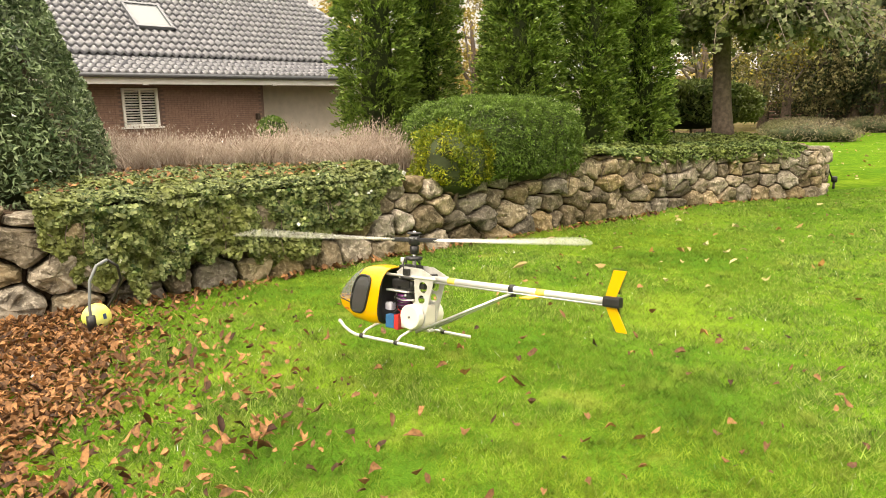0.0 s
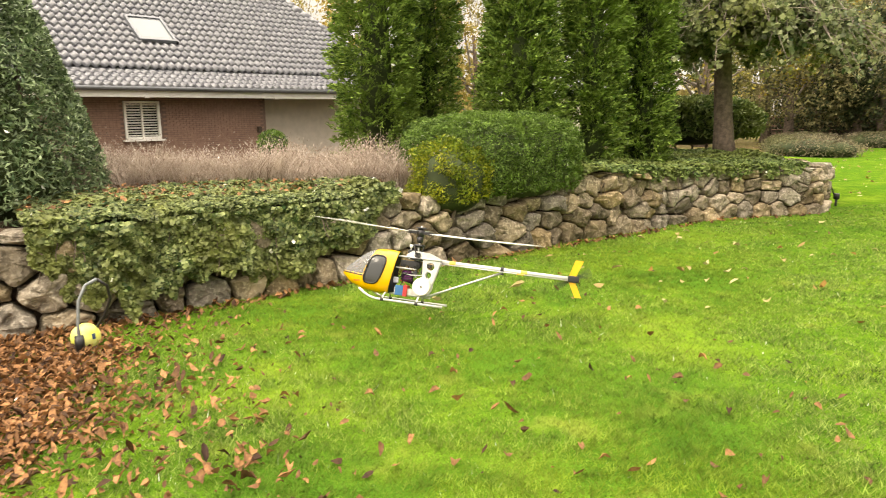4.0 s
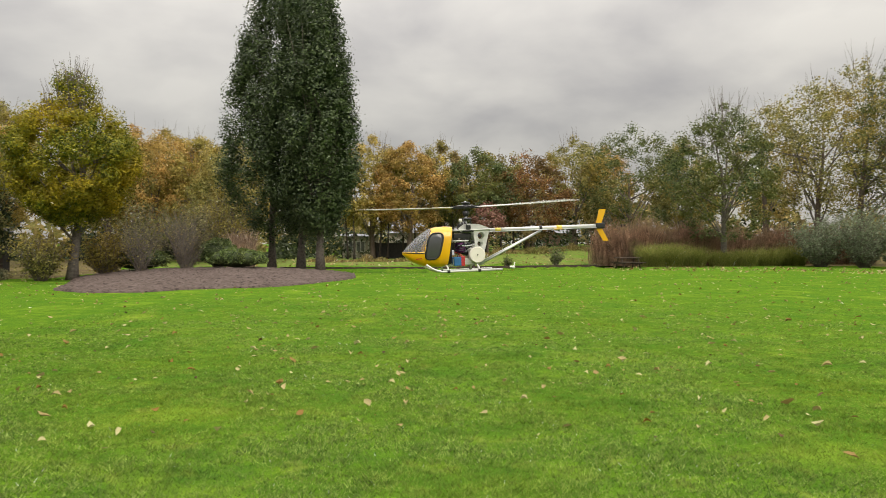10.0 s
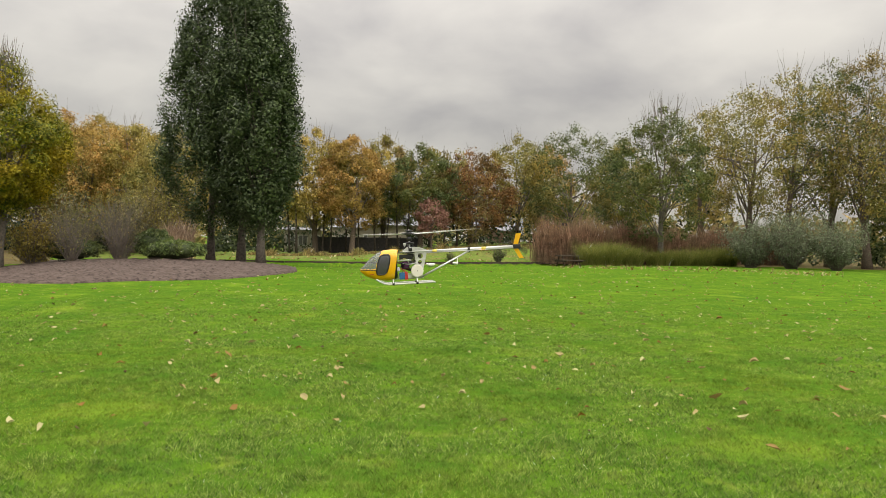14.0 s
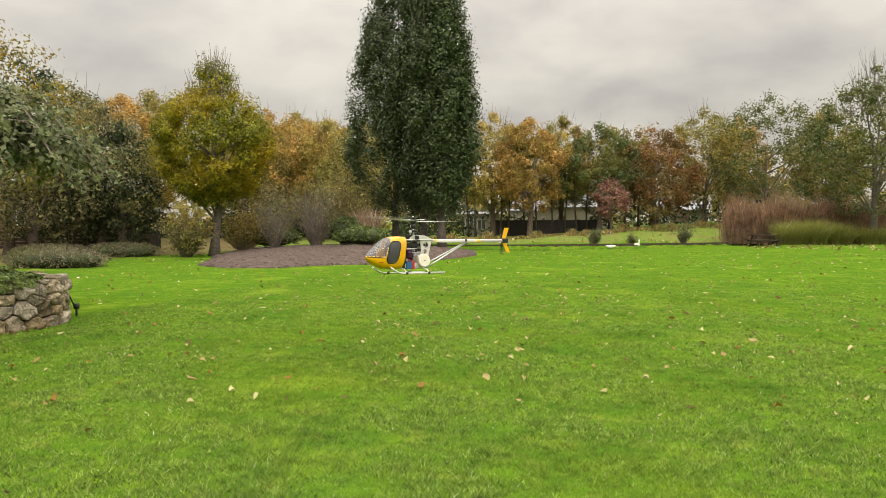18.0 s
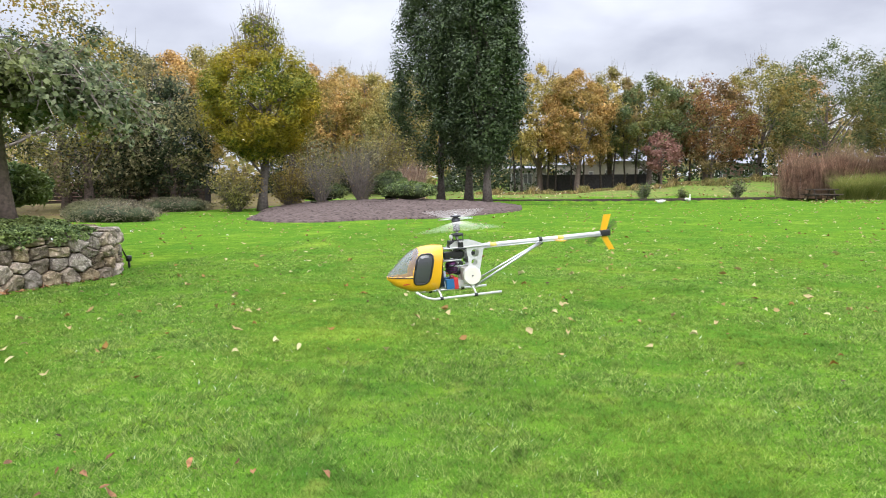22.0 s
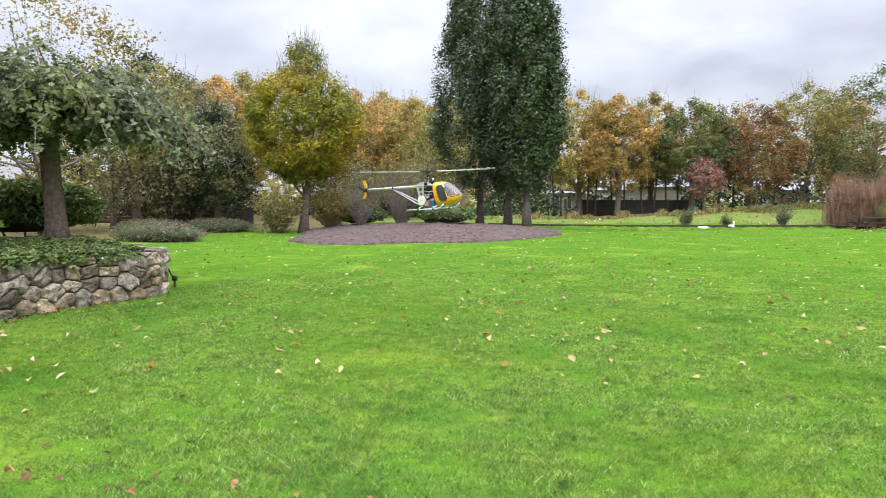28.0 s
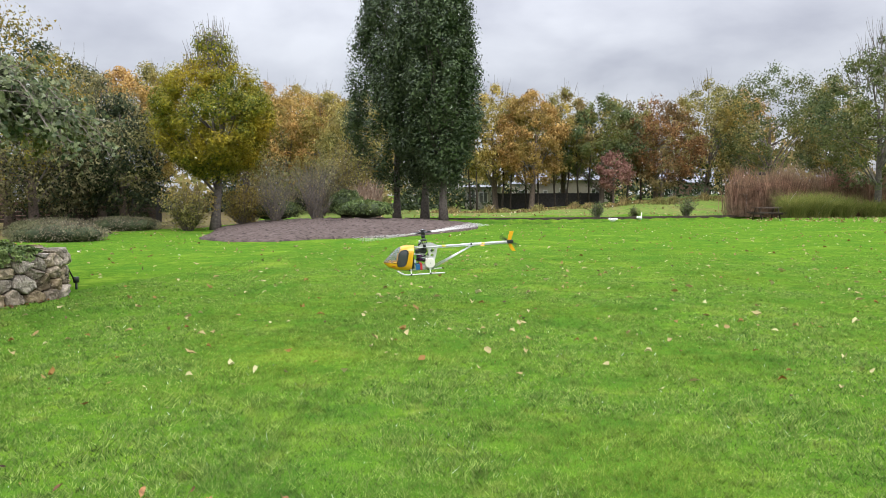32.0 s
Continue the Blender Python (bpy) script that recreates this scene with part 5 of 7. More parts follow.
# ---------------------------------------------------------------- far trees and the park
FAR = [  # x, y, height, half width, foliage
    (-34.4, 66.7, 13.1, 2.1, "far_orange"),
    (-33.8, 72.6, 13.4, 2.5, "far_olive"),
    (-27.8, 66.5, 11.9, 2.3, "far_yellow"),
    (-24.3, 67.8, 11.9, 2.6, "far_olive"),
    (-10.8, 65.2, 11.4, 2.3, "far_yellow"),
    (-7.3, 63.6, 10.7, 2.0, "far_orange"),
    (-4.9, 69.9, 11.7, 1.9, "far_olive"),
    (-1.3, 66.1, 10.3, 2.3, "far_green"),
    (3.5, 68.0, 10.3, 2.6, "far_red"),
    (8.2, 71.6, 12.1, 2.6, "far_olive"),
    (13.7, 70.8, 13.0, 3.3, "far_green"),
    (12.5, 79.1, 12.4, 1.9, "far_orange"),
    (19.0, 71.6, 11.8, 2.0, "far_olive"),
    (24.6, 65.6, 14.1, 2.2, "far_olive"),
    (26.7, 60.4, 15.3, 2.9, "far_olive"),
    (28.7, 57.3, 16.0, 2.8, "far_olive"),
    (32.1, 57.7, 16.8, 2.6, "far_green"),
    (33.4, 54.7, 16.6, 2.8, "far_brown"),
    (34.7, 51.5, 14.5, 2.9, "far_olive"),
    (39.2, 53.2, 14.6, 2.9, "far_green"),
    (-27.3, 23.6, 10.7, 3.7, "far_lime"),
    (-28.2, 28.5, 10.0, 2.6, "far_dark"),
    (-30.7, 34.4, 10.0, 2.4, "far_grey"),
    (-29.6, 35.3, 9.1, 2.0, "far_dark"),
    (-35.4, 46.1, 10.9, 2.1, "far_orange"),
    (-36.2, 50.5, 11.8, 2.2, "far_olive"),
    (-31.8, 58.0, 11.3, 2.6, "far_olive"),
    (-28.4, 59.7, 11.1, 2.9, "far_orange"),
    (-24.6, 59.2, 10.5, 2.0, "far_yellow"),
    (-20.4, 56.5, 9.4, 2.4, "far_olive"),
    (-31.2, 13.8, 8.2, 1.9, "far_olive"),
    (-37.4, 7.4, 10.2, 2.3, "far_yellow"),
    (-27.6, 18.2, 9.1, 2.1, "far_green"),
    (-25.2, 31.1, 7.6, 2.1, "far_grey"),
    (-26.1, 27.7, 7.8, 2.0, "far_grey"),
    (-26.4, 30.0, 7.6, 1.5, "far_dark"),
    (-24.3, 31.6, 6.6, 1.3, "far_dark"),
]


def build_far():
    for k, (x, y, high, half, foliage) in enumerate(FAR):
        words = {"far_orange": "autumn tree with orange foliage", "far_olive": "autumn tree with olive and yellow leaves", "far_yellow": "autumn tree with golden yellow leaves",
                 "far_green": "broad tree still in green leaf", "far_red": "autumn tree with rusty red leaves", "far_brown": "thin autumn tree with brown leaves", "far_dark": "dark evergreen tree", "far_lime": "broad tree with lime and yellow leaves", "far_grey": "autumn tree with dull grey-green leaves"}[foliage]
        high = max(high, 6.0)
        near = math.hypot(x, y) < 50
        tree("tree", x, y, -0.05, high, 0.2 + high * 0.008, half * 1.75, high * (0.06 if foliage == "far_dark" else 0.12 if foliage == "far_grey" else 0.20 if foliage == "far_lime" else 0.26), 0.12 if near else 0.145, (9000 if foliage == "far_lime" else 9500 if near else 19000) if x < 23 else 11000, foliage,
             "tall " + words + " at the park's edge", clumps=int(170 + 16 * half * high / 4), clump_r=0.46 + half * 0.12, limbs=16,
             bare=40 if foliage in ("far_brown", "far_olive", "far_yellow") else 10, shape="round", group="belt of autumn trees round the lawn")
    # leaf-strewn floor of the wood and the rough grass of the bank
    def floor_patch(name, a0, a1, r0, r1, material, label, category, lift=0.03):
        rr, aa = np.linspace(0, 1, 26), np.radians(np.linspace(a0, a1, 90))
        Q, A = np.meshgrid(rr, aa, indexing="ij")
        near = r0(np.degrees(A)) + 0.7 * np.sin(A * 47) + 0.4 * np.sin(A * 113)
        R = near + (r1 - near) * Q
        x, y = R * np.sin(A), R * np.cos(A)
        z = ground_height(x, y) + lift + ripple(x, y)
        z[0] -= lift + 0.04
        i, j = np.meshgrid(np.arange(25), np.arange(89), indexing="ij")
        q = i * 90 + j
        ob = part(name, np_mesh(name, np.stack([x, y, z], -1).reshape(-1, 3), np.stack([q, q + 1, q + 91, q + 90], -1).reshape(-1, 4)[:, ::-1], M[material], True))
        tagged(ob, label, category, kind="structure")

    floor_patch("woodland_floor", -78, -28, lambda a: np.interp(a, [-78, -60, -48, -38, -28], [24, 24.5, 29, 33.5, 42]), 105, "woodfloor", "brown leaf-strewn ground under the trees", "ground")
    floor_patch("woodland_floor", 9.5, 50, lambda a: np.interp(a, [9.5, 20, 30, 50], [57, 59, 62, 58]), 105, "woodfloor", "brown leaf-strewn ground under the trees", "ground")
    floor_patch("bank_grass", -27, 9, lambda a: np.interp(a, [-27, -8, 0, 9], [52.5, 50.5, 52.5, 57.0]), 100, "bankgrass", "rough olive grass with leaves on the bank", "grass")
    # thin young trees before the far houses
    for k in range(13):
        x, y = -13.0 + k * 1.25 + float(rng.normal(0, 0.3)), 63.6 + 0.25 * k + float(rng.normal(0, 0.5))
        tree("young_tree", x, y, float(ground_height(np.array(x), np.array(y))), 8.5 + 1.5 * float(rng.random()), 0.10, 1.5, 3.2, 0.19, 1300, ("far_olive", "far_yellow", "far_brown")[k % 3],
             "slender young tree with thin autumn leaves", clumps=60, clump_r=0.5, limbs=7, bark="bark_dark", bare=4, group="slender young trees before the far houses")
    # dry perennials along the top of the bank
    n = 7000
    x = -15 + 29 * rng.random(n)
    y = along(POND_FAR, x) + 9.0 + 3.5 * rng.random(n) + 0.8 * np.sin(x * 1.1)
    dry = part("dry_perennials", blades_mesh("dry_perennials", np.stack([x, y, ground_height(x, y)], 1), 0.12 + 0.5 * np.sin(x * 2.3) ** 2 * np.sin(x * 0.9 + 1) ** 2, 0.02, M["far_brown"], 0.6, True))
    tagged(dry, "strip of brown dry perennials along the bank", "perennials", kind="stuff")
    # low undergrowth closing the belt
    n = 46000
    a = np.radians(-75 + 125 * rng.random(n))
    d = 68 + 18 * rng.random(n)
    keep = ~((a > np.radians(-11)) & (a < np.radians(-2)) & (rng.random(n) < 0.62)) & ~((a > np.radians(-2)) & (rng.random(n) < 0.45)) & ~((a > np.radians(17)) & (rng.random(n) < 0.5))
    a, d = a[keep], d[keep]
    h = rng.random(len(a)) ** 1.3 * (2.6 + 1.6 * np.sin(a * 23) + 1.2 * np.sin(a * 51 + 2))
    p = np.stack([np.sin(a) * d, np.cos(a) * d, np.abs(h) + 0.2], 1)
    under = part("undergrowth", leaves_mesh("undergrowth", p, 0.46, M["far_dark"], 1.0, three=True))
    tagged(under, "dark undergrowth between the trees at the park's edge", "undergrowth", kind="stuff")
    # a far wood that closes the horizon all round
    n = 34000
    a = rng.random(n) * 2 * math.pi
    d = 105 + 50 * rng.random(n)
    top = 9 + 3.0 * np.sin(a * 9) + 2 * np.sin(a * 23 + 1) + 1.5 * np.sin(a * 57)
    p = np.stack([np.sin(a) * d, np.cos(a) * d, rng.random(n) ** 1.2 * top], 1)
    wood = part("far_wood", leaves_mesh("far_wood", p, 1.8, M["far_brown"], 1.0, three=True))
    tagged(wood, "far belt of autumn woodland on the horizon", "woodland", kind="stuff")


def build_park():
    # yellow-green hornbeam at the mulch bed
    tree("hornbeam", -18.6, 30.7, 0.0, 9.15, 0.24, 2.9, 2.75, 0.085, 90000, "hornbeam", "egg-shaped tree turning from green to yellow", clumps=420, clump_r=0.46, shape="bulb", bark="bark_grey", bare=230, limbs=26)
    # three dark fastigiate oaks standing together
    g = "three dark upright oaks in the mulch bed"
    for x, y, h, r in ((-13.2, 42.5, 18.6, 3.25), (-10.9, 40.6, 18.8, 2.6), (-9.3, 38.7, 17.6, 2.15)):
        tree("upright_oak", x, y, 0.05, h, 0.24, r, 2.35, 0.125, 58000, "oak_dark", "tall narrow oak with dense dark green leaves", clumps=380, clump_r=0.58, shape="spindle",
             bark="bark_grey", limbs=22, group=g, lean=(0, 0, 1))
    mh = lambda x, y: float(mulch_height(np.array(x), np.array(y)))
    # shrubs of the mulch bed
    twiggy("green_shrub", -19.3, 29.6, mh(-19.3, 29.6), 2.0, 1.5, 90, "loose green and yellow shrub beside the hornbeam", leaves=4200, leafmat="far_olive", leaf=0.11)
    shrub("dark_shrub", -16.9, 33.4, mh(-16.9, 33.4), 1.6, 1.0, 0.55, 0.12, 3000, "far_green", "low dark green shrub in the mulch bed", power=2.0, rough=0.3, clump=0.7)
    twiggy("green_shrub", -18.1, 32.6, mh(-18.1, 32.6), 2.2, 1.8, 90, "loose light green shrub behind the hornbeam", leaves=4600, leafmat="far_olive", leaf=0.11)
    twiggy("bare_shrub", -16.2, 32.2, mh(-16.2, 32.2), 2.5, 1.15, 64, "leafless grey shrub of upright twigs in the mulch", leaves=420, leafmat="far_olive")
    twiggy("bare_shrub", -14.9, 34.0, mh(-14.9, 34.0), 2.8, 1.2, 70, "leafless grey shrub of upright twigs in the mulch", leaves=200)
    twiggy("bare_shrub", -16.2, 37.5, mh(-16.2, 37.5), 3.4, 1.7, 60, "tall brown shrub with sparse yellowing leaves", leaves=5200, leaf=0.11, leafmat="far_grey")
    twiggy("bare_shrub", -15.6, 40.3, mh(-15.6, 40.3), 4.4, 1.9, 100, "tall brown shrub with sparse yellowing leaves", leaves=6500, leaf=0.12, leafmat="far_olive")
    twiggy("bare_shrub", -19.3, 38.5, mh(-19.3, 38.5), 3.8, 1.7, 60, "tall brown shrub with sparse yellowing leaves", leaves=5200, leaf=0.11, leafmat="far_grey")
    shrub("rhododendron", -13.8, 35.5, mh(-13.8, 35.5), 0.95, 0.8, 0.78, 0.13, 2600, "far_green", "dark green rounded evergreen shrub", power=2.0, rough=0.25, clump=0.7)
    shrub("low_evergreen", -12.6, 34.9, mh(-12.6, 34.9), 1.6, 0.9, 0.52, 0.12, 3600, "ivy_dark", "low spreading dark evergreen shrub", power=2.0, rough=0.3, clump=0.6)
    n = 1500
    a, r = rng.random(n) * 2 * math.pi, 0.75 * rng.random(n) ** 0.5
    pam = part("pampas_grass", blades_mesh("pampas_grass", np.stack([-13.6 + np.cos(a) * r, 38.2 + np.sin(a) * r, 0 * a + mh(-13.6, 38.2)], 1), np.full(n, 1.9) * (0.6 + 0.5 * rng.random(n)), 0.014, M["pampas"], 0.22, True))
    tagged(pam, "clump of pale dry pampas grass", "grass clump")
    # grey heather mounds beyond the wall's end
    for x, y, rx in ((-19.6, 21.9, 1.8), (-22.3, 24.3, 1.6), (-22.6, 29.2, 1.9), (-24.5, 27.0, 1.8)):
        shrub("heather_mound", x, y, -0.22, rx, 1.2, 0.46, 0.08, 5000, "heather", "low mound of grey dry heather at the lawn's edge", "heather", 20, 2.0, 0.4, 0.18, False, 0.5)
    # reeds, fountain grass, willow and the picnic table by the pond
    n = 40000
    x = 8.6 + 23 * rng.random(n) + rng.normal(0, 0.45, n)
    y = 54.0 + (x - 8.6) * 0.32 + 3.2 * rng.random(n) + 0.8 * np.sin(x)
    hh = np.interp(x, [8.6, 11, 20, 32], [3.5, 3.5, 3.1, 2.7]) * (0.88 + 0.10 * np.sin(x * 1.7) + 0.10 * np.sin(x * 4.3 + 1) + 0.06 * np.sin(x * 11)) * (0.72 + 0.36 * rng.random(n))
    reeds = part("reed_bed", blades_mesh("reed_bed", np.stack([x, y, 0 * x], 1), hh, 0.009, M["reed"], 0.2, True))
    tagged(reeds, "tall bed of rust-brown dry reeds beside the pond", "reeds", kind="stuff")
    for k, (x, y, s) in enumerate(((11.7, 53.0, 1.0), (13.2, 53.4, 1.05), (15.0, 54.2, 0.9), (17.2, 54.6, 0.75), (19.0, 55.0, 0.8), (21.0, 55.6, 0.85), (23.0, 56.2, 0.95))):
        n = 5200
        a, r = rng.random(n) * 2 * math.pi, 0.5 * rng.random(n) ** 0.5
        gr = part("fountain_grass", blades_mesh("fountain_grass", np.stack([x + np.cos(a) * r * 1.7, y + np.sin(a) * r * 1.4, 0 * a - 0.02], 1), 1.75 * s * (1 - 1.6 * r * r) * (0.6 + 0.5 * rng.random(n)), 0.010, M["greengrass"], 0.2 + 0.9 * rng.random((n, 1))))
        tagged(gr, "arching clump of green fountain grass before the reeds", "grass clump", "fountain grass clumps by the reeds")
    for x, y, rx, h in ((23.9, 53.6, 2.2, 1.75), (26.3, 52.3, 2.4, 2.05), (28.7, 50.6, 2.0, 1.8)):
        twiggy("willow_shrub", x, y, 0.0, h * 2.1, rx * 1.25, 110, "grey-green willow shrub at the end of the reeds", leaves=8000, leafmat="bluegreen", leaf=0.13)
    tree("tree", 17.4, 54.9, 0.0, 12.2, 0.26, 4.2, 1.9, 0.14, 17000, "far_green", "thinning tree with sparse leaves above the reeds", clumps=300, clump_r=0.7, shape="round", bare=170, limbs=26, bark="bark_grey")
    tree("tree", 38.5, 58.0, 0.0, 12.5, 0.25, 4.2, 0.4, 0.22, 9000, "far_green", "dark green tree with branches to the ground", clumps=300, clump_r=0.8, shape="egg")
    tree("maple", -0.2, 62.0, 0.7, 4.6, 0.1, 1.7, 1.2, 0.16, 2400, "pink", "small tree with pinkish autumn leaves on the bank", clumps=90, clump_r=0.45)
    tree("maple", 3.8, 66.0, 0.9, 5.0, 0.1, 2.0, 1.0, 0.16, 2200, "far_brown", "small bare brownish tree on the bank", clumps=90, clump_r=0.5, bare=40)
    for x, y, s in ((-1.3, 51.5, 0.8), (4.9, 54.2, 1.05), (1.2, 51.6, 0.5)):
        z = float(ground_height(np.array(x), np.array(y)))
        twiggy("bank_shrub", x, y, z - 0.05, 1.5 * s, 0.9 * s, 40, "small loose green shrub on the pond bank", leaves=900, leafmat="far_green", leaf=0.10)
    t = empty("picnic_table", pose(9.0, 47.6, 0, 0, 0, 20), "dark wooden picnic table with attached benches by the pond", "picnic table")
    plank = bm_mesh("plank", box_bm(1.7, 0.135, 0.04, None, 0.006), M["timber"])
    for k in range(5):
        part("plank", plank, t, m=pose(0, -0.29 + k * 0.145, 0.74))
    for y in (-0.72, -0.58, 0.58, 0.72):
        part("bench_plank", plank, t, m=pose(0, y, 0.44))
    for x in (-0.6, 0.6):
        for s in (-1, 1):
            part("leg", tubes_mesh("leg", [([(x, 0.22 * s, 0.72), (x, 0.52 * s, 0.0)], 0.045)], M["timber"], 4), t)
        part("crossbeam", bm_mesh("crossbeam", box_bm(0.05, 1.5, 0.09), M["timber"]), t, m=pose(x, 0, 0.38))
    for x, y, rz, up in ((-0.15, 43.2, 190, False), (1.35, 43.9, 60, True)):
        swan(x, y, rz, up)
    # fence, shed and buildings seen between the trunks
    shed = empty("garden_shed", pose(-28.4, 36.9, 0, 0, 0, 35), "dark open timber shed under the trees", "shed")
    for x in (-1.9, -0.6, 0.6, 1.9):
        part("post", bm_mesh("post", box_bm(0.12, 0.12, 2.2), M["fence"]), shed, m=pose(x, -1.0, 1.1))
    part("back_wall", bm_mesh("back_wall", box_bm(4.2, 0.1, 2.1), M["fence"]), shed, m=pose(0, 1.0, 1.05))
    part("roof", bm_mesh("roof", box_bm(4.6, 2.6, 0.12, None, 0.02), M["fence"]), shed, m=pose(0, 0, 2.3, 6))
    f = empty("board_fence", pose(-27.0, 33.0, 0, 0, 0, 40), "weathered horizontal board fence beyond the lawn", "fence")
    for k in range(6):
        part("post", bm_mesh("post", box_bm(0.1, 0.1, 1.7), M["timber"]), f, m=pose(-9 + k * 2.4, 2.6, 0.8))
    for k in range(5):
        part("board", bm_mesh("board", box_bm(12.2, 0.03, 0.16), M["timber"]), f, m=pose(-3, 2.54, 0.3 + k * 0.2))
    far_building("brick_house", -36.0, 42.0, 42, 9, 6, 3.2, "brick", "red brick house with white windows behind the trees", 4)
    far_building("mobile_home", -13.2, 72.5, 8, 3.6, 3.0, 2.3, "cream", "cream flat mobile home behind the trees", 3, 0.25)
    far_building("cream_house", -3.9, 78.0, 4, 6.5, 6.0, 3.0, "cream", "cream gabled house behind the trees", 2, 2.2)
    far_building("cream_house", -8.6, 79.0, 5, 5.0, 5.0, 2.7, "cream", "pale low house behind the trees", 2, 1.4)
    far_building("grey_house", 7.4, 87.0, -5, 6.0, 5.0, 2.8, "brick", "low house with white windows behind the bank", 2, 1.6)
    far_building("garden_cabin", -23.0, 13.5, 30, 4.0, 3.0, 2.2, "cream", "small cabin with a pale grey roof behind the thujas", 1, 0.7)
    fence = empty("dark_fence", pose(0, 0, 0), "dark screen fence before the far houses", "fence")
    pan = bm_mesh("panel", box_bm(1.9, 0.06, 1.5), M["fence"])
    for k in range(1, 6):
        part("panel", pan, fence, m=pose(-12.0 + k * 1.95, 66.5 + k * 0.2, 1.0, 0, 0, 10))
        part("post", bm_mesh("post", box_bm(0.1, 0.1, 1.9), M["fence"]), fence, m=pose(-12.95 + k * 1.95, 66.4 + k * 0.2, 0.9))
    t = empty("garden_lamp", pose(11.3, 62.0, 0.9), "dark post lamp on the bank", "lamp post")
    part("pole", tubes_mesh("pole", [([(0, 0, -0.2), (0, 0, 2.2)], 0.05)], M["black"], 8), t)
    part("head", bm_mesh("head", box_bm(0.5, 0.5, 0.25, Matrix.Translation((0, 0, 2.3)), 0.05), M["black"]), t)


def far_building(name, x, y, rot, w, d, h, material, label, windows, gable=1.6):
    t = empty(name, pose(x, y, 0.1, 0, 0, rot), label, "house")
    part("wall", bm_mesh("wall", box_bm(w, d, h, Matrix.Translation((0, 0, h / 2))), M[material]), t)
    bm = bmesh.new()
    o = 0.3
    v = [bm.verts.new(c) for c in ((-w / 2 - o, -d / 2 - o, h), (w / 2 + o, -d / 2 - o, h), (w / 2 + o, d / 2 + o, h), (-w / 2 - o, d / 2 + o, h), (-w / 2 - o, 0, h + gable), (w / 2 + o, 0, h + gable))]
    for q in ((0, 1, 5, 4), (2, 3, 4, 5), (0, 4, 3), (1, 2, 5), (0, 3, 2, 1)):
        bm.faces.new([v[i] for i in q])
    part("roof", bm_mesh("roof", bm, M["tile"]), t)
    for k in range(windows):
        wx = -w / 2 + w * (k + 0.5) / windows
        win = part("window", bm_mesh("window", box_bm(0.9, 0.08, 1.1, None, 0.01), M["white"]), t, m=pose(wx, -d / 2 - 0.03, h * 0.55))
        part("pane", bm_mesh("pane", box_bm(0.34, 0.03, 0.9), M["pane"]), win, m=pose(-0.21, -0.04, 0))
        part("pane", bm_mesh("pane", box_bm(0.34, 0.03, 0.9), M["pane"]), win, m=pose(0.21, -0.04, 0))


def swan(x, y, rz, up):
    t = empty("goose", pose(x, y, 0, 0, 0, rz) @ Matrix.Scale(0.68, 4), "white goose resting on the grass by the pond" if not up else "white goose standing by the pond with a raised neck", "goose", "white geese by the pond")
    body = bmesh.new()
    bmesh.ops.create_uvsphere(body, u_segments=16, v_segments=12, radius=1)
    lift = 0.30 if up else 0.17
    for v in body.verts:
        k = 1 - 0.45 * max(0, -v.co.x)
        v.co = Vector((v.co.x * 0.34, v.co.y * 0.17 * k, v.co.z * 0.16 * k + lift + 0.05 * (-v.co.x) ** 2 * (v.co.x < 0)))
    part("body", bm_mesh("body", body, M["swan"], True), t)
    if up:
        neck = [(0.24, 0, lift + 0.05), (0.33, 0, lift + 0.2), (0.32, 0, lift + 0.36), (0.36, 0, lift + 0.46)]
    else:
        neck = [(0.24, 0, lift + 0.04), (0.34, 0, lift + 0.12), (0.38, 0, lift + 0.10), (0.42, 0, lift + 0.03)]
    part("neck", tubes_mesh("neck", [(neck, [0.075, 0.05, 0.045, 0.055])], M["swan"], 8), t)
    hx, _, hz = neck[-1]
    part("beak", tubes_mesh("beak", [([(hx + 0.03, 0, hz), (hx + 0.12, 0, hz - 0.03)], [0.03, 0.01])], M["beak"], 6), t, "orange beak")
    for s in (-1, 1):
        wing = bmesh.new()
        bmesh.ops.create_uvsphere(wing, u_segments=12, v_segments=8, radius=1, matrix=pose(-0.08, 0.12 * s, lift + 0.04, 0, 8, 4 * s) @ Matrix.Diagonal((0.30, 0.05, 0.11, 1)))
        part("wing", bm_mesh("wing", wing, M["swan"], True), t)
        part("leg", tubes_mesh("leg", [([(0.0, 0.06 * s, 0.0), (0.0, 0.06 * s, lift)], 0.014)], M["beak"], 5), t, "orange leg")


# ---------------------------------------------------------------- the model helicopter
# its own space: x towards the nose, y to its left, z up from the skids
def loft(name, rings, material, close_start=True, close_end=False, inner=0.0):
    """A shell over rings of equal point counts."""
    bm = bmesh.new()
    rows = [[bm.verts.new(p) for p in ring] for ring in rings]
    n = len(rows[0])
    for a, b in zip(rows, rows[1:]):
        for k in range(n):
            bm.faces.new((a[k], a[(k + 1) % n], b[(k + 1) % n], b[k]))
    if close_start:
        bm.faces.new(rows[0])
    if close_end:
        bm.faces.new(rows[-1])
    return bm


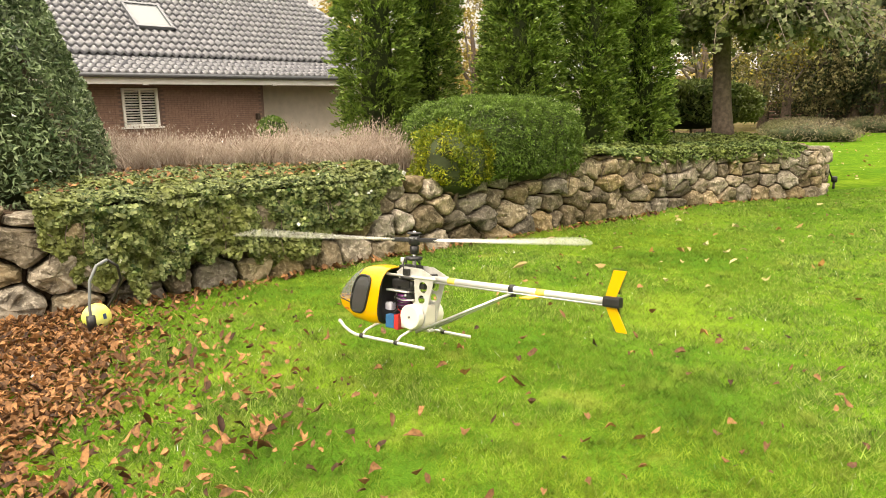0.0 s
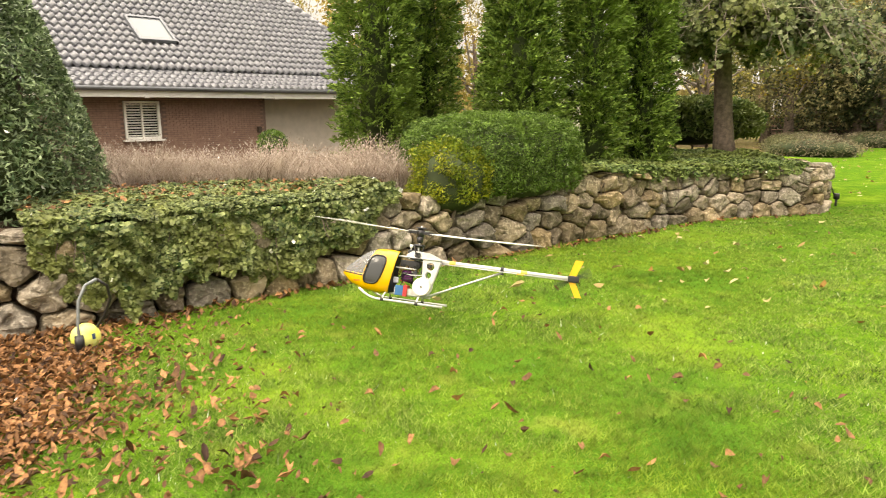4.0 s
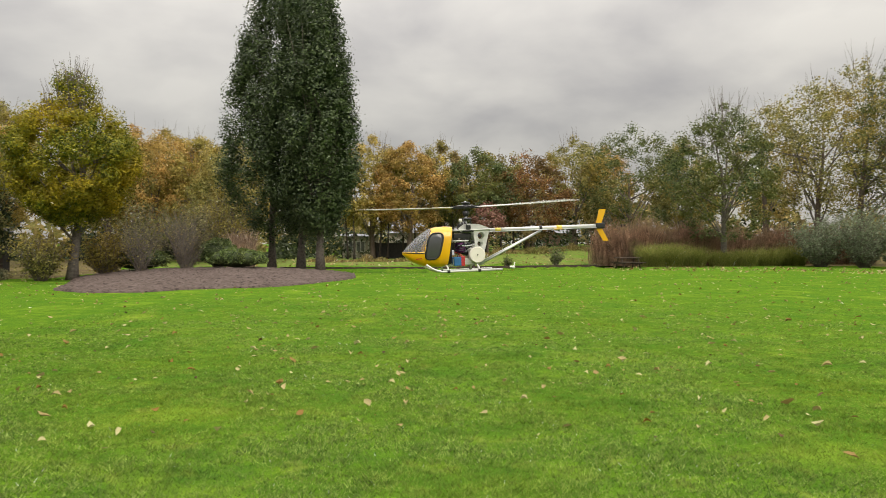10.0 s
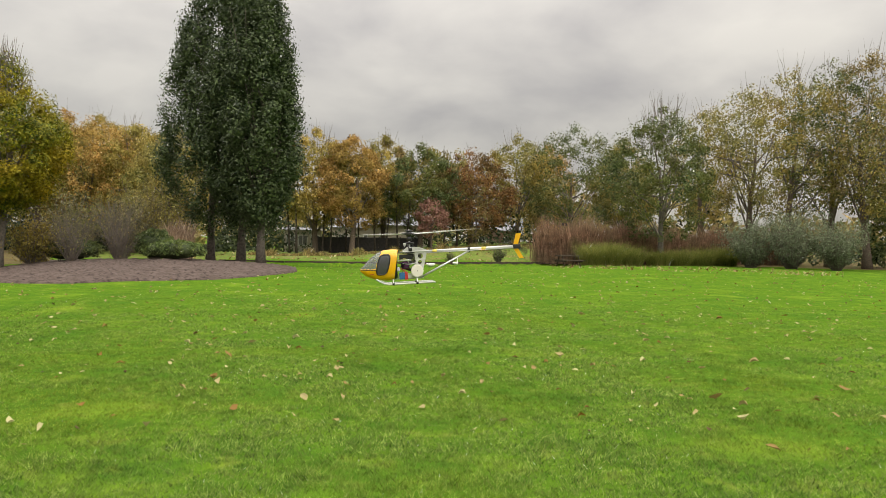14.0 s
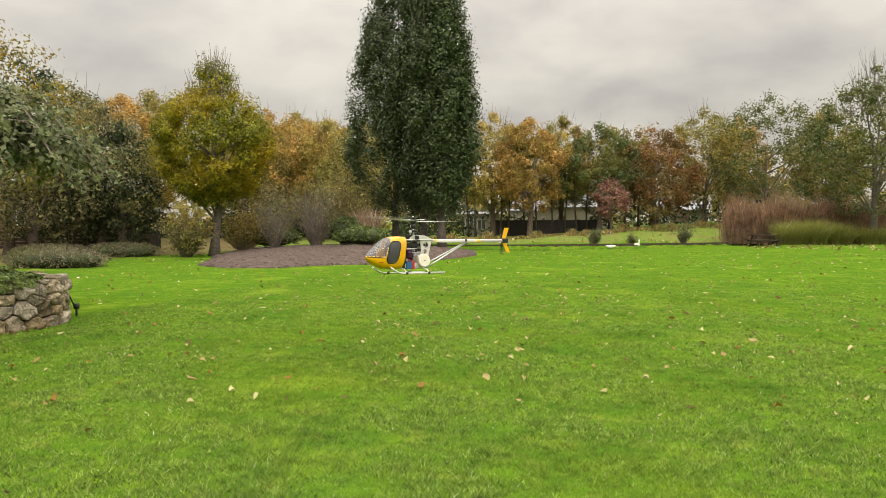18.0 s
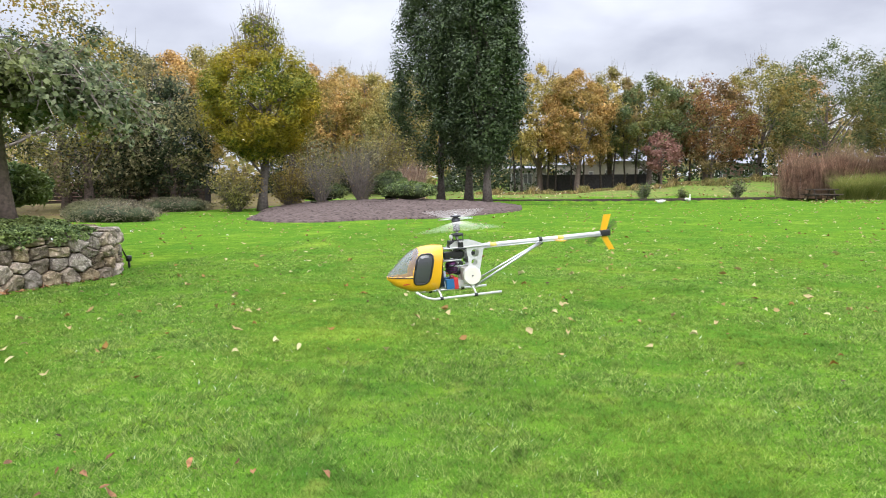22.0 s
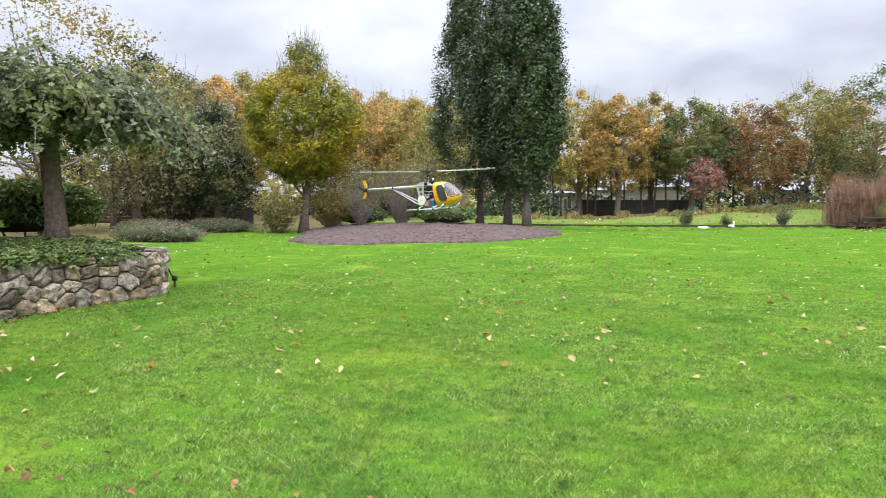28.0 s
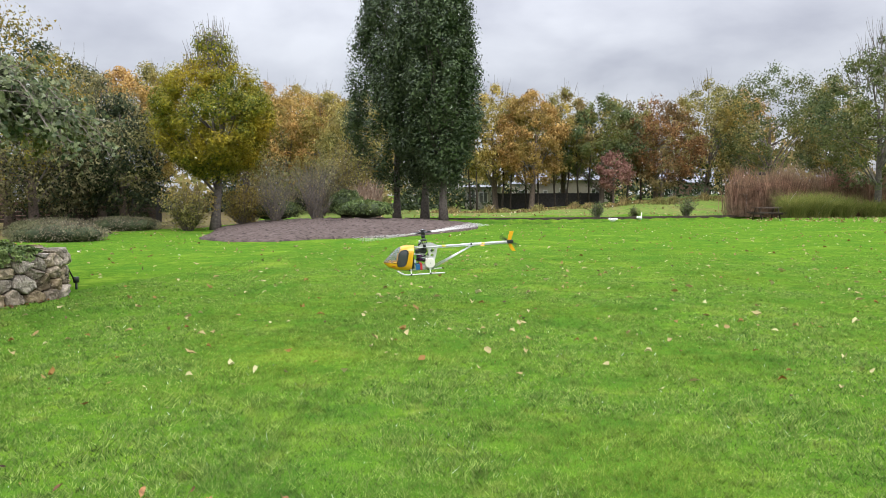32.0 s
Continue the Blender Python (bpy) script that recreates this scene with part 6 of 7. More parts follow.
def canopy_ring(x, n=48):
    """The cabin's outline at x: half width, bottom and top."""
    f = np.clip((x - 0.13) / 0.43, 0, 1)
    zb = np.interp(f, [0, 0.25, 0.6, 0.85, 1], [0.055, 0.045, 0.06, 0.105, 0.165])
    zt = np.interp(f, [0, 0.15, 0.35, 0.5, 0.6, 0.7, 0.8, 0.9, 0.96, 1], [0.385, 0.392, 0.387, 0.370, 0.345, 0.313, 0.273, 0.232, 0.205, 0.185])
    w = np.interp(f, [0, 0.3, 0.6, 0.85, 0.96, 1], [0.116, 0.122, 0.115, 0.082, 0.047, 0.014])
    zc, hz = (zb + zt) / 2, (zt - zb) / 2
    ring = []
    for k in range(n):
        a = 2 * math.pi * k / n
        c, s = math.cos(a), math.sin(a)
        q = (abs(c) ** 3.0 + abs(s) ** 3.0) ** (-1 / 3.0)
        z = float(zc + hz * s * q)
        ring.append((float(x) + 0.17 * (0.40 - z) * float(1 - f) ** 4, float(w * c * q), z))
    return ring


def shell_width(x, z):
    """Half width of the cabin at x and height z."""
    ring = canopy_ring(x)
    zs = [p[2] for p in ring]
    zb, zt = min(zs), max(zs)
    w = max(p[1] for p in ring)
    k = min(1.0, abs((z - (zb + zt) / 2) / ((zt - zb) / 2)))
    return w * (1 - k ** 3) ** (1 / 3)


def build_helicopter():
    h = empty("model_helicopter", pose(0, 0, 0), "yellow and white radio-controlled helicopter with open engine bay, flying low", "model helicopter")
    xs = [0.13, 0.14] + [0.15 + 0.01 * k for k in range(40)] + [0.555, 0.56]
    seam = lambda x: np.interp(x, [0.13, 0.33, 0.56], [0.13, 0.165, 0.182])
    bm = loft("canopy", [canopy_ring(x) for x in xs], M["yellow"], False, True)
    # the windshield takes the front upper part of the shell
    glass = bm.copy()

    def is_glass(f):
        c = f.calc_center_median()
        return c.z > seam(c.x) + 0.006 and c.x > 0.318 + 0.42 * max(0.0, 0.354 - c.z)

    bmesh.ops.delete(bm, geom=[f for f in bm.faces if is_glass(f)], context="FACES")
    bmesh.ops.delete(glass, geom=[f for f in glass.faces if not is_glass(f)], context="FACES")
    bmesh.ops.solidify(bm, geom=list(bm.faces), thickness=0.006)
    can = part("canopy", bm_mesh("canopy", bm, M["yellow"], True), h, "glossy yellow cabin shell")
    part("windshield", bm_mesh("windshield", glass, M["wind"], True), can, "clear bubble windshield")
    for s in (-1, 1):
        # door window: rounded trapezium following the side
        out = []
        for k in range(24):
            a = 2 * math.pi * k / 24
            c, d = math.cos(a), math.sin(a)
            q = (abs(c) ** 4 + abs(d) ** 4) ** -0.25
            px, pz = 0.300 + 0.062 * c * q + 0.028 * (-d * q), 0.226 + 0.108 * d * q
            out.append((px, s * (shell_width(px, pz) + 0.004), pz))
        # the pane follows the shell's curve
        rows = []
        for q in (1.0, 0.75, 0.5, 0.25):
            row = []
            for x, _, z in out:
                x, z = 0.300 + (x - 0.300) * q, 0.226 + (z - 0.226) * q
                row.append((x, s * (shell_width(x, z) + 0.004), z))
            rows.append(row)
        win = loft("door_window", rows, None, False, True)
        door = part("door_window", bm_mesh("door_window", win, M["smoke"]), can, "dark tinted door window")
        part("seal", tubes_mesh("seal", [(out + [out[0]], 0.0075)], M["black"], 5), door, "black window seal")
        stripe = [(x, s * (shell_width(x, float(seam(x))) + 0.001), float(seam(x))) for x in (0.37, 0.40, 0.43, 0.46, 0.49, 0.515, 0.535, 0.55)]
        part("trim_line", tubes_mesh("trim_line", [(stripe, 0.0042)], M["black"], 5), can)
        part("stripe", bm_mesh("stripe", box_bm(0.05, 0.003, 0.006), M["red"]), can, m=pose(0.43, s * (shell_width(0.43, 0.125) + 0.002), 0.125, 0, 6, -14 * s))
    part("nose_trim", tubes_mesh("nose_trim", [([(0.50, 0.055, 0.178), (0.545, 0.03, 0.181), (0.562, 0, 0.182), (0.545, -0.03, 0.181), (0.50, -0.055, 0.178)], 0.0035)], M["black"], 5), can)
    part("bulkhead", loft_plate(), h, "dark open cabin bulkhead")
    # side plates with lightening holes
    for s in (-1, 1):
        part("side_plate", side_plate(), h, "pale metal side plate with round holes", pose(0, 0.052 * s, 0))
    for x, z in ((0.06, 0.355), (-0.15, 0.335), (0.02, 0.24), (-0.10, 0.20), (-0.09, 0.085)):
        part("spacer", tubes_mesh("spacer", [([(x, -0.05, z), (x, 0.05, z)], 0.008)], M["alu"], 8), h)
    for s in (-1, 1):
        part("rail", tubes_mesh("rail", [([(0.15, 0.058 * s, 0.352), (-0.2, 0.058 * s, 0.352)], 0.007)], M["alu_white"], 6), h)
        part("rail", tubes_mesh("rail", [([(0.15, 0.058 * s, 0.262), (0.0, 0.058 * s, 0.262)], 0.006)], M["alu_white"], 6), h)
    part("servo_tray", bm_mesh("servo_tray", box_bm(0.16, 0.1, 0.008, Matrix.Translation((0.07, 0, 0.262))), M["dural"]), h)
    for x, y in ((0.03, 0.035), (0.03, -0.035), (0.10, 0.03)):
        part("servo", bm_mesh("servo", box_bm(0.042, 0.022, 0.045, Matrix.Translation((x, y, 0.295)), 0.003), M["black"]), h)
    part("engine", tubes_mesh("engine", [([(0.06, 0, 0.16), (0.06, 0, 0.18), (0.06, 0, 0.24), (0.06, 0, 0.25)], [0.03, 0.046, 0.046, 0.03])], M["purple"], 14), h, "purple anodised motor")
    for k in range(4):
        part("cooling_fin", tubes_mesh("cooling_fin", [([(0.06, 0, 0.176 + k * 0.017), (0.06, 0, 0.182 + k * 0.017)], 0.052)], M["carbon"], 14), h)
    part("battery", bm_mesh("battery", box_bm(0.062, 0.05, 0.075, Matrix.Translation((0.10, 0.06, 0.09)), 0.005), M["blue"]), h, "blue wrapped battery")
    part("battery_clamp", bm_mesh("battery_clamp", box_bm(0.035, 0.055, 0.085, Matrix.Translation((0.055, 0.055, 0.09)), 0.006), M["red"]), h, "red battery housing")
    part("battery", bm_mesh("battery", box_bm(0.062, 0.05, 0.075, Matrix.Translation((0.10, -0.06, 0.09)), 0.005), M["blue"]), h, "blue wrapped battery")
    part("battery_clamp", bm_mesh("battery_clamp", box_bm(0.035, 0.055, 0.085, Matrix.Translation((0.055, -0.055, 0.09)), 0.006), M["red"]), h)
    part("receiver", bm_mesh("receiver", box_bm(0.05, 0.04, 0.045, Matrix.Translation((0.145, 0.03, 0.165)), 0.012), M["cloth"]), h, "pale wrapped receiver")
    cables = [limb((0.13, 0.03, 0.18), (-1, 0.2, 0.3), 0.14, 0.004, 0.004, 6, 0.4), limb((0.10, 0.06, 0.13), (-0.4, 0, 1), 0.13, 0.004, 0.004, 6, 0.4), limb((0.05, 0.05, 0.13), (0.6, -0.1, 1), 0.1, 0.004, 0.004, 6, 0.5)]
    part("cable", tubes_mesh("cable", cables[:2], M["black"], 5), h)
    part("cable", tubes_mesh("cable", cables[2:], M["red"], 5), h, "red cable")
    for s in (-1, 1):
        tank = bmesh.new()
        bmesh.ops.create_cone(tank, cap_ends=True, segments=28, radius1=0.068, radius2=0.068, depth=0.05, matrix=pose(-0.068, 0.085 * s, 0.138, 90))
        bmesh.ops.create_cube(tank, size=1, matrix=pose(-0.068, 0.085 * s, 0.138) @ Matrix.Diagonal((0.06, 0.0495, 0.12, 1)))
        bmesh.ops.bevel(tank, geom=[e for e in tank.edges], offset=0.005, segments=1, affect="EDGES")
        tk = part("fuel_tank", bm_mesh("fuel_tank", tank, M["tank"], False), h, "milky white fuel tank")
        part("bolt", tubes_mesh("bolt", [([(-0.068, 0.108 * s, 0.138), (-0.068, 0.116 * s, 0.138)], 0.006)], M["carbon"], 8), tk)
    part("tank_body", bm_mesh("tank_body", box_bm(0.105, 0.13, 0.115, Matrix.Translation((-0.068, 0, 0.138)), 0.02), M["tank"]), h, "milky white tank body between the side plates")
    for k, (x, z) in enumerate(((-0.12, 0.355), (-0.06, 0.25), (-0.10, 0.30), (0.0, 0.235))):
        part("frame_block", bm_mesh("frame_block", box_bm(0.035, 0.088, 0.026, Matrix.Translation((x, 0, z)), 0.004), M["carbon" if k % 2 else "black"]), h)
    part("cooling_fan", tubes_mesh("cooling_fan", [([(0.0, -0.042, 0.30), (0.0, -0.03, 0.30), (0.0, 0.03, 0.30), (0.0, 0.042, 0.30)], [0.028, 0.038, 0.038, 0.028])], M["black"], 18), h, "black cooling fan")
    # mast, swashplate and rotor head
    for s in (-1, 1):
        part("lower_panel", bm_mesh("lower_panel", box_bm(0.26, 0.004, 0.05, Matrix.Translation((0.01, 0.056 * s, 0.086)), 0.0015), M["dural"]), h, "pale lower frame panel")
    part("gear_case", bm_mesh("gear_case", box_bm(0.11, 0.085, 0.075, Matrix.Translation((0.02, 0, 0.372)), 0.012), M["black"]), h, "black gear case under the rotor")
    part("servo_block", bm_mesh("servo_block", box_bm(0.13, 0.094, 0.04, Matrix.Translation((0.055, 0, 0.305)), 0.006), M["black"]), h, "black servo block")
    for s in (-1, 1):
        part("swash_servo", bm_mesh("swash_servo", box_bm(0.04, 0.02, 0.036, Matrix.Translation((-0.005, 0.066 * s, 0.375)), 0.003), M["black"]), h)
        part("linkage", tubes_mesh("linkage", [([(-0.005, 0.078 * s, 0.375), (0.02, 0.07 * s, 0.41), (0.03, 0.045 * s, 0.445)], 0.004)], M["carbon"], 6), h)
        part("linkage", tubes_mesh("linkage", [([(0.09, 0.056 * s, 0.225), (0.02, 0.066 * s, 0.215), (-0.06, 0.062 * s, 0.225)], 0.0045)], M["alu"], 6), h)
    part("exhaust", tubes_mesh("exhaust", [([(0.05, -0.03, 0.17), (0.0, -0.07, 0.15), (-0.05, -0.075, 0.19)], [0.016, 0.02, 0.018])], M["carbon"], 10), h, "dark exhaust pipe")
    part("mast_collar", tubes_mesh("mast_collar", [([(0, 0, 0.47), (0, 0, 0.475), (0, 0, 0.515), (0, 0, 0.52)], [0.016, 0.026, 0.026, 0.016])], M["carbon"], 12), h)
    part("mast", tubes_mesh("mast", [([(0, 0, 0.2), (0, 0, 0.60)], 0.009)], M["alu"], 10), h)
    part("main_gear", tubes_mesh("main_gear", [([(0, 0, 0.335), (0, 0, 0.35)], 0.075)], M["black"], 24), h, "black main gear")
    part("bearing_block", bm_mesh("bearing_block", box_bm(0.07, 0.06, 0.05, Matrix.Translation((0, 0, 0.385)), 0.006), M["carbon"]), h)
    part("swashplate", tubes_mesh("swashplate", [([(0, 0, 0.435), (0, 0, 0.44), (0, 0, 0.455), (0, 0, 0.46)], [0.03, 0.048, 0.048, 0.025])], M["carbon"], 18), h, "dark swashplate")
    for k in range(3):
        a = 2 * math.pi * k / 3 + 0.4
        part("control_rod", tubes_mesh("control_rod", [([(0.05 * math.cos(a), 0.05 * math.sin(a), 0.36), (0.044 * math.cos(a), 0.044 * math.sin(a), 0.445)], 0.004)], M["carbon"], 6), h)
    part("antenna_post", tubes_mesh("antenna_post", [([(0.055, 0.03, 0.36), (0.055, 0.03, 0.42), (0.055, 0.03, 0.425), (0.055, 0.03, 0.45)], [0.006, 0.006, 0.014, 0.014])], M["white"], 8), h)
    rotor = part("main_rotor", tubes_mesh("main_rotor", [([(0, 0, -0.03), (0, 0, -0.025), (0, 0, 0.02), (0, 0, 0.03)], [0.02, 0.032, 0.032, 0.015])], M["carbon"], 14), h, "dark rotor head", pose(0, 0, 0.55))
    for s in (0, 180):
        grip = part("blade_grip", bm_mesh("blade_grip", box_bm(0.10, 0.03, 0.024, Matrix.Translation((0.075, 0, 0)), 0.005), M["carbon"]), rotor, m=pose(0, 0, 0, 0, 0, s))
        bl = bmesh.new()
        rings = []
        for x, c in ((0.11, 0.05), (0.16, 0.075), (0.5, 0.075), (ROTOR_R - 0.03, 0.073), (ROTOR_R, 0.06)):
            tw = radians(6 - 4 * x)
            ring = []
            for k in range(12):
                a = 2 * math.pi * k / 12
                yy, zz = c * 0.5 * math.cos(a), c * 0.06 * math.sin(a) * (1.2 + math.cos(a) * 0.6)
                ring.append((x, yy * math.cos(tw) - zz * math.sin(tw), yy * math.sin(tw) + zz * math.cos(tw) + 0.03 * (x / ROTOR_R) ** 2 * 0.6))
            rings.append(ring)
        part("blade", bm_mesh("blade", loft("blade", rings, None, True, True), M["bladepaint"], True), rotor, "pale rotor blade", pose(0, 0, 0, 0, 0, s))
    part("rotor_cap", tubes_mesh("rotor_cap", [([(0, 0, 0.028), (0, 0, 0.032), (0, 0, 0.040), (0, 0, 0.044)], [0.02, 0.040, 0.040, 0.025])], M["carbon"], 16), rotor, "dark rotor cap")
    for s in (-1, 1):
        part("flybar_paddle_arm", tubes_mesh("flybar_paddle_arm", [([(0, 0, 0.015), (0, 0.13 * s, 0.015)], 0.004)], M["alu"], 6), rotor)
    # tail
    part("tail_boom", tubes_mesh("tail_boom", [([(-0.12, 0, 0.346), (-1.18, 0, 0.346)], 0.0165)], M["alu_white"], 14), h, "pale alloy tail boom")
    for x in (-0.25, -0.80):
        part("tape_band", tubes_mesh("tape_band", [([(x, 0, 0.346), (x - 0.05, 0, 0.346)], 0.0172)], M["tapeyellow"], 14), h, "yellow tape band")
    part("tail_control_rod", tubes_mesh("tail_control_rod", [([(-0.1, 0.025, 0.33), (-1.16, 0.025, 0.33)], 0.004)], M["alu"], 6), h)
    part("boom_clamp", tubes_mesh("boom_clamp", [([(-0.645, 0, 0.346), (-0.67, 0, 0.346)], 0.023)], M["black"], 12), h, "black boom clamp")
    part("boom_clamp", bm_mesh("boom_clamp", box_bm(0.03, 0.03, 0.03, Matrix.Translation((-0.657, 0, 0.322)), 0.003), M["black"]), h)
    part("stabiliser", bm_mesh("stabiliser", box_bm(0.055, 0.13, 0.006, Matrix.Translation((-0.80, 0.05, 0.328)), 0.002), M["yellow"]), h, "small yellow stabiliser")
    for s in (-1, 1):
        part("boom_strut", tubes_mesh("boom_strut", [([(-0.66, 0.012 * s, 0.325), (-0.09, 0.075 * s, 0.055)], 0.009)], M["alu"], 8), h, "bright boom strut")
    part("tail_gearbox", bm_mesh("tail_gearbox", box_bm(0.085, 0.045, 0.05, Matrix.Translation((-1.20, 0, 0.346)), 0.012), M["black"]), h, "black tail gearbox")
    for up in (1, -1):
        fin = bmesh.new()
        z0, z1 = 0.346 + 0.02 * up, 0.346 + (0.145 if up > 0 else -0.135)
        pts = [(-1.165, z0), (-1.215, z0), (-1.262 if up > 0 else -1.275, z1), (-1.20 if up > 0 else -1.225, z1)]
        a = [fin.verts.new((x, -0.004, z)) for x, z in pts]
        b = [fin.verts.new((x, 0.004, z)) for x, z in pts]
        fin.faces.new(a)
        fin.faces.new(b[::-1])
        for k in range(4):
            fin.faces.new((a[k], a[(k + 1) % 4], b[(k + 1) % 4], b[k]))
        part("fin", bm_mesh("fin", fin, M["yellow"]), h, "swept yellow tail fin")
    tail = part("tail_rotor", tubes_mesh("tail_rotor", [([(0, -0.02, 0), (0, 0.02, 0)], 0.014)], M["black"], 10), h, "dark tail rotor hub", pose(-1.20, -0.055, 0.346))
    for s in (0, 180):
        part("tail_blade", bm_mesh("tail_blade", box_bm(0.028, 0.004, 0.12, Matrix.Translation((0, 0, 0.09)), 0.0015), M["black"]), tail, m=pose(0, 0, 0, 0, s, 0))
    # landing gear
    for s in (-1, 1):
        y = SKID * s
        part("skid", tubes_mesh("skid", [([(0.385, y, 0.075), (0.345, y, 0.045), (0.30, y, 0.022), (0.25, y, 0.010), (-0.255, y, 0.010)], 0.009)], M["alu_white"], 10), h, "pale tubular landing skid")
        for x in (0.2, -0.06):
            part("skid_leg", tubes_mesh("skid_leg", [([(x, 0.03 * s, 0.062), (x, 0.10 * s, 0.058), (x, 0.17 * s, 0.038), (x, y, 0.012)], 0.0072)], M["alu_white"], 8), h)
            part("skid_clamp", tubes_mesh("skid_clamp", [([(x - 0.012, y, 0.010), (x + 0.012, y, 0.010)], 0.0135)], M["black"], 10), h, "black skid clamp")
    part("keel", bm_mesh("keel", box_bm(0.36, 0.05, 0.012, Matrix.Translation((0.04, 0, 0.058)), 0.003), M["dural"]), h)
    return h, rotor, tail


def loft_plate():
    """The dark rim and back of the cabin."""
    bm = bmesh.new()
    ring = canopy_ring(0.128)
    cy, cz = 0, 0.22
    inner = [(0.15, y * 0.86, cz + (z - cz) * 0.9) for _, y, z in ring]
    deep = [(0.30, y * 0.6, cz + (z - cz) * 0.6) for _, y, z in ring]
    rows = [[bm.verts.new(p) for p in r] for r in (ring, inner, deep)]
    for a, b in zip(rows, rows[1:]):
        for k in range(len(a)):
            bm.faces.new((a[k], a[(k + 1) % len(a)], b[(k + 1) % len(a)], b[k]))
    bm.faces.new(rows[-1])
    return bm_mesh("bulkhead", bm, M["black"], True)


def side_plate():
    """A tapered metal plate with two round holes."""
    outer = [(0.08, 0.37), (0.03, 0.405), (-0.10, 0.40), (-0.185, 0.365), (-0.185, 0.33), (-0.14, 0.16), (-0.12, 0.06), (-0.05, 0.06), (-0.02, 0.10), (-0.02, 0.18), (-0.06, 0.22), (-0.05, 0.33), (0.06, 0.335)]
    bm = bmesh.new()
    o = [bm.verts.new((x, 0.002, z)) for x, z in outer]
    edges = [bm.edges.new((o[k], o[(k + 1) % len(o)])) for k in range(len(o))]
    for cx, cz, r in ((-0.115, 0.30, 0.030), (-0.105, 0.232, 0.024)):
        c = [bm.verts.new((cx + r * math.cos(2 * math.pi * k / 18), 0.002, cz + r * math.sin(2 * math.pi * k / 18))) for k in range(18)]
        edges += [bm.edges.new((c[k], c[(k + 1) % 18])) for k in range(18)]
    bmesh.ops.triangle_fill(bm, use_beauty=True, use_dissolve=False, edges=edges)
    bmesh.ops.solidify(bm, geom=list(bm.faces), thickness=0.004)
    return bm_mesh("side_plate", bm, M["dural"])


M["tapeyellow"] = mat("yellow_tape", (0.75, 0.62, 0.12), 0.5, scale=12)
ROTOR_R, SKID = 0.97, 0.20


# ---------------------------------------------------------------- leaves and grass on the ground
def flat_leaves(name, pts, size, material, label, curl=0.5):
    n = len(pts)
    a = rng.random(n) * 2 * math.pi
    d = np.stack([np.cos(a), np.sin(a), rng.normal(0, curl, n)], 1)
    s = np.stack([-np.sin(a), np.cos(a), rng.normal(0, curl, n)], 1)
    L = (size * (0.4 + 1.1 * rng.random(n)))[:, None]
    c = np.asarray(pts)
    up = np.array([0, 0, 1.0])
    # a lobed outline round the midrib, its margin curled up
    lobes = [(-0.52, 0.0), (-0.22, 0.25), (0.18, 0.24), (0.56, 0.0), (0.20, -0.23), (-0.22, -0.26)]
    fold = (rng.random((n, 1)) * 1.9 - 0.2)
    arch = rng.normal(0.15, 0.8, (n, 1))
    cols = [c + up * L * 0.02]
    for k, (p, q) in enumerate(lobes):
        w = 1 + 0.16 * rng.normal(size=(n, 1))
        cols.append(c + d * L * p * w + s * L * q * w + up * L * (fold * abs(q) + arch * p * p + 0.06 * rng.normal(size=(n, 1))))
    v = np.stack(cols, 1).reshape(-1, 3)
    i = np.arange(n) * 7
    f = np.concatenate([np.stack([i, i + 1 + k, i + 1 + (k + 1) % 6], 1) for k in range(6)])
    v[:, 2] = np.maximum(v[:, 2], 0.006) + ripple(v[:, 0], v[:, 1])
    ob = part(name, np_mesh(name, v, f, material))
    return tagged(ob, label, "leaves", kind="stuff")


def litter_density(x, y):
    """How thick the leaf litter lies on the lawn beside the wall."""
    wave = 0.22 * np.sin(x * 2.3 + 0.6) + 0.15 * np.sin(x * 5.1 + y * 3.0)
    east = np.clip((-1.15 - x + 0.5 * np.sin(y * 2.1) + 0.25 * np.sin(y * 5.3)) / 1.1, 0, 1)
    return np.clip((-0.53 - y + 0.7 * wave) / 0.6, 0, 1) * np.clip((y + 4.4 + wave * 1.5) / 1.3, 0, 1) * east


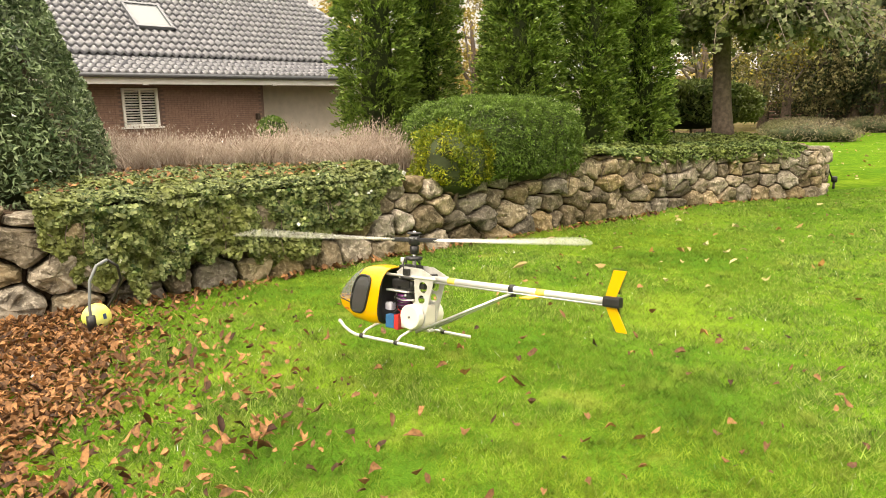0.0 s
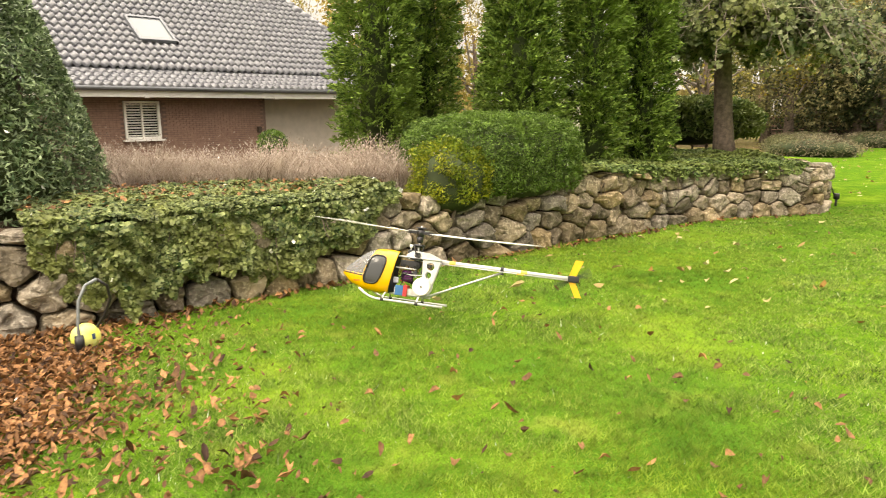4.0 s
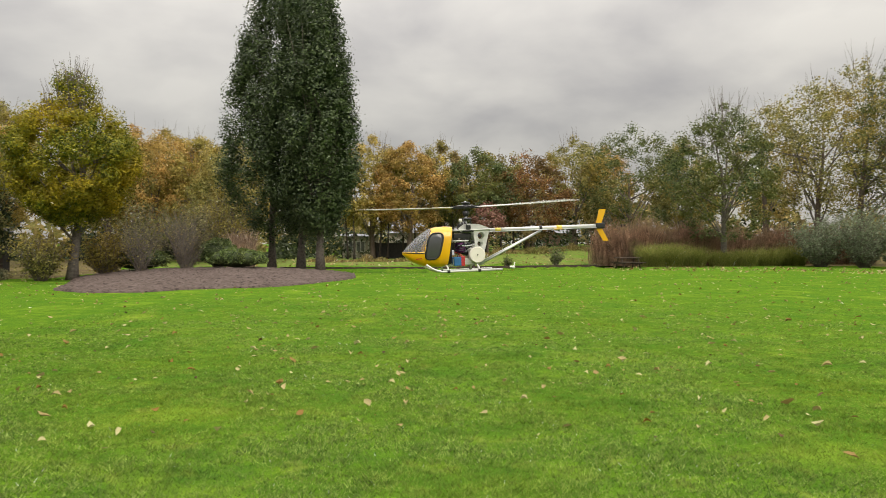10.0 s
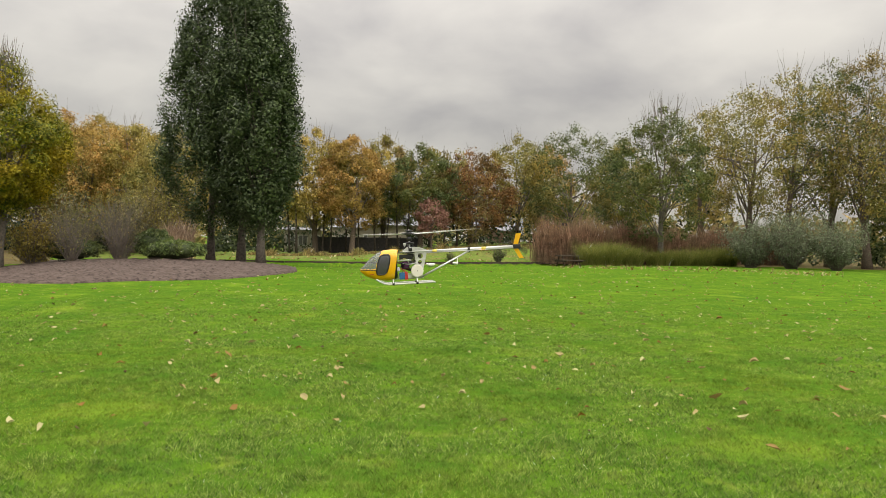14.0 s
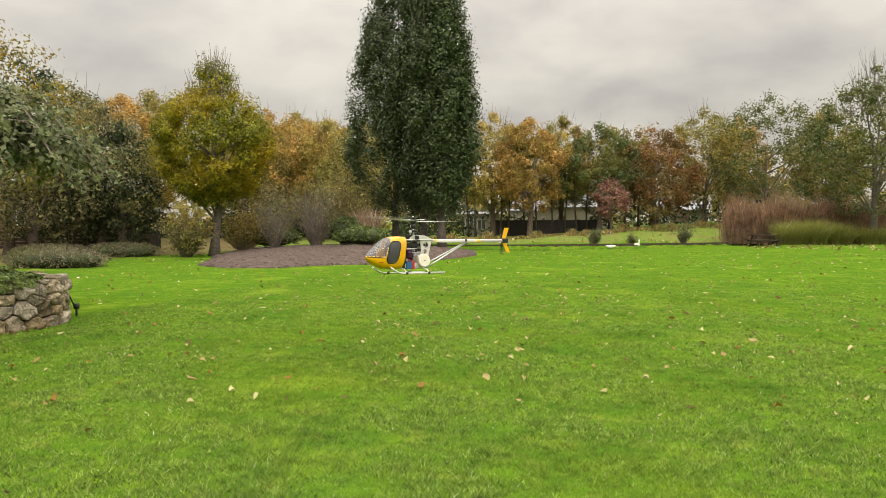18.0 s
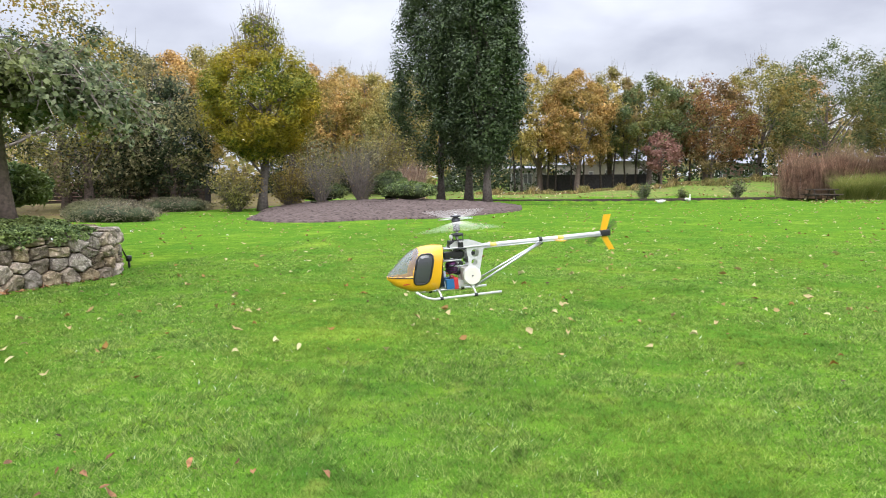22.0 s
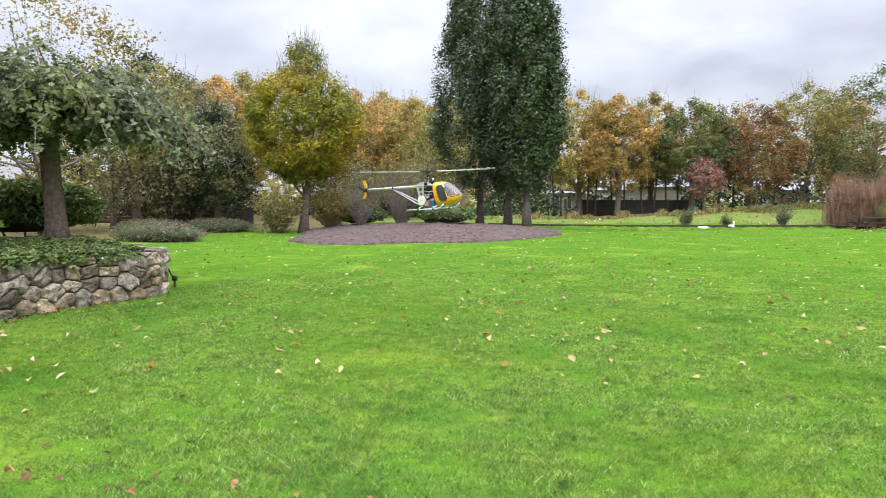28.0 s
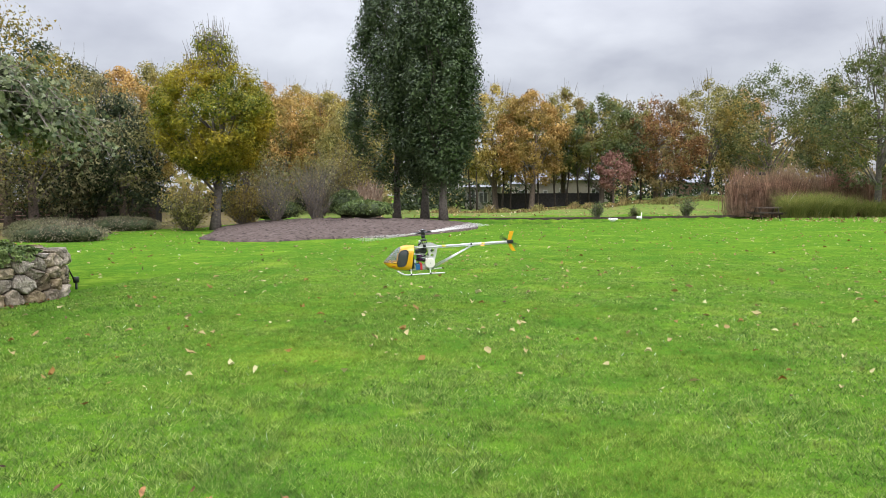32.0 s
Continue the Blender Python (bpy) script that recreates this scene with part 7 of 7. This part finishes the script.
def build_ground_cover():
    # leaf litter
    n = 76000
    x, y = -6.4 + 5.4 * rng.random(n), -4.6 + 6.0 * rng.random(n)
    d = litter_density(x, y) + (0.03 + 0.10 * np.clip((0.25 - y) / 0.7, 0, 1)) * np.clip((0.9 - y) / 1.0, 0, 1) * (x < -2.3)
    back = np.interp(y, [p[1] for p in WALL[:10]], [p[0] for p in WALL[:10]]) + 0.12
    k = (rng.random(n) < d) & (x > back)
    x, y = x[k], y[k]
    flat_leaves("leaf_litter", np.stack([x, y, 0.01 + 0.05 * rng.random(len(x))], 1), 0.045, M["litter"], "thick carpet of brown autumn leaves on the lawn")
    # a line of leaves along the wall's foot
    n = 520
    s = wall_s(-1.2) + (wall_s(9.5) - wall_s(-1.2)) * rng.random(n) ** 1.6
    b = -0.16 - 0.16 * rng.random(n)
    px = np.interp(s, ARC, CURVE[:, 0]) + np.interp(s, ARC, BACK[:, 0]) * b
    py = np.interp(s, ARC, CURVE[:, 1]) + np.interp(s, ARC, BACK[:, 1]) * b
    flat_leaves("leaf_litter", np.stack([px, py, 0.012 + 0 * px], 1), 0.06, M["litter"], "brown leaves gathered along the foot of the wall")

    def scatter(n, y_min, y_max):
        d = y_min + (y_max - y_min) * rng.random(n) ** 0.75
        a = np.radians(-72 + 112 * rng.random(n))
        return np.sin(a) * d, np.cos(a) * d

    def clear(x, y):
        foot = np.interp(y, [p[1] for p in WALL[:15]], [p[0] for p in WALL[:15]])
        return ((x > foot + 0.35) | (y > 11.8)) & (mulch_height(x, y) <= 0) & (y < along(POND_NEAR, x) - 0.5)

    for n, size, key, label in ((3000, 0.080, "paleleaf", "pale yellow leaves scattered over the lawn"), (260, 0.05, "darkleaf", "dark curled leaves scattered over the lawn"),
                                (330, 0.055, "brownleaf", "brown leaves scattered over the lawn")):
        x, y = scatter(n, 6.0, 42.0)
        k = clear(x, y)
        x, y = x[k], y[k]
        flat_leaves("fallen_leaves", np.stack([x, y, 0 * x + 0.03], 1), size, M[key], label, 0.25)
    # leaves near the take-off spot
    n = 170
    x, y = -5.8 + 4.2 * rng.random(n), 0.0 + 3.5 * rng.random(n)
    k = clear(x, y)
    flat_leaves("fallen_leaves", np.stack([x[k], y[k], 0 * x[k] + 0.025], 1), 0.046, M["litter"], "brown leaves on the grass near the wall", 0.5)
    # a drift of large curled leaves
    k = 22
    x, y = -3.35 + rng.normal(0, 0.16, k), -0.02 + rng.normal(0, 0.12, k)
    flat_leaves("fallen_leaves", np.stack([x, y, 0.03 + 0.02 * rng.random(k)], 1), 0.058, M["litter"], "small drift of large curled brown leaves", 0.5)
    # leaves on the pond's bank and before the reeds
    for n, a0, a1, d0, d1, size in ((420, -19, 9, 50.5, 63, 0.16), (520, 9, 30, 44, 53.5, 0.13)):
        a, d = np.radians(a0 + (a1 - a0) * rng.random(n)), d0 + (d1 - d0) * rng.random(n)
        x, y = np.sin(a) * d, np.cos(a) * d
        k = (y < along(POND_NEAR, x) - 0.3) | (y > along(POND_FAR, x) + 0.5)
        x, y = x[k], y[k]
        flat_leaves("fallen_leaves", np.stack([x, y, ground_height(x, y) + 0.06], 1), size, M["paleleaf"], "yellow leaves fallen beside the pond", 0.4)
    # the marked pale leaves that lie singly
    spots = [(-4.66, 4.49, 0.087), (-4.74, 3.94, 0.062), (-6.49, 3.84, 0.074), (-5.75, 11.45, 0.087), (-4.16, 8.75, 0.081), (-3.23, 4.69, 0.062), (1.33, 9.56, 0.093), (1.79, 9.96, 0.093),
             (-1.1, 8.84, 0.081), (0.83, 10.92, 0.087), (3.89, 8.1, 0.081), (-2.2, 8.35, 0.068), (-5.47, 4.57, 0.062), (-5.69, 11.31, 0.074)]
    for x, y, s in spots:
        ob = flat_leaves("fallen_leaf", np.array([[x, y, 0.02]]), s, M["paleleaf"], "single large pale leaf lying on the lawn", 0.3)
        ob["category"], ob["group"], ob["kind"] = "leaf", "single pale leaves on the lawn", "thing"
    # grass blades, in tufts and thin spots, where the camera passes nearest
    n = 1500000
    d = 24.0 * rng.random(n) ** 1.25
    a = np.radians(np.where(rng.random(n) < 0.90, -116 + 162 * rng.random(n) + rng.normal(0, 13, n), 360 * rng.random(n)))
    x, y = np.sin(a) * d, np.cos(a) * d
    foot = np.interp(y, [p[1] for p in WALL[:15]], [p[0] for p in WALL[:15]])
    tuft = sum(np.sin(x * math.cos(q) * f + y * math.sin(q) * f + 7 * q + 1.7 * np.sin(x * 0.31 * f + 2 * q) + 1.7 * np.sin(y * 0.27 * f - q)) for q, f in ((0.3, 4.0), (1.2, 5.5), (2.2, 7.7), (2.9, 10.4), (0.8, 14.5), (1.8, 19.0), (2.6, 26.0))) / 4
    keep = (x > foot - 0.05) & (d > 0.15) & (rng.random(n) > litter_density(x, y) * 0.85) & (rng.random(n) > np.clip((d - 8) / 15, 0, 1)) & (rng.random(n) < 0.92 + 0.16 * tuft)
    x, y, d, tuft = x[keep], y[keep], d[keep], tuft[keep]
    n = len(x)
    h = (0.015 + 0.026 * rng.random(n) ** 1.4) * np.clip(1 + 0.5 * tuft, 0.4, 2) * (1 - 0.35 * np.clip((d - 5) / 12, 0, 1))
    w = 0.0014 + 0.00054 * d
    b, o = rng.random(n) * 2 * math.pi, rng.random(n) * 2 * math.pi
    root = np.stack([x, y, ripple(x, y) - 0.003], 1)
    side = np.stack([np.cos(b), np.sin(b), 0 * b], 1) * w[:, None]
    bow = (0.5 + 0.9 * rng.random(n)) * h
    tip = root + np.stack([np.cos(o) * bow, np.sin(o) * bow, h], 1)
    v = np.stack([root - side, root + side, tip], 1).reshape(-1, 3)
    grass = part("grass", np_mesh("grass", v, np.arange(3 * n).reshape(-1, 3), M["blade"]))
    tagged(grass, "short green grass blades of the lawn", "grass", kind="stuff")


# leaves blown up by the rotor
def build_blown_leaves():
    out = []
    for k in range(18):
        ob = flat_leaves("blown_leaf", np.array([[0.0, 0.0, 0.05]]), 0.06, M["litter"], "brown leaf whirled up by the rotor wind", 0.3)
        ob["kind"], ob["category"], ob["group"] = "thing", "leaf", "leaves whirled up by the rotor wind"
        out.append(ob)
    return out


build_near_garden()
build_house()
build_far()
build_park()
helicopter, main_rotor, tail_rotor = build_helicopter()
build_ground_cover()
blown = build_blown_leaves()
build_wall()

# seconds, place of the skids' middle, heading (clockwise from +y), nose up, left side up
FLIGHT = [
    (0, -3.774, 0.952, 0.281, -119.2, -2.2, 6.3),
    (0.5, -3.855, 1.023, 0.137, -119.9, -5.4, 9.1),
    (1, -4.022, 1.032, 0.001, -114.7, -1.7, 8.3),
    (1.5, -4.036, 0.956, -0.003, -111.4, -4.0, 8.7),
    (2, -4.168, 0.690, 0.005, -114.2, -1.9, 11.8),
    (2.5, -4.362, 0.385, 0.024, -120.4, -0.2, 15.8),
    (4.5, -5.376, 2.067, 0.317, -155.5, 7.9, 12.5),
    (5, -5.009, 2.532, 0.490, -150.2, 5.5, 11.3),
    (5.5, -4.541, 2.925, 0.697, -140.3, 4.8, 8.7),
    (6, -3.845, 3.311, 0.838, -130.1, 0.7, 5.7),
    (6.5, -3.142, 3.810, 0.898, -122.9, -3.7, 4.2),
    (7, -2.549, 4.413, 0.961, -118.0, -4.9, 4.1),
    (7.5, -2.085, 5.027, 1.023, -116.3, -2.6, 2.9),
    (8, -1.632, 5.422, 1.080, -112.0, -2.6, 2.2),
    (8.5, -1.234, 5.662, 1.137, -111.4, -1.7, 2.1),
    (9, -0.915, 5.989, 1.176, -106.0, -0.9, 2.0),
    (9.5, -0.550, 6.102, 1.311, -103.8, -0.9, 1.7),
    (10, -0.203, 6.188, 1.385, -102.5, -2.5, 0.8),
    (10.5, 0.070, 6.494, 1.339, -93.7, -3.5, 0.5),
    (11, 0.210, 6.626, 1.292, -90.8, -4.5, 0.9),
    (11.5, 0.198, 6.747, 1.273, -88.7, -3.6, 1.2),
    (12, 0.080, 6.906, 1.303, -87.1, -3.1, 0.9),
    (12.5, -0.032, 7.076, 1.281, -94.9, -2.0, 1.1),
    (13, -0.096, 7.281, 1.216, -96.7, -2.3, 1.7),
    (13.5, -0.132, 7.745, 1.173, -92.8, -4.1, 1.4),
    (15.5, -0.926, 8.208, 0.980, -109.8, -4.1, 2.5),
    (16, -1.280, 7.841, 0.983, -119.4, -2.5, 4.2),
    (16.5, -1.638, 7.635, 1.017, -123.6, -1.0, 3.8),
    (17, -1.907, 7.453, 1.074, -129.6, 1.4, 3.3),
    (17.5, -1.968, 7.197, 1.086, -133.5, 1.6, 3.6),
    (18, -2.015, 7.186, 1.070, -136.3, 0.9, 2.9),
    (18.5, -2.188, 7.328, 1.025, -139.9, -2.1, 2.8),
    (19, -2.573, 7.330, 0.938, -144.0, -2.6, 1.7),
    (19.5, -3.108, 7.309, 0.812, -146.6, 1.1, -0.4),
    (20, -3.262, 7.053, 0.685, -150.5, 0.4, -1.2),
    (20.5, -3.072, 6.777, 0.512, -150.1, 0.7, -1.2),
    (21, -2.659, 6.437, 0.480, -145.7, 0.6, -0.4),
    (21.5, -2.041, 5.987, 0.488, -132.1, -1.2, 0.9),
    (22, -1.425, 5.278, 0.698, -120.3, -4.2, 1.7),
    (22.5, -1.272, 4.935, 0.933, -97.9, -5.5, 2.1),
    (23, -1.619, 5.263, 1.050, -85.8, -7.5, 0.8),
    (23.5, -2.210, 5.535, 0.982, -50.9, -6.0, 3.6),
    (24, -2.599, 5.312, 0.847, -25.1, -4.1, 3.6),
    (24.5, -3.406, 6.060, 0.578, -9.8, -2.3, 4.1),
    (25, -4.132, 6.598, 0.387, 10.4, -2.9, 2.9),
    (25.5, -4.937, 7.440, 0.262, 37.5, -2.9, 3.8),
    (27.5, -4.319, 9.329, 1.260, 85.5, 1.3, 1.6),
    (28, -3.758, 9.712, 1.459, 105.2, 2.7, 2.2),
    (28.5, -3.341, 10.311, 1.654, 120.4, 7.1, 1.9),
    (29, -3.006, 10.226, 1.767, 141.7, 4.0, 1.6),
    (29.5, -3.012, 10.519, 1.830, 160.9, 2.2, 2.9),
    (30, -3.279, 10.693, 1.691, 177.3, 2.6, 1.5),
    (30.5, -3.604, 10.909, 1.388, 205.9, 0.2, -4.1),
    (31, -3.231, 10.806, 1.010, 219.3, -2.7, -3.3),
    (32, -2.542, 9.565, 0.537, 250.7, -3.2, -2.8),
]


def attitude(x, y, z, heading, nose, left):
    """The helicopter's pose: heading clockwise from +y, nose and left side raised."""
    hd = radians(heading)
    turn = Matrix.Rotation(math.pi / 2 - hd, 4, "Z") @ Matrix.Rotation(radians(-nose), 4, "Y") @ Matrix.Rotation(radians(left), 4, "X")
    return Matrix.Translation((x, y, z)) @ turn


# blade angle at whole seconds, in degrees; two blades, so it repeats every half turn
PHASE = [(0, 34), (1, 60), (2, 56), (5, 20), (6, 34), (7, 94), (8, 32), (9, 48), (10, 146), (11, 28), (12, 93), (13, 38), (16, 102), (17, 64), (18, 45), (19, 160), (20, 104), (21, 150),
         (22, 77), (23, 109), (24, 92), (25, 126), (28, 40), (29, 106), (30, 118), (31, 132), (32, 24)]


def spin():
    """Blade angle frame by frame, about 87 degrees a step, through the angles above."""
    a, out = float(PHASE[0][1]), []
    for (t0, p0), (t1, p1) in zip(PHASE, PHASE[1:]):
        n = (t1 - t0) * FPS
        turn = p1 - p0
        turn += 180 * round((86.5 * n - turn) / 180)
        out += [a + turn * k / n for k in range(n)]
        a += turn
    return out + [a]


def motions():
    walk(helicopter, [(t, attitude(*p)) for t, *p in FLIGHT])
    # the disc teeters on its mast as the pilot steers
    disc = lambda t: radians(float(np.interp(t, [0, 0.5, 1, 2, 2.4, 3, 6, 8, 9], [0, -2, -7, -9, -5, -4, -5, -2, -2])))
    walk(main_rotor, [(k / FPS, pose(0, 0, 0.55) @ Matrix.Rotation(disc(k / FPS), 4, "X") @ Matrix.Rotation(radians(a), 4, "Z")) for k, a in enumerate(spin())])
    walk(tail_rotor, [(k / FPS, pose(-1.20, -0.055, 0.346) @ Matrix.Rotation(radians(79.0 * k), 4, "Y")) for k in range(32 * FPS + 1)])
    r = random.Random(11)
    for ob in blown:
        x, y, z = r.uniform(-4.6, -3.0), r.uniform(-0.5, 0.7), r.uniform(0.04, 0.3)
        vx, vy = r.uniform(0.1, 0.8), r.uniform(-0.9, -0.1)
        rows, turn = [], [r.uniform(-40, 40) for _ in range(3)]
        for k in range(10):
            t = k * 0.35
            fall = max(0.0, 1 - t / 3.0)
            rows.append((t, pose(x + vx * t * 0.6, y + vy * t * 0.6, -0.02 + z * fall * (0.7 + 0.5 * math.sin(t * 5 + x * 9)), *[q + 55 * k * fall * (0.4 + 0.2 * i) for i, q in enumerate(turn)])))
        rows.append((32.0, rows[-1][1]))
        walk(ob, rows)


motions()
